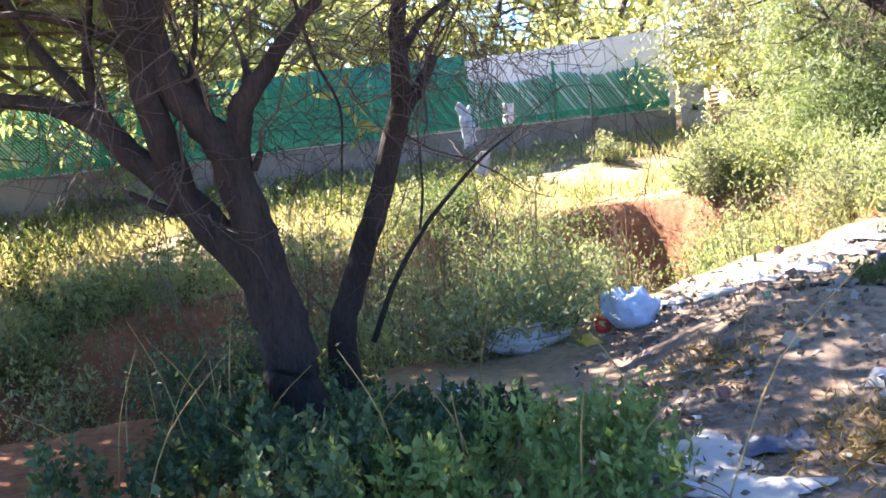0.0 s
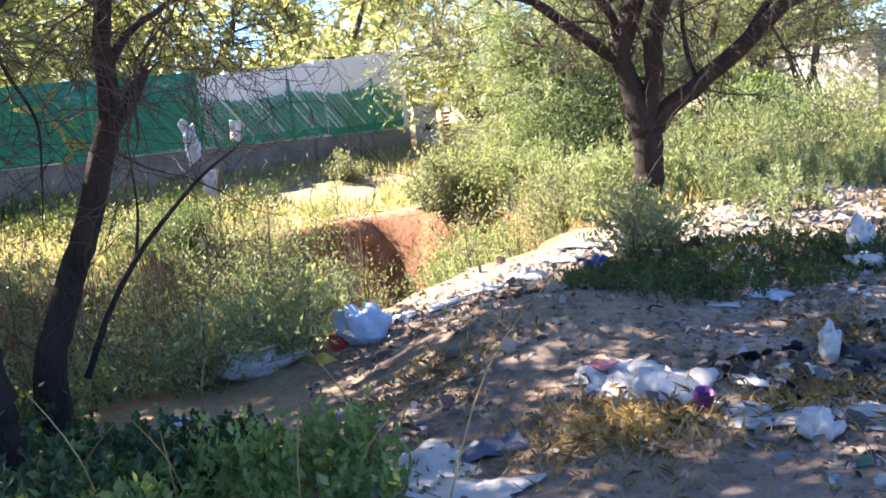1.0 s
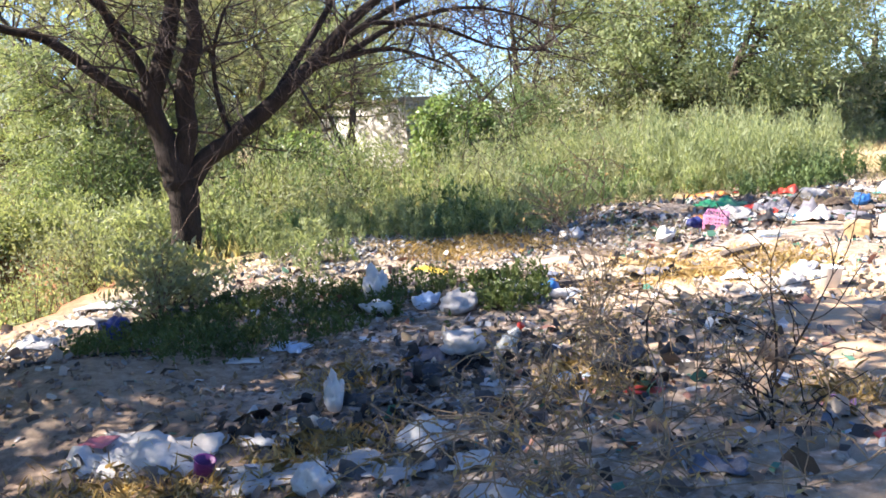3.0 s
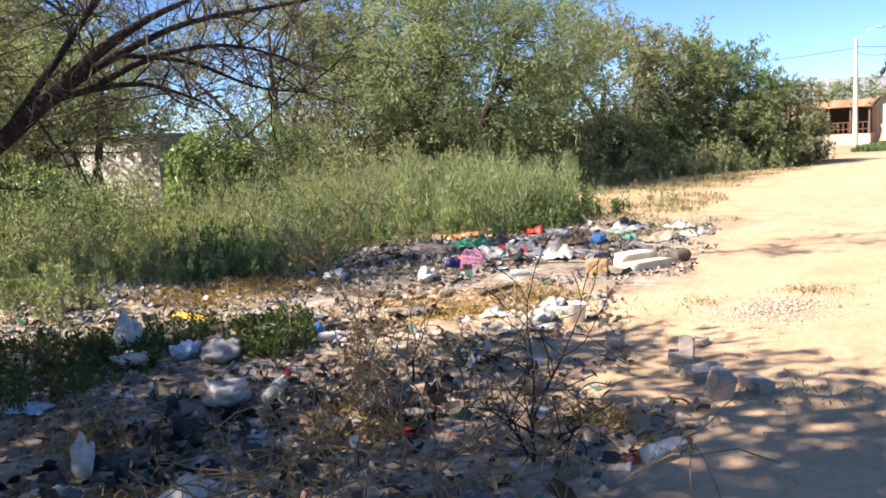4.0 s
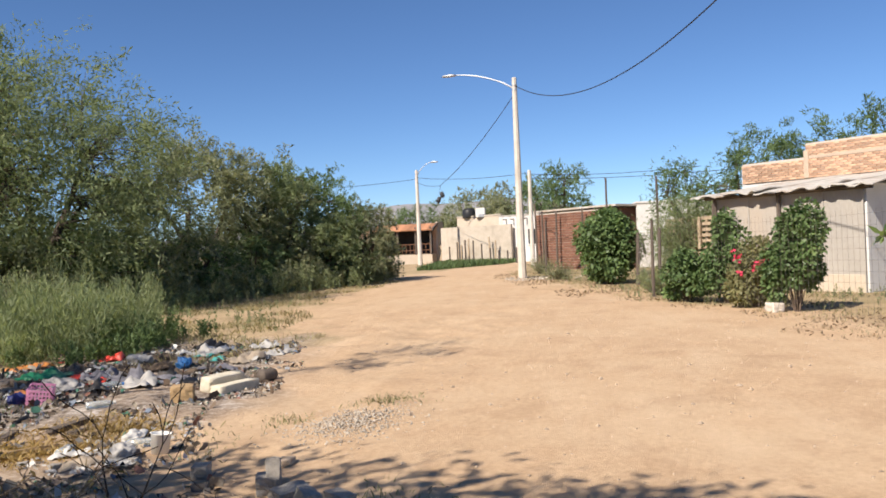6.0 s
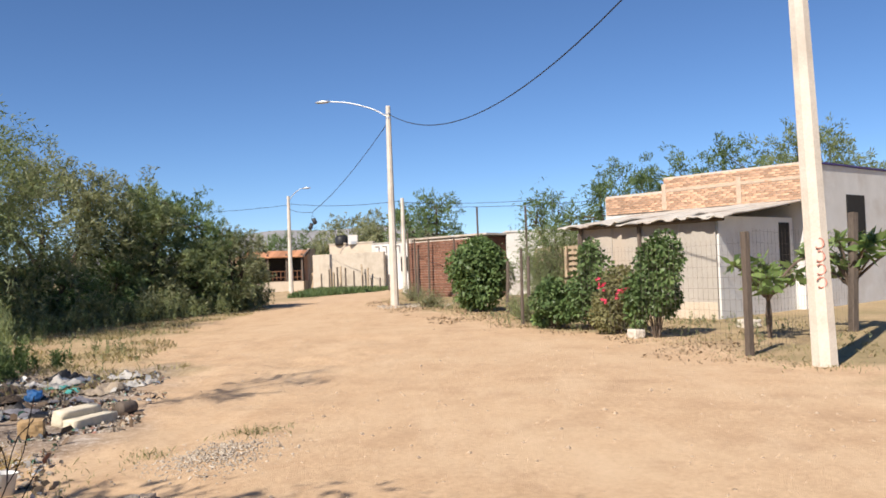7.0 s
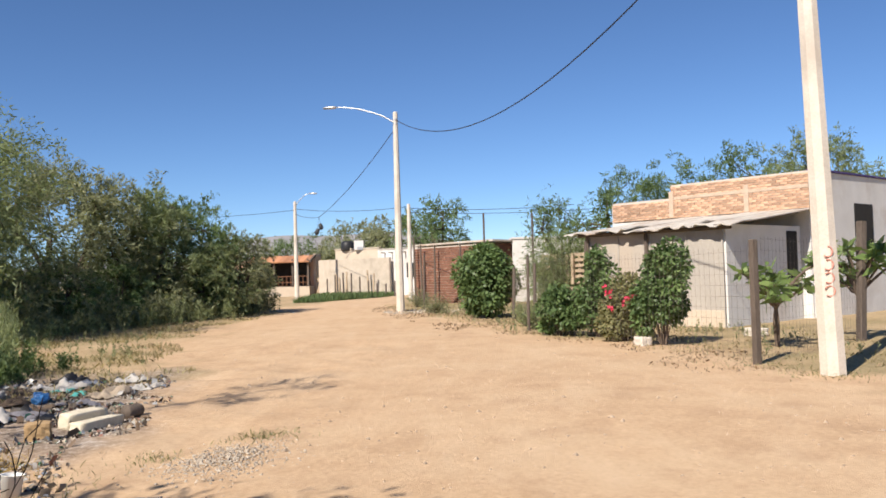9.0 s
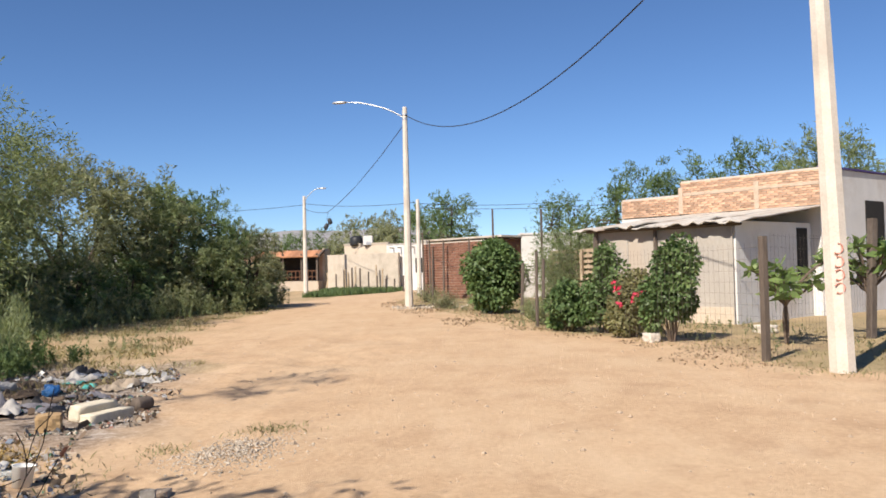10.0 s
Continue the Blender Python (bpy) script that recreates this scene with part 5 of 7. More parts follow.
def wire_fence(a, b, h, step=0.16):
    e = thing("wire_fence", a[0], a[1], 0, "rusty wire mesh fence strung between posts", "fence")
    ang, l = heading(*a, *b)
    e.rotation_euler = (0, 0, radians(ang))
    paths = []
    for z in np.arange(0.15, h, step * 1.2):
        paths.append([(0, 0, z, 0.002), (l / 3, 0, z - 0.04, 0.002), (l * 2 / 3, 0, z - 0.03, 0.002), (l, 0, z, 0.002)])
    for s in np.arange(0, l, step):
        paths.append([(s, 0, 0.05, 0.002), (s + 0.02, 0, h, 0.002)])
    part("mesh", tubes("mesh", paths, 3), M["wire"], e)


wire_fence((14.98, -5.28), (24.6, -2.6), 1.95)
wire_fence((14.98, -5.4), (18.6, -8.75), 2.1)
wire_fence((24.6, -2.45), (30.6, -2.5), 1.7)
wire_fence((36.0, -0.9), (30.6, -2.5), 1.6)
for i, (x, y, rz, tilt) in enumerate([(28.4, -4.75, 48, 4), (29.3, -4.3, 44, -3), (30.3, -4.0, 50, 5)]):
    e = thing("pallet", x, y, 0.0, "grey wooden pallet stood on edge as fencing", "pallet", "pallet fence", rz)
    for row in range(2):
        for j in range(6):
            part("board", box_bm(1.15, 0.022, 0.1, at=(0, 0, 0.1 + row * 1.1 + 0.18 * j)), M["pallet"], e)
        for s in (-0.5, 0, 0.5):
            part("bearer", box_bm(0.1, 0.09, 1.0, at=(s, 0.06, 0.08 + row * 1.1)), M["pallet"], e)
# hills far off
bm = bmesh.new()
rng = np.random.default_rng(2)
prev = None
for i in range(160):
    a = -1.2 + 2.6 * i / 159
    r = 1500
    hgt = 46 + 26 * math.sin(a * 5 + 1) + 16 * math.sin(a * 13) + 6 * math.sin(a * 37)
    row = [bm.verts.new((r * math.cos(a), r * math.sin(a), -5)), bm.verts.new(((r + 60) * math.cos(a), (r + 60) * math.sin(a), max(hgt, 15) * 0.75)), bm.verts.new(((r + 150) * math.cos(a), (r + 150) * math.sin(a), max(hgt, 15)))]
    if prev:
        for j in range(2):
            bm.faces.new((prev[j], row[j], row[j + 1], prev[j + 1]))
    prev = row
tagged(part("backdrop", bm, M["hill"], None, "", True), "hills on the horizon, haze put into their grey", "hills", "", "structure")
wh = thing("white_building", 18.9, 26.0, 0.0, "white plastered building glimpsed through the trees", "building", rz=-66)
part("wall", box_bm(3.6, 3.0, 2.3, 0.03), M["white_wall"], wh)
part("coping", box_bm(3.8, 3.2, 0.12, at=(0, 0, 2.305)), M["concrete"], wh)


# ---- grass, weeds and herbs ----
rng = np.random.default_rng(123)


def outside(x, y):
    return gully(x, y) < 0.1


def belt(x, y):
    """The weed belt behind the tipping ground."""
    edge = np.interp(x, [3, 6, 9, 12, 14, 17, 22, 28, 34, 40], [10.5, 9.2, 8.6, 9.4, 9.3, 9.0, 11.5, 13.0, 11.0, 9.4])
    return (y > edge + 1.1 * vnoise(x, y, 2.2, 31) + 0.5 * vnoise(x, y, 0.7, 32)) & (y < edge + 8) & outside(x, y)


EDGE_X, EDGE_Y = [3, 6, 9, 12, 14, 17, 22, 28, 34, 40], [10.5, 9.2, 8.6, 9.4, 9.3, 9.0, 11.5, 13.0, 11.0, 9.4]
kinds_ = {"weed": [[], []], "green": [[], []], "bright": [[], []], "olive": [[], []]}
for i in range(190):
    x = rng.uniform(4.5, 29)
    back = 5.5 * rng.random() ** 1.4
    y = float(np.interp(x, EDGE_X, EDGE_Y)) + back + 0.8 * float(vnoise(x, 0.0, 2.0, 31)) - 0.3
    if gully(x, y) > 0.1 or (13 < x < 17.4 and y < 9.6):
        continue
    tall_ = (0.3 + 0.75 * min(back / 2.6, 1.0)) * rng.choice([0.35, 0.65, 0.85, 1.15])
    shade_ = rng.random()
    key = "green" if shade_ < (0.42 if x < 12 else 0.16) else ("olive" if shade_ < 0.6 else ("bright" if shade_ < 0.76 else "weed"))
    n_ = int(18 + 24 * rng.random())
    q = np.stack([rng.normal(x, 0.36, n_), rng.normal(y, 0.36, n_)], 1)
    kinds_[key][0].append(np.column_stack([q, height(q[:, 0], q[:, 1])]))
    kinds_[key][1].append(np.full(n_, tall_))
for key, nm, lab, sz, sl in [("weed", "tall_weeds", "tall pale green weeds behind the tipped rubbish", 0.078, 0.24), ("green", "dark_weeds", "dark leafy weeds among the pale ones", 0.062, 0.42), ("bright", "yellow_weeds", "yellow-green weeds in loose clumps", 0.066, 0.3), ("olive", "dusty_weeds", "dusty grey-green weeds behind rubbish", 0.066, 0.3)]:
    q, ht_ = np.concatenate(kinds_[key][0]), np.concatenate(kinds_[key][1])
    stuff(nm, np_mesh(nm, weeds(rng, q, ht_, 36, sz * 1.45, sl * 0.62, 0.5), 4), M[key], lab, "weeds")
q = scatter(rng, 900, 8, 20, 9, 13.5, lambda x, y: belt(x, y) & (vnoise(x, y, 1.1, 38) > 0.05))
q[:, 2] += 0.35
stuff("seeding_weeds", np_mesh("seeding_weeds", weeds(rng, q, 1.05, 34, 0.09, 0.14, 0.35), 4), M["bright"], "tall pale seeding stalks above the weeds", "weeds")
p = scatter(rng, 620, 12.9, 17.6, 7.3, 10.8, lambda x, y: ((x - 15.2) / 2.0) ** 2 + ((y - 9.0) / 1.6) ** 2 < 1 + 0.6 * vnoise(x, y, 0.6, 3))
stuff("feathery_weeds", np_mesh("feathery_weeds", weeds(rng, p, 1.3 * np.clip(1 - 0.35 * ((p[:, 0] - 15.2) / 2.0) ** 2, 0.4, 1), 70, 0.13, 0.13, 0.42), 4), M["weed"], "clump of feathery tall weeds by the road", "weeds")
p = scatter(rng, 420, 12.6, 17.3, 6.9, 8.6, lambda x, y: vnoise(x, y, 0.5, 13) > -0.2)
stuff("low_weeds", np_mesh("low_weeds", weeds(rng, p, 0.5, 36, 0.08, 0.35), 4), M["green"], "dark leafy weeds at the foot of the feathery clump", "weeds")
p = scatter(rng, 700, 5.2, 12.5, 7.6, 10.5, lambda x, y: y > 7.9 + 0.18 * (x - 7) + 0.5 * vnoise(x, y, 0.8, 9))
stuff("leafy_weeds", np_mesh("leafy_weeds", weeds(rng, p, 0.5, 60, 0.062, 0.3), 4), M["weed"], "leafy grey-green weeds over the rubbish edge", "weeds")
for i, (x, y, h, r, leaf, n, sz) in enumerate([(9.6, 13.2, 1.5, 0.9, "bright", 4200, 0.075), (11.2, 11.8, 1.2, 0.8, "weed", 3600, 0.07), (7.6, 12.6, 1.3, 0.9, "olive", 3600, 0.07), (12.6, 12.6, 1.6, 1.0, "weed", 4600, 0.08), (14.6, 12.2, 1.1, 0.8, "bright", 4200, 0.08), (16.4, 12.6, 1.2, 0.9, "weed", 4600, 0.085), (18.6, 11.8, 1.4, 0.9, "olive", 3800, 0.085), (10.2, 10.2, 0.8, 0.6, "olive", 2400, 0.06), (6.9, 10.4, 0.8, 0.6, "weed", 2400, 0.055)]):
    shrub("weed_bush", "feathery grey-green weed bush behind the tipped rubbish", x, y, h, r, 620 + i, leaf, n, sz, 0.28, group="weed bushes", clumps=34, upright=0.7)
for i, (x, y, h, r, n) in enumerate([(12.0, 13.9, 2.1, 0.8, 4200), (13.3, 14.4, 1.9, 0.8, 3800), (8.8, 14.4, 1.5, 0.7, 3200)]):
    leafy_bush("leafy_bush", "bright green broad-leaved bush behind the weeds", x, y, h, r, 640 + i, "frangipani", n, 0.1, 14, "leafy bushes")
# dark weeds along the foot of the thicket
p = scatter(rng, 2600, 24, 44, 8.2, 15, lambda x, y: (y > np.interp(x, [24, 28, 34, 44], [12.5, 12.4, 10.4, 8.3]) + 0.4 * vnoise(x, y, 1.0, 4)) & (y < np.interp(x, [24, 28, 34, 44], [15, 14.2, 12.4, 9.8])))
stuff("thicket_weeds", np_mesh("thicket_weeds", weeds(rng, p, 1.0, 26, 0.18, 0.3), 4), M["olive"], "rank weeds at the foot of the roadside thicket", "weeds")


def far_bank(x, y):
    front = (x - 3.5) * 0.427 - (y - 23.4) * 0.904
    return (front > 0.15) & (gully(x, y) < np.where((x > 0.9) & (x < 3.2), -0.35, 0.15)) & (y - 0.75 * x > 10.5)


p = scatter(rng, 46000, -14, 9, 8, 24, far_bank)
p = p[(vnoise(p[:, 0], p[:, 1], 1.6, 41) > -0.5) & ~((np.abs(p[:, 0] - 3.4) < 1.5) & (np.abs(p[:, 1] - 19.0) < 0.6))]
stuff("bank_grass", np_mesh("bank_grass", blades(rng, p, 0.32, 0.036, 0.5), 5), M["grass"], "sunlit yellow-green grass on the far bank of the wash", "grass")
p = scatter(rng, 5000, -14, 0, 8, 18, far_bank)
p = p[vnoise(p[:, 0], p[:, 1], 1.2, 44) > -0.2]
stuff("bank_herbs", np_mesh("bank_herbs", weeds(rng, p, 0.5, 14, 0.08, 0.35), 4), M["shade_grass"], "low herbs in a shade-dark leaf colour on the far bank", "weeds")


def rim(x, y):
    g = gully(x, y)
    return (g > -0.6) & (g < 1.3) & ~((x > 0.3) & (x < 3.6) & (y < 10) & (g < 0.5)) & ~((x > 1.1) & (x < 2.35) & (y > 12.2))


p = scatter(rng, 10500, -8, 5.5, 5, 18, rim)
p = p[(vnoise(p[:, 0], p[:, 1], 1.0, 51) > -0.35) & ((p[:, 0] > -2.6) | (p[:, 1] > 9.5) | (rng.random(len(p)) < 0.12))]
stuff("wash_weeds", np_mesh("wash_weeds", weeds(rng, p, 0.75, 28, 0.062, 0.26, 0.55), 4), M["bright"], "dense yellow-green weeds filling the wash", "weeds")
# ground round the forked tree
p = scatter(rng, 18000, 3.4, 12, 9.0, 20, lambda x, y: outside(x, y) & (y > 9.6 + 0.5 * vnoise(x, y, 1, 8)))
stuff("meadow_grass", np_mesh("meadow_grass", blades(rng, p, 0.3, 0.022, 0.5), 5), M["grass"], "long pale grass round the forked tree", "grass")

# broad-leaved herbs in the shade near the camera
p = scatter(rng, 1500, -3.6, 0.9, 2.0, 5.8, lambda x, y: (y < 5.4 - 0.75 * np.maximum(x, 0) + 0.4 * vnoise(x, y, 0.7, 61)) & (y > 2.3 + 0.5 * np.maximum(-1.4 - x, 0)) & (x > -2.1 + 0.4 * vnoise(x, y, 0.6, 64)) & (x < -0.1 + 0.4 * vnoise(x, y, 0.5, 62)) & (vnoise(x, y, 0.45, 63) > -0.45))
stuff("broadleaf_herbs", np_mesh("broadleaf_herbs", weeds(rng, p, np.where(p[:, 0] > -0.3, 0.3, 0.42), 44, 0.05, 0.6), 4), M["herb"], "dark green broad-leaved herbs in tree shade", "herbs")
# sunlight on these herbs is put into a brighter leaf colour
p = scatter(rng, 300, -0.9, 0.75, 2.9, 4.3)
stuff("sunlit_herbs", np_mesh("sunlit_herbs", weeds(rng, p, 0.34, 30, 0.055, 0.45), 4), M["frangipani"], "taller herbs with sunlight put into a brighter green", "herbs")
paths = []
for i in range(24):
    x, y = rng.uniform(-2.6, 1.0), rng.uniform(2.9, 4.8)
    z = float(height(x, y))
    l = rng.uniform(0.5, 1.0)
    d = rng.normal(size=2) * 0.5
    paths.append(curve_path([(x, y, z, 0.0045), (x + d[0] * 0.3 * l, y + d[1] * 0.3 * l, z + 0.6 * l, 0.004), (x + d[0] * 0.8 * l, y + d[1] * 0.8 * l, z + 1.0 * l, 0.002)], 4))
stuff("herb_stalks", tubes("herb_stalks", paths, 4), M["dry_grass"], "thin bent pale stalks above the herbs", "stalks")
# dark low plants in shade among the rubbish
p = scatter(rng, 2600, 2.4, 6.2, 4.9, 7.9, lambda x, y: (((x - 4.0) / 1.75) ** 2 + ((y - 6.25) / 1.0) ** 2) < 1 + 0.5 * vnoise(x, y, 0.6, 71))
stuff("low_herbs", np_mesh("low_herbs", weeds(rng, p, 0.16, 18, 0.035, 0.4), 4), M["shade_grass"], "low dark herbs spreading over the rubbish in shade", "herbs")
p = scatter(rng, 700, 4.6, 6.3, 4.6, 5.9, lambda x, y: vnoise(x, y, 0.5, 73) > 0.0)
stuff("trailing_herbs", np_mesh("trailing_herbs", weeds(rng, p, 0.2, 18, 0.045, 0.45), 4), M["shade_grass"], "trailing low herbs over grey ash", "herbs")
# leaf litter and twigs on the earth mound
p = scatter(rng, 2600, 0.7, 4.2, 2.6, 6.8, lambda x, y: (vnoise(x, y, 0.6, 75) > -0.1) & (gully(x, y) < -0.2))
stuff("mound_litter", np_mesh("mound_litter", leaves(rng, p + np.array([0, 0, 0.008]), 0.06, 0.022, (0, 0, 0), 1.0), 4), M["dry_twig"], "brown leaf litter and chips on the trodden mound", "leaves")
# dry grass patches
dry = []
for x, y, r, n in [(1.9, 3.6, 0.55, 1600), (2.9, 3.4, 0.35, 700), (7.7, 4.6, 0.75, 1900), (8.6, 4.2, 0.5, 900), (6.9, 7.5, 0.7, 1500), (8.0, 7.6, 0.7, 1300), (3.6, 4.4, 0.3, 300), (1.2, 5.2, 0.4, 400), (4.6, 3.1, 0.4, 500), (5.2, 1.9, 0.35, 350)]:
    q = np.stack([rng.normal(x, r * 0.55, n), rng.normal(y, r * 0.55, n)], 1)
    dry.append(np.column_stack([q, height(q[:, 0], q[:, 1])]))
stuff("dry_grass", np_mesh("dry_grass", blades(rng, np.concatenate(dry), 0.13, 0.01, 1.8), 5), M["dry_grass"], "matted straw-coloured dry grass among rubbish", "grass")
# roadside tufts and strips
tuft = []
for x, y, r, n, in [(9.0, 2.6, 0.14, 110), (8.3, 3.1, 0.25, 50), (7.6, 2.9, 0.2, 50), (6.3, 1.05, 0.2, 120), (9.9, 1.75, 0.2, 200), (13.3, -5.7, 0.35, 300), (15.1, -5.3, 0.4, 260), (6.4, 3.4, 0.2, 130), (9.4, 6.3, 0.3, 420), (10.0, 6.9, 0.35, 420)]:
    q = np.stack([rng.normal(x, r, n), rng.normal(y, r, n)], 1)
    tuft.append(np.column_stack([q, height(q[:, 0], q[:, 1])]))
stuff("grass_tufts", np_mesh("grass_tufts", blades(rng, np.concatenate(tuft), 0.075, 0.009, 1.0), 5), M["verge_green"], "small dusty grass tufts on bare sand", "grass")
p = scatter(rng, 26000, 12.5, 40, 4, 13, lambda x, y: (y > road_left(x) + 0.2 + 0.8 * vnoise(x, y, 1.3, 81)) & (vnoise(x, y, 0.9, 82) > 0.0))
stuff("verge_grass", np_mesh("verge_grass", blades(rng, p, 0.16, 0.02, 0.8), 5), M["verge"], "dry trampled grass along the road verge", "grass")
p = scatter(rng, 26000, 14, 50, -9, 4, lambda x, y: (y < road_right(x) - 0.2 + 0.5 * vnoise(x, y, 1.2, 83)) & (vnoise(x, y, 0.8, 84) > -0.1))
stuff("yard_grass", np_mesh("yard_grass", blades(rng, p, 0.1, 0.018, 0.9), 5), M["verge"], "dry grass and weeds along the yard fence", "grass")
p = scatter(rng, 16000, 57, 74, 3, 12.5, lambda x, y: (y > np.interp(x, [57, 66, 74], [8.6, 4.6, 3.6])) & (y < np.interp(x, [57, 74], [10, 10.4])))
stuff("green_verge", np_mesh("green_verge", blades(rng, p, 0.45, 0.06, 0.5), 5), M["green"], "lush green grass before the far houses", "grass")
p = scatter(rng, 24000, 14, 46, -9, 3.5, lambda x, y: (np.abs(y - road_right(x) + 0.5) < 1.5 + 0.5 * vnoise(x, y, 0.9, 86)) & (vnoise(x, y, 1.0, 87) > 0.1))
stuff("leaf_litter", np_mesh("leaf_litter", leaves(rng, p + np.array([0, 0, 0.01]), 0.07, 0.04, (0, 0, 0), 1.0), 4), M["dry_twig"], "brown leaf litter drifted along the road edge", "leaves")
p = scatter(rng, 2600, 15, 40, -8, 2, lambda x, y: (y < road_right(x) - 0.4) & (vnoise(x, y, 0.9, 88) > 0.25))
stuff("yard_weeds", np_mesh("yard_weeds", weeds(rng, p, 0.22, 16, 0.06, 0.35), 4), M["olive"], "low grey-green weeds along the yard fence", "weeds")
p = scatter(rng, 900, 15, 40, 5, 12.5, lambda x, y: (y > road_left(x) + 0.5) & (vnoise(x, y, 1.1, 85) > 0.22))
stuff("verge_weeds", np_mesh("verge_weeds", weeds(rng, p, 0.34, 24, 0.07, 0.3), 4), M["olive"], "small grey-green weeds on the road verge", "weeds")
p = scatter(rng, 620, 23, 42, 8.5, 13.5, lambda x, y: np.abs(y - np.interp(x, [23, 28, 34, 42], [12.0, 12.0, 10.0, 8.4])) < 0.5)
stuff("pale_weeds", np_mesh("pale_weeds", weeds(rng, p, 1.1, 40, 0.12, 0.25), 4), M["weed"], "pale sunlit weeds before the thicket", "weeds")
# garden bushes by the house
for i, (x, y, h, r, n, leaf, sz, lb, label) in enumerate([
        (31.9, -1.65, 2.75, 1.1, 9000, "garden", 0.14, 26, "round dark green garden bush at the road edge"), (22.3, -3.05, 1.3, 0.62, 3600, "garden", 0.1, 12, "low leafy green garden bush"),
        (21.6, -3.85, 2.15, 0.55, 4800, "garden", 0.1, 15, "tall leafy bush over the yard fence"), (20.35, -4.25, 1.55, 0.66, 4200, "dusty_garden", 0.085, 14, "flowering bush with pink blossoms"),
        (18.9, -4.75, 2.2, 0.62, 7000, "garden", 0.095, 20, "tall dense green bush at the fence corner")]):
    leafy_bush("garden_bush", label, x, y, h, r, 900 + i, leaf, n, sz, lb)
for i, (x, y, h, r, n, leaf, label) in enumerate([
        (29.6, -4.1, 3.3, 1.1, 26000, "mesquite", "feathery creeper heaped over the pallet fence"), (28.3, -3.4, 1.2, 0.6, 3000, "weed", "spiky pale weeds by the fence"), (25.2, -2.7, 0.8, 0.5, 2200, "weed", "dusty weeds at the yard edge"), (34.6, -1.2, 1.0, 0.7, 3000, "olive", "dusty shrub beside the road"),
        (23.4, -3.0, 0.7, 0.5, 1800, "olive", "dusty weeds at the yard edge"), (26.6, -2.6, 0.9, 0.5, 2000, "weed", "spiky pale weeds by the fence"), (36.6, 0.3, 0.8, 0.7, 2200, "olive", "dusty shrub beside the road"), (44.0, 1.2, 1.0, 0.8, 2600, "olive", "dusty shrub beside the road")]):
    shrub("garden_shrub", label, x, y, h, r, 930 + i, leaf, n, 0.075, 0.3, clumps=46, category="bush", upright=0.1)
blos = []
for i in range(9):
    a_, z_ = rng.uniform(2.2, 4.4), rng.uniform(0.75, 1.35)
    c_ = np.array([20.35 + 0.62 * math.cos(a_), -4.25 + 0.62 * math.sin(a_), z_])
    blos.append(c_ + rng.normal(size=(10, 3)) * 0.035)
stuff("blossoms", np_mesh("blossoms", leaves(rng, np.concatenate(blos), 0.09, 0.06), 4), M["flower"], "bright pink blossoms on the garden bush", "flowers")
# frangipani with rosettes of long leaves
for i, (x, y, h) in enumerate([(17.9, -6.75, 1.75), (18.9, -8.9, 2.0)]):
    r2 = np.random.default_rng(950 + i)
    e = thing("frangipani", x, y, float(height(x, y)) - 0.03, "small frangipani tree with rosettes of long glossy leaves", "tree", "frangipani trees")
    limbs_, pos, bias = [], [], []
    for k in range(15):
        a = r2.random() * 6.283
        o = 0.2 + 0.65 * r2.random()
        tip = np.array([math.cos(a) * o, math.sin(a) * o, h * (0.55 + 0.42 * r2.random())])
        limbs_.append(curve_path([(0, 0, 0, 0.045), (0.02, 0.0, h * 0.45, 0.04), (*(tip * np.array([0.55, 0.55, 0.85])), 0.028), (*tip, 0.018)], 3))
        for _ in range(17):
            b = r2.random() * 6.283
            pos.append(tip + r2.normal(size=3) * 0.03)
            bias.append((math.cos(b) * 3, math.sin(b) * 3, r2.uniform(-1.6, 1.8)))
    part("trunk", tubes("trunk", limbs_, 6), M["twig"], e)
    part("crown", np_mesh("crown", leaves(r2, np.array(pos), 0.31, 0.11, np.array(bias), 0.9), 4), M["frangipani"], e)

# dry brush and burnt twigs on the tipping ground
for i, (x, y, h, r, label) in enumerate([(4.75, 3.3, 0.5, 0.55, "dry brown brushwood heaped on burnt rubbish"), (4.3, 2.6, 0.45, 0.5, "dry brown brushwood heaped on burnt rubbish"), (3.35, 2.25, 0.62, 0.5, "tangled dry grey-brown bush on the rubbish"), (3.0, 1.8, 0.5, 0.45, "tangled dry grey-brown bush on the rubbish"), (5.5, 3.9, 0.35, 0.4, "small dry bush in ash")]):
    r2 = np.random.default_rng(700 + i)
    e = thing("dry_bush", x, y, float(height(x, y)) - 0.03, label, "bush", "dry bushes")
    out, tips = [], []
    for _ in range((3, 6, 4, 4, 3)[i]):
        d_ = unit(np.array([[r2.normal() * 0.9, r2.normal() * 0.9, 0.75]]))[0]
        twigs(r2, (r2.normal() * 0.12, r2.normal() * 0.12, 0), d_, (h + r) * r2.uniform(0.5, 0.9), 0.006, 2, out, tips, 0.05)
    part("branchwork", tubes("branchwork", out, 4), M["dry_twig"], e)
    tip = np.repeat(np.array(tips), 3, 0) + r2.normal(size=(len(tips) * 3, 3)) * 0.02
    part("dead_foliage", np_mesh("dead_foliage", leaves(r2, tip, 0.035, 0.012), 4), M["dry_grass"], e, "shrivelled brown leaves")
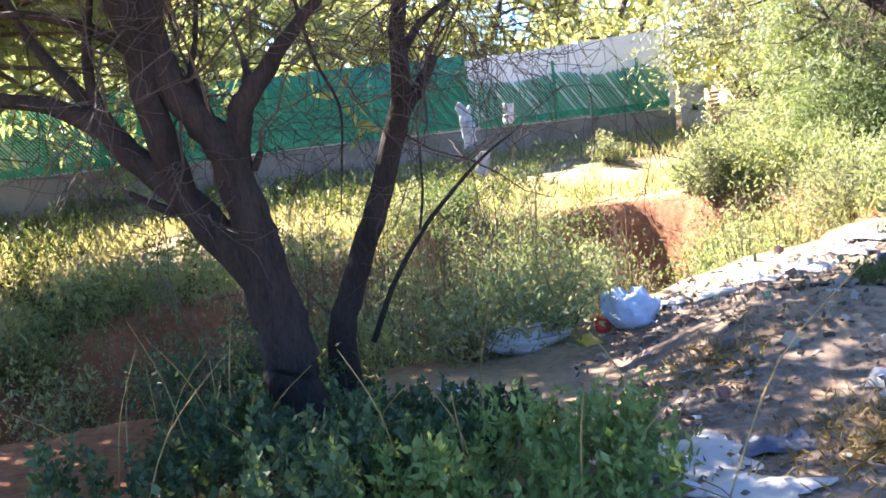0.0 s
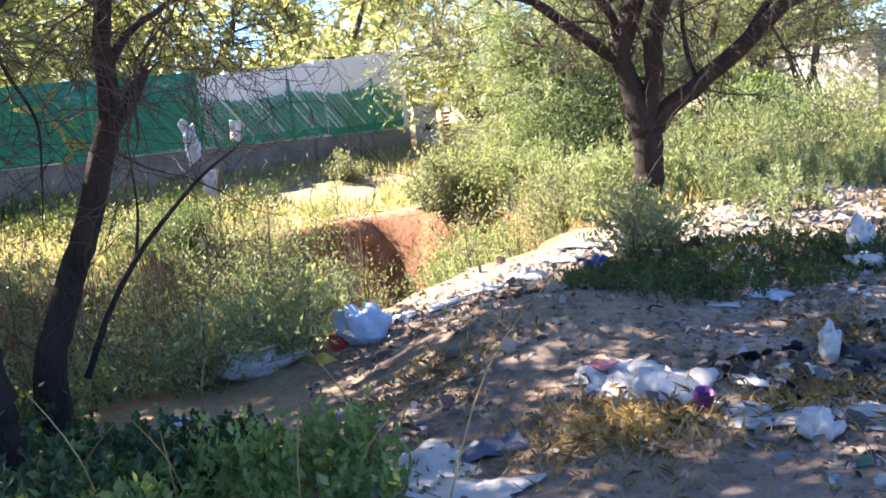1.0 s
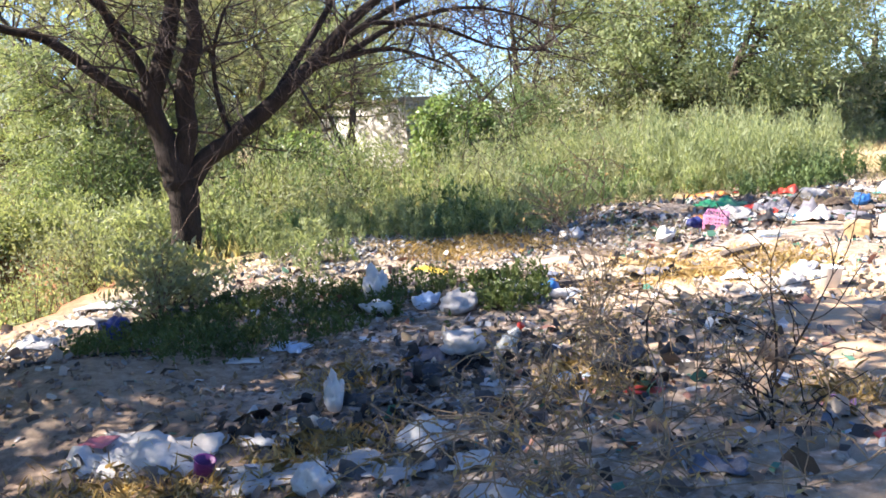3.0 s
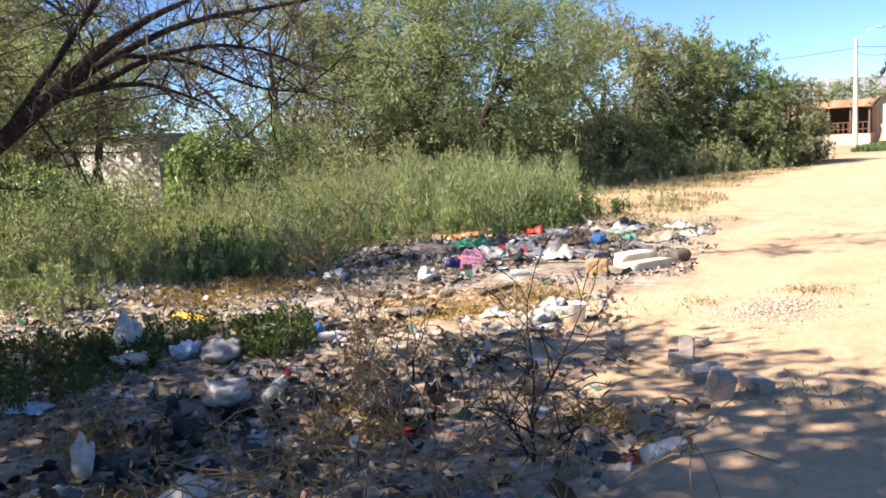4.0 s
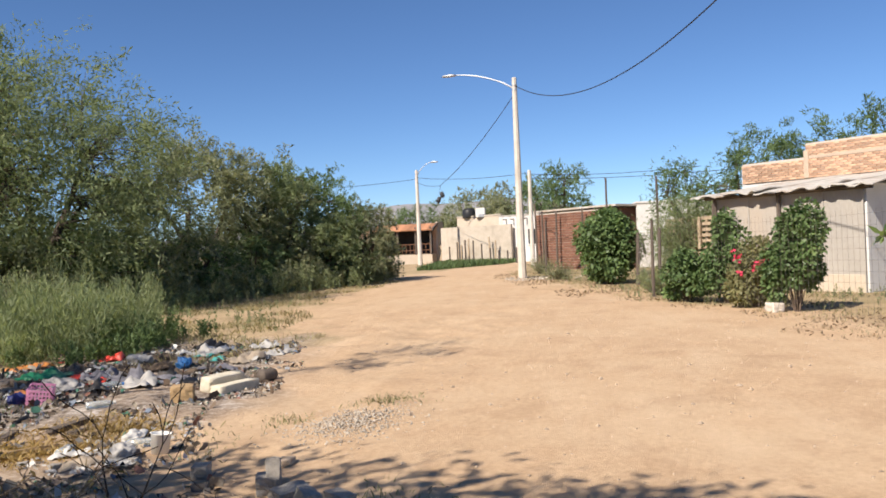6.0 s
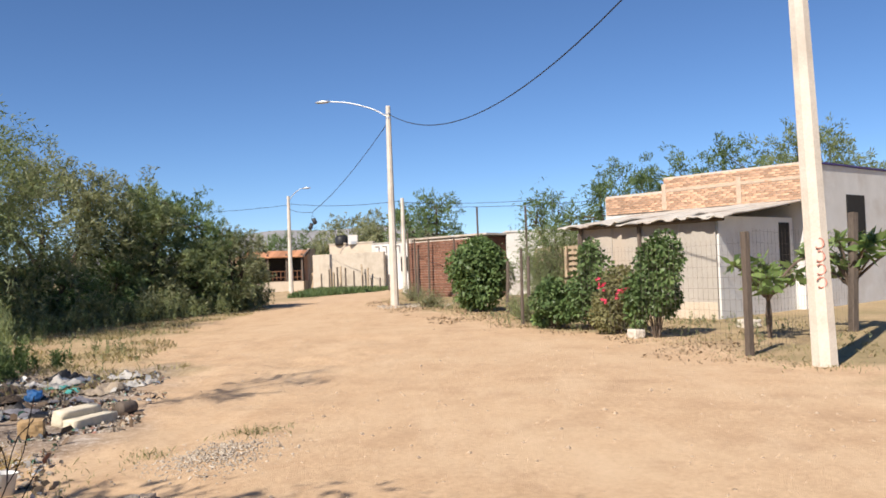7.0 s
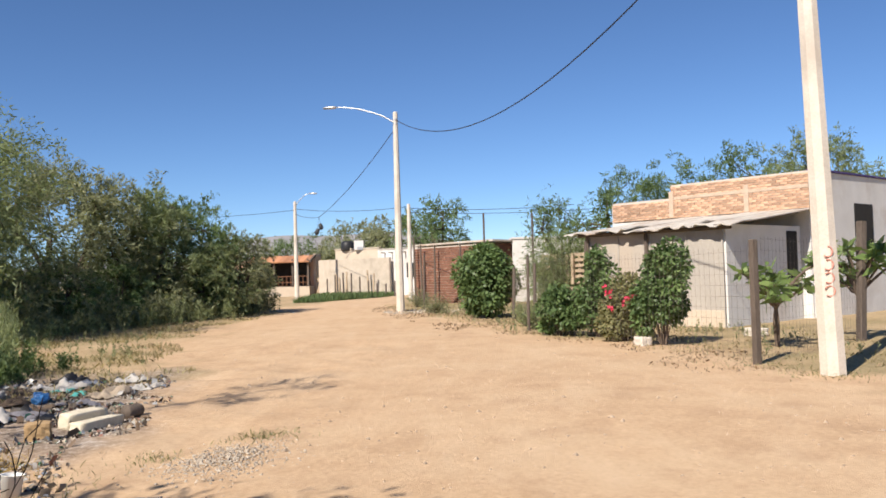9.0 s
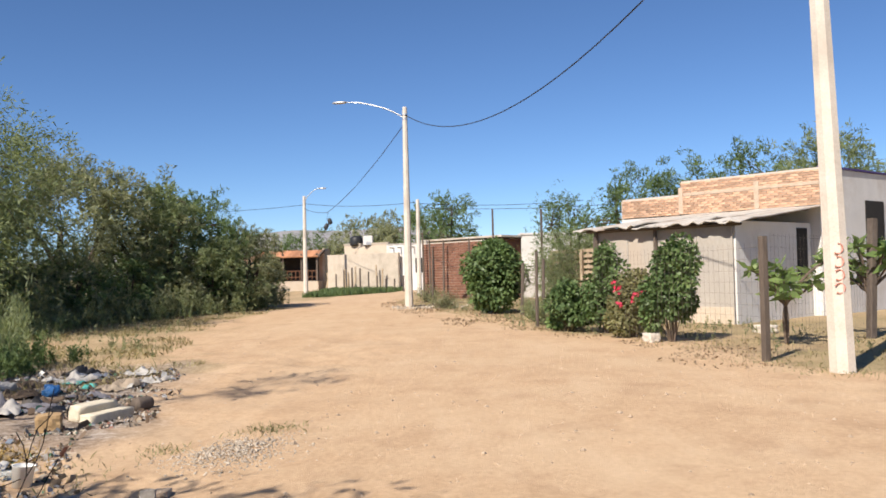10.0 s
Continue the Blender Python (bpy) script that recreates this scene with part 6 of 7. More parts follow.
for i, (x, y, h) in enumerate([(5.15, 2.3, 0.75), (4.9, 2.0, 0.5), (5.35, 3.35, 0.55), (4.6, 1.95, 0.4)]):
    r2 = np.random.default_rng(760 + i)
    e = thing("burnt_branch", x, y, float(height(x, y)) - 0.04, "thin charred branch sticking up from the ash", "branch", "charred branches")
    out, tips = [], []
    for _ in range(2):
        twigs(r2, (0, 0, 0), unit(np.array([[r2.normal() * 0.5, r2.normal() * 0.5, 1.0]]))[0], h, 0.011, 1, out, tips)
    for path in out:
        part("twig", tubes("twig", [path], 5), M["bark"], e)


# ---- rubbish ----
def plastic(name, c, rough=0.4, dirt=(0.3, 0.25, 0.2)):
    return mat(name, tuple(v * 0.8 for v in c), c, 5, 45, rough, 0.25, stain=tuple(0.5 * a + 0.5 * d for a, d in zip(c, dirt)))


M["white_film"] = plastic("white_film", (0.56, 0.54, 0.51), 0.45)
M["tub_white"] = mat("tub_plastic", (0.72, 0.7, 0.66), (0.82, 0.8, 0.76), 5, 45, 0.4, 0.1)
M["grey_film"] = plastic("grey_film", (0.42, 0.4, 0.375), 0.5)
M["blue_film"] = plastic("blue_film", (0.04, 0.16, 0.4))
M["navy"] = plastic("navy_plastic", (0.03, 0.04, 0.16))
M["pale_blue"] = plastic("pale_blue_film", (0.5, 0.6, 0.72))
M["red_plastic"] = plastic("red_plastic", (0.6, 0.06, 0.04))
M["print_red"] = plastic("print_red", (0.5, 0.14, 0.17), 0.5)
M["pink"] = plastic("pink_plastic", (0.75, 0.33, 0.5))
M["purple"] = plastic("purple_plastic", (0.12, 0.03, 0.14))
M["green_film"] = plastic("green_film", (0.03, 0.25, 0.12))
M["teal"] = plastic("teal_plastic", (0.1, 0.4, 0.36))
M["orange_p"] = plastic("orange_plastic", (0.65, 0.25, 0.07))
M["yellow"] = plastic("yellow_plastic", (0.7, 0.5, 0.06))
M["black_film"] = plastic("black_film", (0.025, 0.025, 0.027), 0.35)
M["foam"] = mat("cream_foam", (0.55, 0.48, 0.36), (0.72, 0.65, 0.52), 6, 70, 0.95, 0.6, stain=(0.4, 0.33, 0.22))
M["card"] = mat("cardboard", (0.3, 0.2, 0.1), (0.45, 0.31, 0.17), 5, 50, 0.9, 0.3)
M["cloth"] = mat("dirty_cloth", (0.1, 0.1, 0.12), (0.22, 0.21, 0.23), 7, 70, 0.95, 0.5)
M["blue_cloth"] = mat("blue_cloth", (0.07, 0.08, 0.11), (0.17, 0.19, 0.24), 7, 70, 0.95, 0.5)
M["brown_cloth"] = mat("brown_cloth", (0.07, 0.05, 0.035), (0.18, 0.13, 0.09), 7, 70, 0.95, 0.5)
M["tan_cloth"] = mat("tan_cloth", (0.28, 0.22, 0.16), (0.42, 0.35, 0.27), 7, 70, 0.95, 0.5)
M["old_concrete"] = mat("old_concrete", (0.24, 0.21, 0.18), (0.42, 0.38, 0.33), 5, 50, 0.95, 0.5)
M["rock"] = mat("field_stone", (0.3, 0.225, 0.16), (0.5, 0.39, 0.29), 6, 50, 0.95, 0.6, vary=0.3)
M["clod"] = mat("earth_clod", (0.13, 0.09, 0.066), (0.32, 0.24, 0.18), 9, 60, 0.95, 0.5, vary=0.35)
M["pebble"] = mat("gravel_stone", (0.3, 0.25, 0.195), (0.56, 0.485, 0.4), 9, 60, 0.95, 0.4, vary=0.35)
M["clear"] = bpy.data.materials.new("clear_bottle")
M["clear"].use_nodes = True
cb = M["clear"].node_tree.nodes["Principled BSDF"]
cb.inputs["Base Color"].default_value, cb.inputs["Roughness"].default_value, cb.inputs["Transmission Weight"].default_value = (0.85, 0.9, 0.9, 1), 0.18, 0.75


def scrap_mat():
    """Shreds of every colour, from piece to piece, with dirt."""
    m = mat("litter_scraps", (0.7, 0.7, 0.7), (1, 1, 1), 30, 120, 0.7, 0.2)
    nt = m.node_tree
    b = nt.nodes["Principled BSDF"]
    g = nt.nodes.new("ShaderNodeNewGeometry")
    r = nt.nodes.new("ShaderNodeValToRGB")
    r.color_ramp.interpolation = "CONSTANT"
    cols = [(0.46, 0.44, 0.41), (0.06, 0.05, 0.042), (0.3, 0.27, 0.23), (0.16, 0.11, 0.075), (0.62, 0.61, 0.59), (0.1, 0.082, 0.066), (0.36, 0.29, 0.21), (0.12, 0.09, 0.065), (0.4, 0.35, 0.29), (0.24, 0.19, 0.14), (0.07, 0.055, 0.045), (0.26, 0.23, 0.2), (0.18, 0.21, 0.26), (0.42, 0.36, 0.28), (0.19, 0.15, 0.11), (0.45, 0.47, 0.5), (0.3, 0.15, 0.11), (0.14, 0.11, 0.085), (0.33, 0.3, 0.26), (0.09, 0.22, 0.15)]
    e = r.color_ramp.elements
    while len(e) < len(cols):
        e.new(0.5)
    for i, c in enumerate(cols):
        e[i].position, e[i].color = i / len(cols), (*c, 1)
    nt.links.new(g.outputs["Random Per Island"], r.inputs[0])
    old = b.inputs["Base Color"].links[0].from_socket
    nt.links.new(mixc(nt, 1.0, r.outputs[0], old, "MULTIPLY"), b.inputs["Base Color"])
    return m


M["scraps"] = scrap_mat()


def drape_bm(w, l, seed, puff=0.06, nx=12, ny=16, ragged=0.34):
    """A crumpled sheet lying on the ground, with folds, ragged edges and a little thickness."""
    bm = bmesh.new()
    bmesh.ops.create_grid(bm, x_segments=nx, y_segments=ny, size=0.5)
    o = Vector((seed * 3.7, seed * 1.3, 0))
    for v in bm.verts:
        a, b = v.co.x, v.co.y
        edge = max(abs(a), abs(b)) * 2
        q = Vector((a * w, b * l, 0))
        f = abs(noise.noise(q * 4.0 + o)) * 1.2 + 0.5 * abs(noise.noise(q * 10 + o)) + 0.3 * noise.noise(q * 23 + o)
        mid = 1 - 0.75 * edge ** 3
        rag = 1 + ragged * noise.noise(q * 5 + o * 2) * edge + ragged * 0.7 * noise.noise(q * 14 + o * 2) * edge
        v.co = (a * w * rag + 0.06 * w * noise.noise(q * 6 + o * 3), b * l * rag + 0.05 * l * noise.noise(q * 6 - o), max(0.004, puff * f * mid + 0.004))
    bmesh.ops.solidify(bm, geom=bm.faces[:], thickness=0.004)
    return bm


def bag_bm(w, l, h, seed):
    """A half-full plastic bag: a lumpy creased body with a gathered neck."""
    bm = bmesh.new()
    bmesh.ops.create_icosphere(bm, subdivisions=4, radius=0.5)
    o = Vector((seed * 2.1, seed * 5.3, seed))
    for v in bm.verts:
        d = v.co.normalized()
        f = 1 + 0.35 * noise.noise(d * 1.6 + o) + 0.22 * (abs(noise.noise(d * 4 + o)) - 0.2) + 0.13 * (abs(noise.noise(d * 9 + o)) - 0.2)
        if d.x > 0.8:
            f += (d.x - 0.8) * 2.2
        v.co = Vector((d.x * w * 0.5 * f, d.y * l * 0.5 * f, max((d.z * 0.5 + 0.42) * h * f, 0.0)))
    return bm


def lie(x, y, dz=0.0):
    return x, y, float(height(x, y)) + dz


def sheet(name, label, x, y, w, l, rz, material, seed, puff=0.06, category="rubbish", group="", dz=0.004):
    e = tagged(part(name, drape_bm(w, l, seed, puff), M[material], None, "", True), label, category, group)
    slope = (float(height(x + 0.2, y)) - float(height(x - 0.2, y))) / 0.4, (float(height(x, y + 0.2)) - float(height(x, y - 0.2))) / 0.4
    e.matrix_basis = pose(*lie(x, y, dz), math.degrees(math.atan(slope[1])), -math.degrees(math.atan(slope[0])), 0) @ pose(0, 0, 0, 0, 0, rz)
    return e


def bag(name, label, x, y, w, l, h, rz, material, seed, group=""):
    e = tagged(part(name, bag_bm(w, l, h, seed), M[material], None, "", True), label, "bag", group)
    e.matrix_basis = pose(*lie(x, y, -0.01), 0, 0, rz)
    return e


# big pieces near the path
e = sheet("printed_sack", "crumpled white plastic sack with red print on dirt", 2.22, 4.12, 0.42, 0.82, 35, "white_film", 11, 0.2)
pm = part("print", drape_bm(0.13, 0.16, 12, 0.06, 8, 8), M["print_red"], e, "faded red printed patch", True)
pm.location = (0.02, 0.27, 0.07)
bm = bmesh.new()
lathe_bm([(0.03, 0), (0.045, 0.0), (0.052, 0.1), (0.055, 0.105), (0.047, 0.1), (0.04, 0.012), (0.01, 0.01)], 16, bm)
e = tagged(part("plastic_cup", bm, M["purple"], None, "", True), "dark purple plastic cup standing in rubbish", "cup")
e.matrix_basis = pose(*lie(2.35, 3.61, 0.01), 14, 8, 0)
SHEETS = [
    (2.62, 3.33, 0.34, 0.62, 60, "grey_film", "dirty translucent plastic sheeting", 0.05), (2.95, 3.05, 0.3, 0.5, 20, "grey_film", "grey plastic sheeting half buried in dirt", 0.06),
    (0.93, 3.75, 0.4, 0.62, 15, "white_film", "torn white plastic sheet beside green herbs", 0.05), (1.05, 3.2, 0.34, 0.5, 50, "white_film", "sunlit white plastic sheet on bare soil", 0.04), (1.28, 3.78, 0.26, 0.36, 80, "blue_cloth", "blue-grey rag on bare soil", 0.08),
    (0.62, 4.6, 0.28, 0.6, -40, "cloth", "grey rag trodden into brown earth", 0.05),
    (3.72, 5.24, 0.22, 0.3, 20, "pale_blue", "pale blue plastic bag on dark herbs", 0.1), (3.34, 5.23, 0.1, 0.26, 60, "white_film", "white paper strip on dark herbs", 0.03), (3.33, 3.12, 0.22, 0.26, 10, "white_film", "crumpled white bag on charred ground", 0.14),
    (3.6, 3.0, 0.14, 0.42, 70, "tan_cloth", "pinkish rag on charred ground", 0.06), (3.3, 2.71, 0.18, 0.2, 40, "white_film", "crumpled white paper on charred ground", 0.1), (4.14, 4.0, 0.3, 0.5, 80, "black_film", "black plastic sheet on burnt rubbish", 0.08),
    (4.3, 4.3, 0.28, 0.4, 30, "cloth", "charred cloth on burnt rubbish", 0.08), (4.15, 3.6, 0.12, 0.2, 15, "white_film", "torn white packet on ash", 0.05), (4.51, 3.18, 0.14, 0.22, 70, "pale_blue", "torn pale packet under dry brush", 0.06), (4.0, 1.84, 0.2, 0.24, 30, "blue_cloth", "navy cloth with white patches", 0.08),
    (3.09, 2.25, 0.36, 0.44, 0, "grey_film", "dirty white sheeting under dry bush", 0.07), (3.46, 3.22, 0.16, 0.2, 0, "white_film", "crumpled white packet on ash", 0.1), (3.05, 3.85, 0.12, 0.26, 30, "foam", "dirty white foam strip", 0.05),
    (2.75, 3.75, 0.12, 0.3, 55, "white_film", "white plastic strip on dirt", 0.04), (12.03, 7.24, 0.5, 0.7, 20, "green_film", "green plastic sheet on the rubbish heap", 0.16), (12.8, 8.0, 0.5, 0.6, 50, "orange_p", "orange cloth on the rubbish heap", 0.16), (13.9, 7.25, 0.3, 0.35, 0, "red_plastic", "red plastic piece on the rubbish heap", 0.2),
    (11.9, 6.7, 0.2, 0.9, 85, "red_plastic", "red strips of plastic on dark rubbish", 0.05), (14.05, 5.55, 0.3, 0.5, 60, "teal", "teal plastic piece on rubbish", 0.1), (11.5, 5.15, 0.4, 0.7, 70, "cloth", "dark cloth on rubbish", 0.12), (12.3, 4.75, 0.4, 0.6, 30, "cloth", "grey cloth on rubbish", 0.12), (13.3, 4.7, 0.4, 0.6, 60, "tan_cloth", "brown rag on rubbish", 0.14),
    (13.9, 4.5, 0.4, 0.5, 0, "grey_film", "grey plastic bag by the road", 0.15), (14.9, 5.0, 0.4, 0.4, 45, "grey_film", "grey plastic bag by the road", 0.14), (7.05, 5.05, 0.3, 0.8, 80, "tan_cloth", "charred board-like cloth on ash", 0.05), (7.35, 4.75, 0.25, 0.6, 70, "cloth", "charred cloth on ash", 0.08), (6.7, 5.6, 0.15, 0.3, 20, "blue_cloth", "blue rag on dry ground", 0.06),
    (7.2, 3.75, 0.22, 0.42, 70, "tan_cloth", "faded orange-tan bag on white ash", 0.07), (7.5, 3.98, 0.2, 0.36, 30, "white_film", "white plastic bag on ash", 0.1), (4.85, 1.5, 0.09, 0.2, 75, "red_plastic", "red bottle label on shaded dirt", 0.03), (5.05, 1.85, 0.12, 0.15, 10, "pink", "pink rag under charred twigs", 0.07), (4.6, 2.75, 0.1, 0.2, 20, "red_plastic", "red packet under dry brush", 0.04),
    (6.2, 6.75, 0.2, 0.35, 20, "yellow", "yellow packet in dry grass", 0.08), (16.9, 12.2, 0.5, 0.7, 30, "tan_cloth", "pinkish cloth on a heap in the weeds", 0.2), (1.17, 7.2, 0.2, 0.34, 70, "white_film", "sunlit white litter on the bank", 0.07), (1.6, 7.15, 0.2, 0.3, 85, "white_film", "sunlit white litter on the bank", 0.06), (2.0, 7.2, 0.22, 0.3, 60, "white_film", "sunlit white litter on the bank", 0.08),
    (2.45, 7.4, 0.25, 0.36, 40, "white_film", "sunlit white litter on the bank", 0.08), (2.9, 7.7, 0.25, 0.4, 50, "white_film", "sunlit white litter on the bank", 0.08), (3.3, 8.1, 0.3, 0.5, 60, "grey_film", "sunlit grey litter on the bank", 0.07), (-0.67, 6.05, 0.14, 0.24, 50, "pale_blue", "pale blue packet among herbs", 0.05), (0.45, 6.9, 0.15, 0.3, 20, "yellow", "faded yellow strip on the bank", 0.03),
]
for i, (x, y, w, l, rz, m, label, puff) in enumerate(SHEETS):
    sheet("plastic_sheet" if "film" in m or m == "pale_blue" else "rag", label, x, y, w, l, rz, m, 20 + i, puff, "rubbish", "sheets and rags")
BAGS = [
    (-0.15, 6.95, 0.62, 0.34, 0.24, 10, "white_film", "full white plastic sack on the bank"), (0.85, 7.0, 0.42, 0.34, 0.36, 160, "pale_blue", "half-full translucent bag on the bank edge"), (0.6, 7.05, 0.16, 0.14, 0.14, 30, "red_plastic", "red and white packet beside a bag"),
    (2.65, 3.05, 0.2, 0.18, 0.14, 60, "white_film", "round white bag in rubbish"), (3.27, 3.9, 0.1, 0.13, 0.22, 0, "white_film", "upright white carton in rubbish"), (5.0, 6.05, 0.22, 0.2, 0.3, 30, "white_film", "white bag caught on herbs"), (4.72, 5.55, 0.26, 0.2, 0.14, 120, "white_film", "crumpled white bag among herbs"),
    (5.09, 5.44, 0.2, 0.18, 0.14, 0, "pale_blue", "blue and white plastic bag"), (5.2, 5.12, 0.42, 0.3, 0.17, 40, "grey_film", "grey ash-dusted plastic bag"), (4.46, 4.16, 0.36, 0.28, 0.17, 40, "grey_film", "grey ash-dusted plastic bag"), (4.78, 3.1, 0.32, 0.26, 0.18, 0, "black_film", "black plastic bag under dry brush"),
    (2.87, 6.57, 0.34, 0.26, 0.2, 60, "navy", "dark bag at the edge of the bank"), (12.79, 5.49, 0.34, 0.24, 0.17, 20, "blue_film", "bright blue plastic bag on the rubbish heap"), (8.75, 7.2, 0.32, 0.28, 0.16, 30, "white_film", "white plastic bag by the weeds"), (9.03, 5.97, 0.22, 0.2, 0.17, 0, "white_film", "white plastic bag on dark rubbish"),
    (9.92, 6.19, 0.2, 0.22, 0.17, 0, "navy", "dark blue container beside a basket"), (5.8, 5.1, 0.6, 0.4, 0.13, 70, "grey_film", "low grey heap of ash-covered plastic"), (7.45, 3.5, 0.22, 0.2, 0.14, 0, "grey_film", "small grey bag on white ash"), (13.2, 6.4, 0.4, 0.35, 0.2, 10, "grey_film", "grey bag on the rubbish heap"), (11.0, 6.3, 0.4, 0.3, 0.16, 80, "grey_film", "grey bag on dark rubbish"), (8.2, 3.8, 0.25, 0.2, 0.12, 0, "white_film", "small white bag in dry grass"),
]
for i, (x, y, w, l, h, rz, m, label) in enumerate(BAGS):
    bag("plastic_bag", label, x, y, w, l, h, rz, m, 3 + i * 1.37, "plastic bags")

r2 = np.random.default_rng(421)
for i in range(22):
    x, y = r2.uniform(10.6, 15.2), r2.uniform(4.5, 7.4)
    m, what = (("cloth", "dark grey rag"), ("brown_cloth", "dirty brown rag"), ("black_film", "black plastic sheet"), ("blue_cloth", "faded blue rag"), ("brown_cloth", "dirty brown rag"), ("grey_film", "grey plastic sheet"))[i % 6]
    sheet("plastic_sheet" if "film" in m else "rag", what + " crumpled on the roadside rubbish heap", x, y, r2.uniform(0.25, 0.5), r2.uniform(0.4, 0.8), r2.uniform(0, 180), m, 140 + i, r2.uniform(0.1, 0.22), "rubbish", "sheets and rags")
for i, (x, y, m) in enumerate([(12.3, 6.6, "pale_blue"), (13.0, 7.0, "white_film"), (11.4, 6.0, "red_plastic"), (13.4, 5.2, "teal"), (12.0, 5.7, "white_film"), (10.7, 6.6, "orange_p"), (14.3, 6.2, "white_film"), (13.7, 7.9, "red_plastic")]):
    sheet("packet", "torn coloured packet on the roadside rubbish heap", x, y, 0.2, 0.3, 37 * i, m, 170 + i, 0.08, "packet", "torn packets")

# bags caught in the slender tree
for i, (x, y, z, w, l, h, m) in enumerate([(-0.6, 9.1, 1.4, 0.12, 0.2, 0.5, "pale_blue"), (-0.15, 9.3, 1.45, 0.08, 0.16, 0.28, "white_film"), (-0.5, 9.3, 0.95, 0.1, 0.2, 0.3, "grey_film")]):
    e = tagged(part("snagged_bag", drape_bm(l * 0.8, h * 0.9, 40 + i, 0.12, ragged=0.5), M[m], None, "", True), "plastic bag snagged on twigs over the wash", "bag", "snagged bags")
    e.matrix_basis = pose(x, y, z + 0.15, 82, 14 * i - 8, 25 * i - 10)
r2 = np.random.default_rng(31)
e = thing("thorn_sapling", -0.4, 9.25, float(height(-0.4, 9.25)) - 0.05, "spindly bare sapling holding snagged bags", "sapling")
out, tips = [], []
for _ in range(4):
    twigs(r2, (0, 0, 0.0), unit(np.array([[r2.normal() * 0.22, r2.normal() * 0.22, 1.0]]))[0], 3.0, 0.02, 2, out, tips)
part("branchwork", tubes("branchwork", out, 5), M["twig"], e)

# pink basket of woven openings
bk = thing("plastic_basket", 10.0, 5.95, float(height(10, 5.95)) + 0.01, "pink openwork plastic basket lying in rubbish", "basket", rz=20)
bk.rotation_euler = (radians(8), radians(-6), radians(25))
part("floor", box_bm(0.32, 0.24, 0.015, at=(0, 0, 0)), M["pink"], bk)
for k in range(4):
    L, ang = (0.34, 0) if k % 2 == 0 else (0.26, 90)
    d = (0.13, 0.17)[k % 2] * (1 if k < 2 else -1)
    at = (0, d, 0) if k % 2 == 0 else (d, 0, 0)
    n = 7
    bars = [((L, 0.01, 0.016 if z < 0.17 else 0.026), (0, 0, z)) for z in (0.0, 0.045, 0.09, 0.135, 0.18)]
    bars += [((0.014, 0.009, 0.2), (-L / 2 + L * (j + 0.5) / n, 0, 0)) for j in range(n)]
    for (bx, by, bz), place in bars:
        ob = part("bar", box_bm(bx, by, bz, 0, at=place), M["pink"], bk)
        ob.matrix_basis = pose(*at, 0, 0, ang)


def lump_bm(lx, ly, lz, seed, rough=0.12, sub=3):
    """A worn rounded block or stone."""
    bm = bmesh.new()
    bmesh.ops.create_cube(bm, size=1)
    bmesh.ops.subdivide_edges(bm, edges=bm.edges[:], cuts=sub + 2, use_grid_fill=True)
    o = Vector((seed * 1.9, seed * 4.1, seed * 0.7))
    for v in bm.verts:
        p = v.co * 2
        s = Vector((math.copysign(abs(p.x) ** 0.999, p.x), p.y, p.z))
        r = (abs(p.x) ** 26 + abs(p.y) ** 26 + abs(p.z) ** 26) ** (1 / 26)
        p = p / max(r, 1e-4) * max(abs(p.x), abs(p.y), abs(p.z))
        f = 1 + rough * noise.noise(p * 1.7 + o) + rough * 0.5 * noise.noise(p * 5 + o)
        v.co = Vector((p.x * lx / 2 * f, p.y * ly / 2 * f, p.z * lz / 2 * f + lz / 2))
    return bm


def lump(name, label, category, x, y, lx, ly, lz, rz, material, seed, rough=0.1, tilt=(0, 0), dz=-0.01, group=""):
    e = tagged(part(name, lump_bm(lx, ly, lz, seed, rough), M[material], None, "", name in ("stone", "foam_block")), label, category, group)
    e.matrix_basis = pose(*lie(x, y, dz), tilt[0], tilt[1], rz)
    return e


lump("foam_block", "long cream foam slab with a worn edge", "foam", 10.9, 3.92, 0.68, 0.19, 0.12, -22, "foam", 1, 0.06)
lump("foam_block", "second cream foam slab leaning on its neighbour", "foam", 11.0, 4.13, 0.62, 0.17, 0.19, -22, "foam", 2, 0.05, (8, 0), 0.0)
bm = bmesh.new()
lathe_bm([(0.075, 0), (0.085, 0.03), (0.08, 0.22), (0.07, 0.25)], 14, bm, Matrix.Rotation(radians(90), 4, "Y"))
e = tagged(part("log", bm, M["old_wood"], None, "", True), "short grey-brown log end beside foam", "log")
e.matrix_basis = pose(11.4, 3.78, float(height(11.4, 3.78)) + 0.08, 0, 0, -25)
lump("cardboard_box", "crushed brown cardboard box by the road", "box", 10.05, 4.2, 0.28, 0.25, 0.2, 20, "card", 3, 0.12)
bm = bmesh.new()
lathe_bm([(0.05, 0), (0.07, 0.0), (0.085, 0.17), (0.095, 0.175), (0.08, 0.165), (0.066, 0.02), (0.01, 0.015)], 18, bm)
e = tagged(part("yogurt_tub", bm, M["tub_white"], None, "", True), "white plastic tub standing on sand", "tub")
e.matrix_basis = pose(*lie(7.68, 3.28, 0), 5, 4, 0)
bm = bmesh.new()
lathe_bm([(0.02, 0), (0.09, 0.005), (0.135, 0.03), (0.14, 0.034), (0.09, 0.012), (0.02, 0.008)], 20, bm)
e = tagged(part("plate", bm, M["white_film"], None, "", True), "white disposable plate on ash", "plate")
e.matrix_basis = pose(*lie(7.23, 3.38, 0.005), 4, 0, 0)
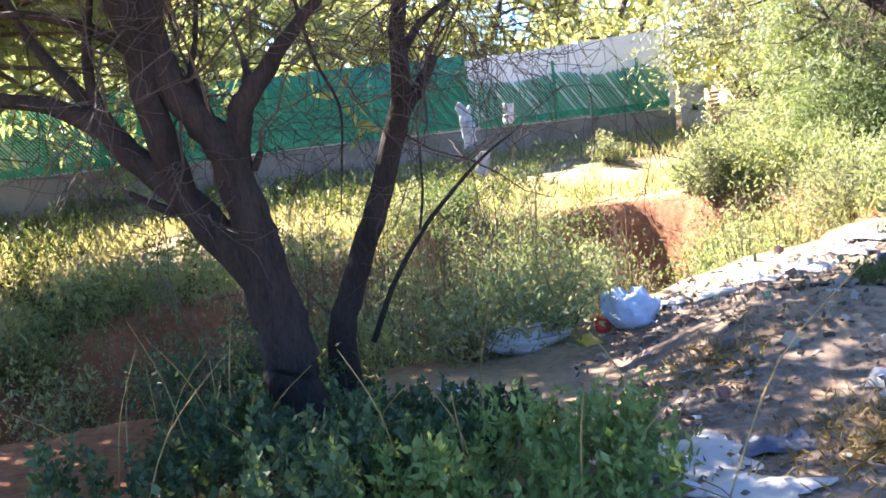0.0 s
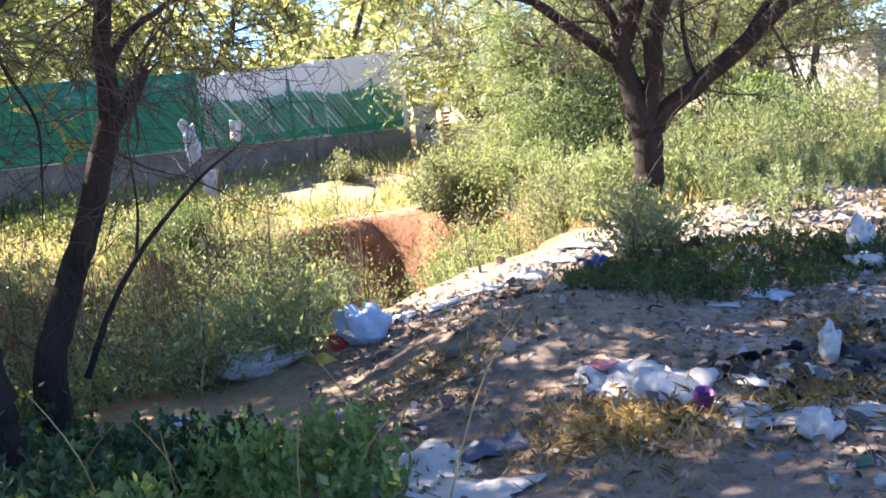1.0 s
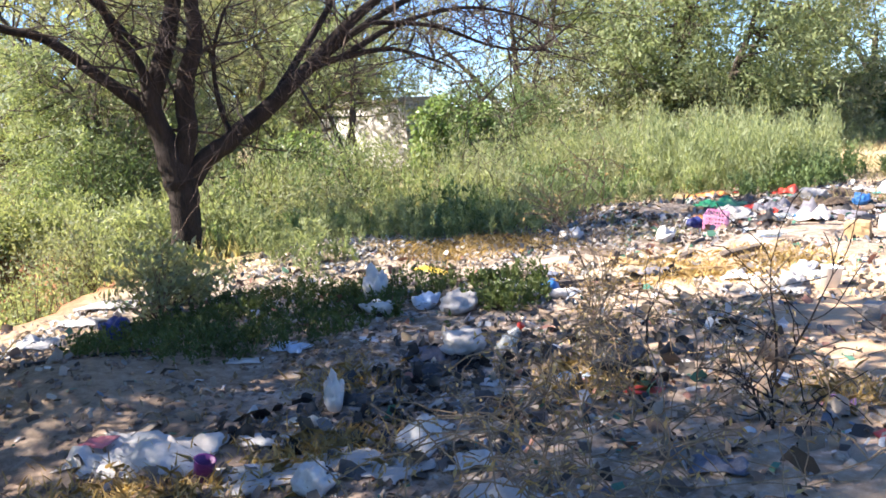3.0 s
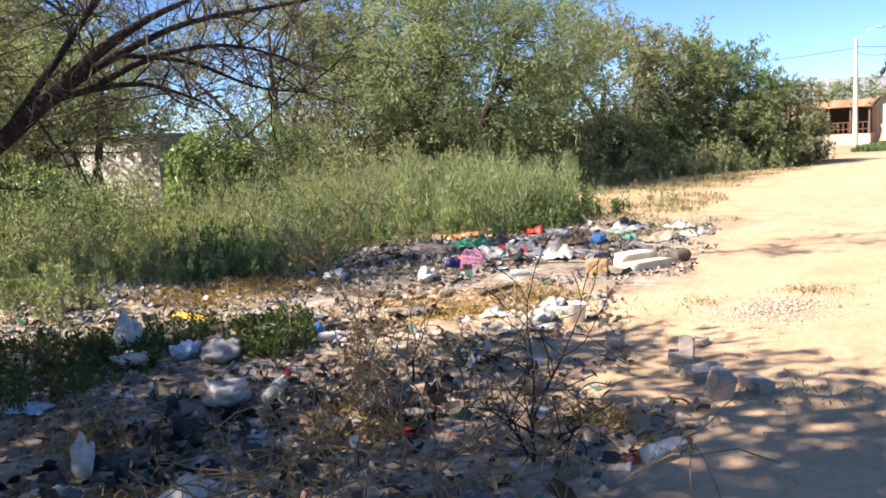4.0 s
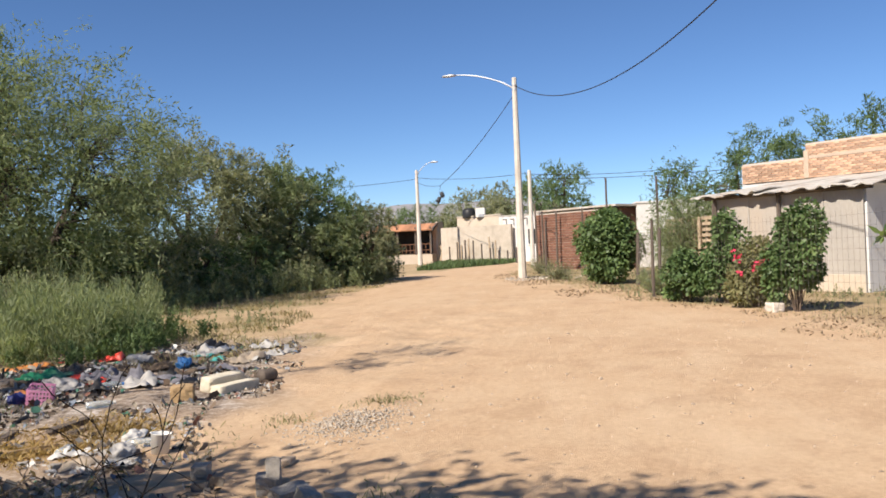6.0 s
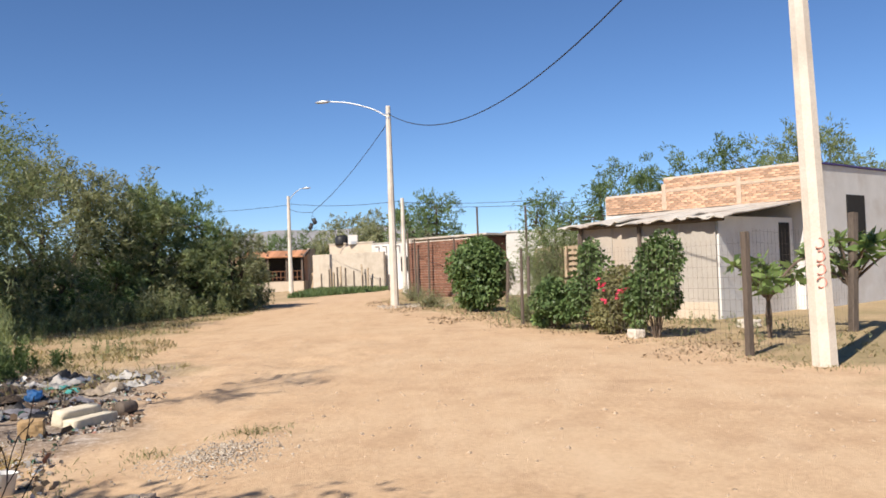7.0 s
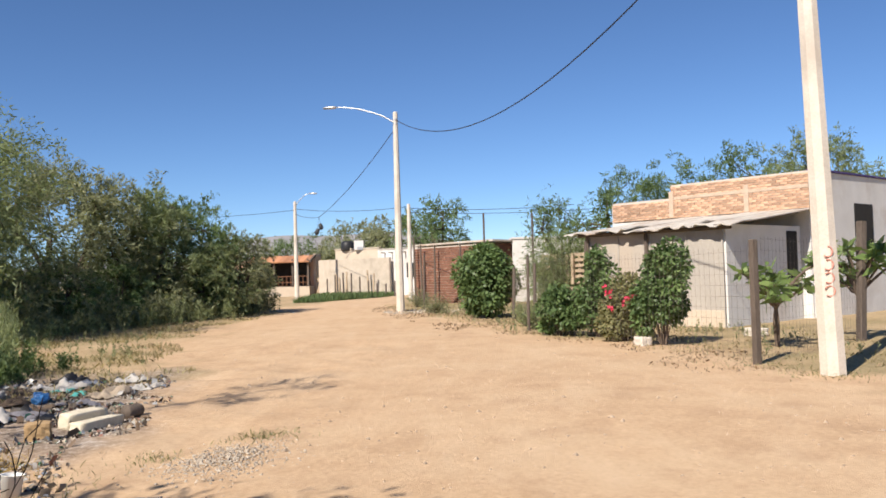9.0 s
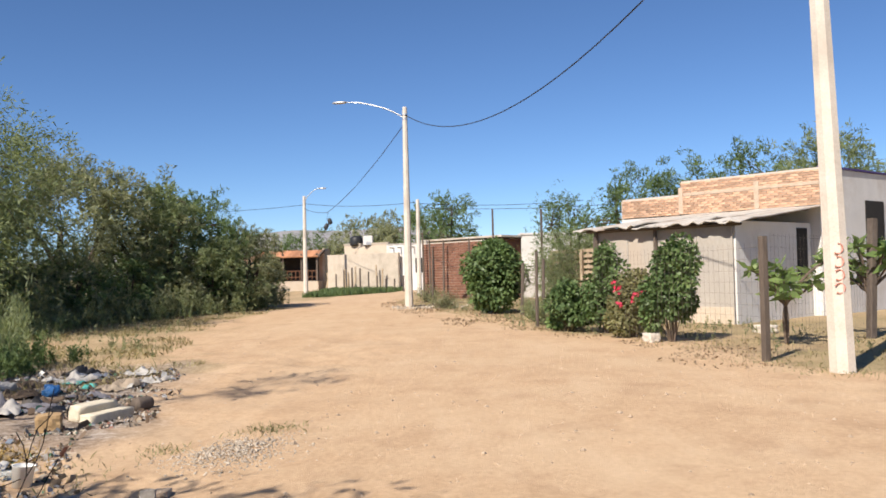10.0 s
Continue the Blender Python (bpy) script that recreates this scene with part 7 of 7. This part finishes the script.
for i, (x, y, lx, ly, lz, rz, tilt, label) in enumerate([(6.6, 1.92, 0.36, 0.16, 0.12, 20, (0, 6), "broken grey concrete block lying on its side"), (6.02, 1.48, 0.15, 0.12, 0.19, 40, (10, -14), "broken concrete block standing on end"), (6.4, 1.7, 0.28, 0.13, 0.1, -30, (12, 0), "broken concrete block fragment"), (6.5, 1.84, 0.06, 0.1, 0.26, 10, (0, 5), "thin upright concrete fragment"), (6.25, 1.3, 0.22, 0.12, 0.1, 50, (0, 0), "small fragment of broken grey concrete"), (6.9, 2.55, 0.16, 0.12, 0.12, 10, (0, 0), "grey concrete lump in ash")]):
    lump("concrete_block", label, "block", x, y, lx, ly, lz, rz, "old_concrete", 10 + i, 0.1, tilt, -0.02, "concrete rubble")
lump("stone", "flat dark stone on sand", "stone", 7.27, 2.02, 0.16, 0.12, 0.06, 0, "rock", 21, 0.2, group="stones")
lump("stone", "pale rounded stone beside the garden bushes", "stone", 18.9, -4.3, 0.34, 0.26, 0.2, 20, "pole", 22, 0.2, group="stones")
lump("stone", "pale rounded stone at the house wall", "stone", 20.6, -7.3, 0.5, 0.3, 0.2, 20, "pole", 23, 0.2, group="stones")


def bottle(x, y, rz, cap, label, tilt=90, material="clear", s=1.0):
    e = thing("plastic_bottle", *lie(x, y, 0.035 * s), label, "bottle", "bottles", rz)
    e.rotation_euler = (radians(tilt), 0, radians(rz))
    bm = bmesh.new()
    lathe_bm([(0.02 * s, -0.12 * s), (0.034 * s, -0.115 * s), (0.036 * s, -0.02 * s), (0.032 * s, 0.0), (0.036 * s, 0.03 * s), (0.034 * s, 0.07 * s), (0.015 * s, 0.11 * s), (0.014 * s, 0.125 * s)], 14, bm)
    part("body", bm, M[material], e, smooth=True)
    bm = bmesh.new()
    lathe_bm([(0.017 * s, 0.12 * s), (0.018 * s, 0.14 * s), (0.012 * s, 0.142 * s)], 12, bm)
    part("cap", bm, M[cap], e, cap.split("_")[0] + " screw cap")
    return e


bottle(4.6, 3.9, 30, "red_plastic", "clear plastic bottle with a red cap in ash", 40, s=1.4)
bottle(4.92, 1.38, 70, "red_plastic", "crushed clear bottle with red label on dirt", s=1.3)
bottle(6.05, 4.75, 60, "white_film", "white plastic bottle lying on ash", material="white_film", s=1.2)
bottle(8.0, 3.6, 20, "white_film", "clear crushed bottle on white ash", s=1.2)
bottle(7.6, 4.1, 100, "white_film", "clear crushed bottle on white ash", s=1.2)
bottle(10.9, 5.6, 40, "blue_film", "clear bottle with blue cap on rubbish", s=1.3)
bottle(9.5, 4.9, 40, "white_film", "clear bottle among dry plants", s=1.2)
bm = bmesh.new()
lathe_bm([(0.06, 0), (0.085, 0.01), (0.085, 0.12), (0.07, 0.14)], 16, bm)
e = tagged(part("plastic_pot", bm, M["blue_film"], None, "", True), "small deep blue plastic pot on ash", "pot")
e.matrix_basis = pose(*lie(6.05, 5.0, 0.04), 70, 10, 30)
bm = bmesh.new()
bmesh.ops.create_icosphere(bm, subdivisions=3, radius=0.085)
e = tagged(part("coconut_husk", bm, M["old_wood"], None, "", True), "dark round husk in ash", "husk")
e.matrix_basis = pose(*lie(5.6, 2.55, 0.06), 0, 0, 0)

for i, pts in enumerate([[(1.9, 6.3), (2.3, 6.15), (2.6, 5.8), (2.9, 5.75)], [(2.1, 6.05), (2.5, 6.25), (2.8, 6.0)]]):
    path = curve_path([(x, y, float(height(x, y)) + 0.02, 0.012) for x, y in pts], 6)
    tagged(part("hose", tubes("hose", [path], 6), M["black_plastic"], None, "", True), "length of old black hose on the mound", "hose", "hoses")

# shreds and crumbs, too many to count
rng = np.random.default_rng(2024)


def in_dump(x, y):
    d = (y > road_left(x) + 0.15 + 0.4 * vnoise(x, y, 0.7, 14)) & (x < 15.6 + vnoise(x, y, 1.0, 15)) & (y < 9.2) & (x > 0.3) & (gully(x, y) < -0.15)
    bare = sstep((3.6 - x) / 1.2) * sstep((y - 2.6) / 0.8)
    h_ = np.sin(x * 917.3 + y * 1331.7) * 4375.5
    d = d & ((h_ - np.floor(h_)) > 0.6 * bare)
    return d & (vnoise(x, y, 0.55, 16) + 0.6 * vnoise(x, y, 1.7, 17) > -0.35)


def flakes(p, size, up=0.5):
    n = len(p)
    d = rng.normal(size=(n, 3))
    d[:, 2] *= up
    u = unit(d)
    s = unit(np.cross(u, rng.normal(size=(n, 3)) * np.array([up, up, 1.0])))
    a, b = size * (0.35 + 1.1 * rng.random((n, 1)) ** 2), size * (0.3 + 0.7 * rng.random((n, 1)) ** 2)
    c = p + np.array([0, 0, 1.0]) * (np.abs(u[:, 2:]) * a + np.abs(s[:, 2:]) * b) * 0.5 + np.array([0, 0, 0.004])
    bend = rng.normal(size=(n, 3)) * size * 0.25
    bend[:, 2] = np.abs(bend[:, 2])
    out_ = np.empty((n, 6, 3))
    out_[:, 0], out_[:, 1], out_[:, 2] = c - u * a - s * b, c - s * b * 1.1 + bend, c + u * a - s * b * 0.8
    out_[:, 3], out_[:, 4], out_[:, 5] = c + u * a * 0.9 + s * b, c + s * b * 1.1 + bend, c - u * a * 1.1 + s * b * 0.9
    q = np.empty((n, 2, 4, 3))
    q[:, 0], q[:, 1] = out_[:, [0, 1, 4, 5]], out_[:, [1, 2, 3, 4]]
    return q


def strip_mesh(name, q):
    """Two joined quads a flake, six corners shared, so that each flake is one island."""
    n = len(q)
    v = np.empty((n, 6, 3), np.float32)
    v[:, 0], v[:, 1], v[:, 4], v[:, 5] = q[:, 0, 0], q[:, 0, 1], q[:, 0, 2], q[:, 0, 3]
    v[:, 2], v[:, 3] = q[:, 1, 1], q[:, 1, 2]
    me = bpy.data.meshes.new(name)
    me.vertices.add(n * 6)
    me.vertices.foreach_set("co", v.ravel())
    li = (np.arange(n)[:, None] * 6 + np.array([0, 1, 4, 5, 1, 2, 3, 4])[None]).astype(np.int32)
    me.loops.add(n * 8)
    me.loops.foreach_set("vertex_index", li.ravel())
    me.polygons.add(n * 2)
    me.polygons.foreach_set("loop_start", np.arange(0, n * 8, 4, dtype=np.int32))
    me.polygons.foreach_set("loop_total", np.full(n * 2, 4, dtype=np.int32))
    me.update(calc_edges=True)
    return me


p = np.concatenate([scatter(rng, 22000, 0.3, 16, 1.0, 9.3, in_dump), scatter(rng, 5000, 9, 15.4, 4, 8.8, in_dump)])
stuff("litter", strip_mesh("litter", flakes(p, 0.026)), M["scraps"], "small shreds of paper and plastic over the tipping ground", "litter")
p = np.concatenate([scatter(rng, 3400, 0.5, 16, 1.0, 9.3, in_dump), scatter(rng, 1500, 9.6, 15.2, 4.2, 8.6, in_dump)])
stuff("larger_litter", strip_mesh("larger_litter", flakes(p, 0.052, 0.5)), M["scraps"], "torn bags, wrappers and card over the tipping ground", "litter")
p = np.concatenate([scatter(rng, 2200, 0.9, 4.6, 6.7, 9.2, lambda x, y: (np.abs(y - np.interp(x, [0.8, 2, 3.2, 4.5], [7.1, 7.2, 7.9, 8.6])) < 0.32 + 0.2 * vnoise(x, y, 0.5, 18))), scatter(rng, 420, 6.8, 8.8, 3.3, 4.4, lambda x, y: np.abs(y - 3.75 - 0.1 * (7.6 - x)) < 0.25 + 0.2 * vnoise(x, y, 0.4, 19)), scatter(rng, 900, 5, 7.5, 7.4, 9.2)])
stuff("pale_litter", strip_mesh("pale_litter", flakes(p, 0.026, 0.7)), M["white_film"], "bleached white plastic scraps along the bank", "litter")
p = scatter(rng, 2300, 2.6, 8.5, 1.8, 5.8, lambda x, y: (((x - 4.3) / 1.7) ** 2 + ((y - 3.5) / 1.0) ** 2 < 1 + 0.5 * vnoise(x, y, 0.5, 26)) | (((x - 7.2) / 0.9) ** 2 + ((y - 5.0) / 0.45) ** 2 < 1))
stuff("char", strip_mesh("char", flakes(p, 0.05, 0.6)), M["black_film"], "charred black remains of burnt rubbish", "char")
r4 = np.random.default_rng(515)
for i in range(16):
    x, y = r4.uniform(6.2, 8.6), r4.uniform(4.4, 5.9)
    lump("charred_board", "charred broken board end lying in ash", "board", x, y, r4.uniform(0.2, 0.5), r4.uniform(0.06, 0.13), r4.uniform(0.03, 0.07), r4.uniform(0, 180), "old_wood" if i % 3 else "card", 60 + i, 0.12, (r4.uniform(-8, 8), r4.uniform(-10, 10)), -0.005, "charred boards")
for i in range(11):
    x, y = r4.uniform(6.9, 8.9), r4.uniform(3.3, 4.2)
    lump("stone", "pale chalky stone on white ash", "stone", x, y, r4.uniform(0.05, 0.1), r4.uniform(0.04, 0.08), r4.uniform(0.03, 0.055), r4.uniform(0, 180), "old_concrete", 90 + i, 0.25, group="pale stones")
# dry sticks
paths = []
for i in range(420):
    x, y = rng.uniform(0.8, 6.5), rng.uniform(1.8, 6.0)
    if not in_dump(np.array([x]), np.array([y]))[0]:
        continue
    z, a, l = float(height(x, y)), rng.uniform(0, 6.283), rng.uniform(0.08, 0.45)
    k_ = rng.normal() * 0.12
    paths.append([(x, y, z + 0.008, 0.0035), (x + math.cos(a) * l / 2 + k_ * l, y + math.sin(a) * l / 2, z + 0.02 + 0.12 * l * rng.random(), 0.003), (x + math.cos(a) * l, y + math.sin(a) * l, z + 0.012, 0.002)])
stuff("sticks", tubes("sticks", paths, 4), M["dry_twig"], "dry sticks strewn over the tipping ground", "sticks")


def pebbles(name, p, size, material, label):
    """Small faceted stones."""
    n = len(p)
    base = np.array([(1, 0, 0), (-1, 0, 0), (0, 1, 0), (0, -1, 0), (0, 0, 1), (0, 0, -0.5)], float)
    v = base[None] * (0.6 + 0.7 * rng.random((n, 6, 1))) * (size * (0.4 + 1.2 * rng.random((n, 1, 1)) ** 2)) * np.array([1, 1, 0.7])
    a = rng.random(n) * 6.283
    c, s = np.cos(a)[:, None], np.sin(a)[:, None]
    v = np.stack([v[..., 0] * c - v[..., 1] * s, v[..., 0] * s + v[..., 1] * c, v[..., 2]], -1) + p[:, None]
    f = np.array([(0, 2, 4), (2, 1, 4), (1, 3, 4), (3, 0, 4), (2, 0, 5), (1, 2, 5), (3, 1, 5), (0, 3, 5)])
    faces = (np.arange(n)[:, None, None] * 6 + f[None]).reshape(-1, 3)
    me = bpy.data.meshes.new(name)
    me.vertices.add(n * 6)
    me.vertices.foreach_set("co", v.astype(np.float32).ravel())
    me.loops.add(faces.size)
    me.loops.foreach_set("vertex_index", faces.astype(np.int32).ravel())
    me.polygons.add(len(faces))
    me.polygons.foreach_set("loop_start", np.arange(0, faces.size, 3, dtype=np.int32))
    me.polygons.foreach_set("loop_total", np.full(len(faces), 3, dtype=np.int32))
    me.update(calc_edges=True)
    return stuff(name, me, material, label, "stones")


q = np.stack([rng.normal(8.75, 0.42, 1500), rng.normal(1.85, 0.27, 1500)], 1)
pebbles("gravel_heap", np.column_stack([q, height(q[:, 0], q[:, 1]) + 0.02 * np.exp(-((q[:, 0] - 8.85) / 0.4) ** 2 - ((q[:, 1] - 1.85) / 0.25) ** 2)]), 0.0145, M["pebble"], "low spill of pale gravel on the road")
p = scatter(rng, 2600, 3, 26, -6, 6, lambda x, y: (y < road_left(x) + 0.6) & (y > road_right(x)))
pebbles("road_pebbles", p, 0.013, M["rock"], "scattered pebbles on the dirt road")
p = scatter(rng, 1500, 0.6, 4.2, 2.4, 7.4, lambda x, y: (gully(x, y) < -0.15) & (vnoise(x, y, 0.5, 97) > -0.25))
pebbles("mound_clods", p, 0.03, M["clod"], "brown clods and crumbs on the trodden mound")
p = scatter(rng, 2600, 2, 14, 1, 7, in_dump)
pebbles("rubble", p, 0.028, M["pebble"], "pale rubble crumbs among ash")
p = scatter(rng, 600, 36, 42, -1.5, 2.6, lambda x, y: np.hypot(x - 38.6, y - 1.2) < 2)
pebbles("pole_rubble", p, 0.07, M["pebble"], "stones and litter round the lamp pole foot")

# loose clods and stones on the road
r3 = np.random.default_rng(808)
q = scatter(r3, 1500, 5.5, 30, -6, 9, lambda x, y: (y < road_left(x) + 1.0) & (y > road_right(x) - 0.8) & (vnoise(x, y, 1.3, 95) > 0.0) & (r3.random(len(x)) < np.clip(9.0 / x, 0, 1)))
dirs = np.array([(1, 0, 0), (0, 1, 0), (-1, 0, 0), (0, -1, 0), (0, 0, 1), (0, 0, -1)], float)
tri = np.array([(0, 1, 4), (1, 2, 4), (2, 3, 4), (3, 0, 4), (1, 0, 5), (2, 1, 5), (3, 2, 5), (0, 3, 5)])
rad = 0.008 + 0.03 * r3.random((len(q), 1, 1)) ** 3
v6 = dirs[None] * rad * (0.7 + 0.6 * r3.random((len(q), 6, 3))) * np.array([1.2, 1.0, 0.7]) + q[:, None] + np.array([0, 0, 0.004])
stuff("road_stones", np_mesh("road_stones", v6[:, tri].reshape(-1, 3, 3), 3), M["rock"], "scattered small stones and clods on the dirt road", "stones")
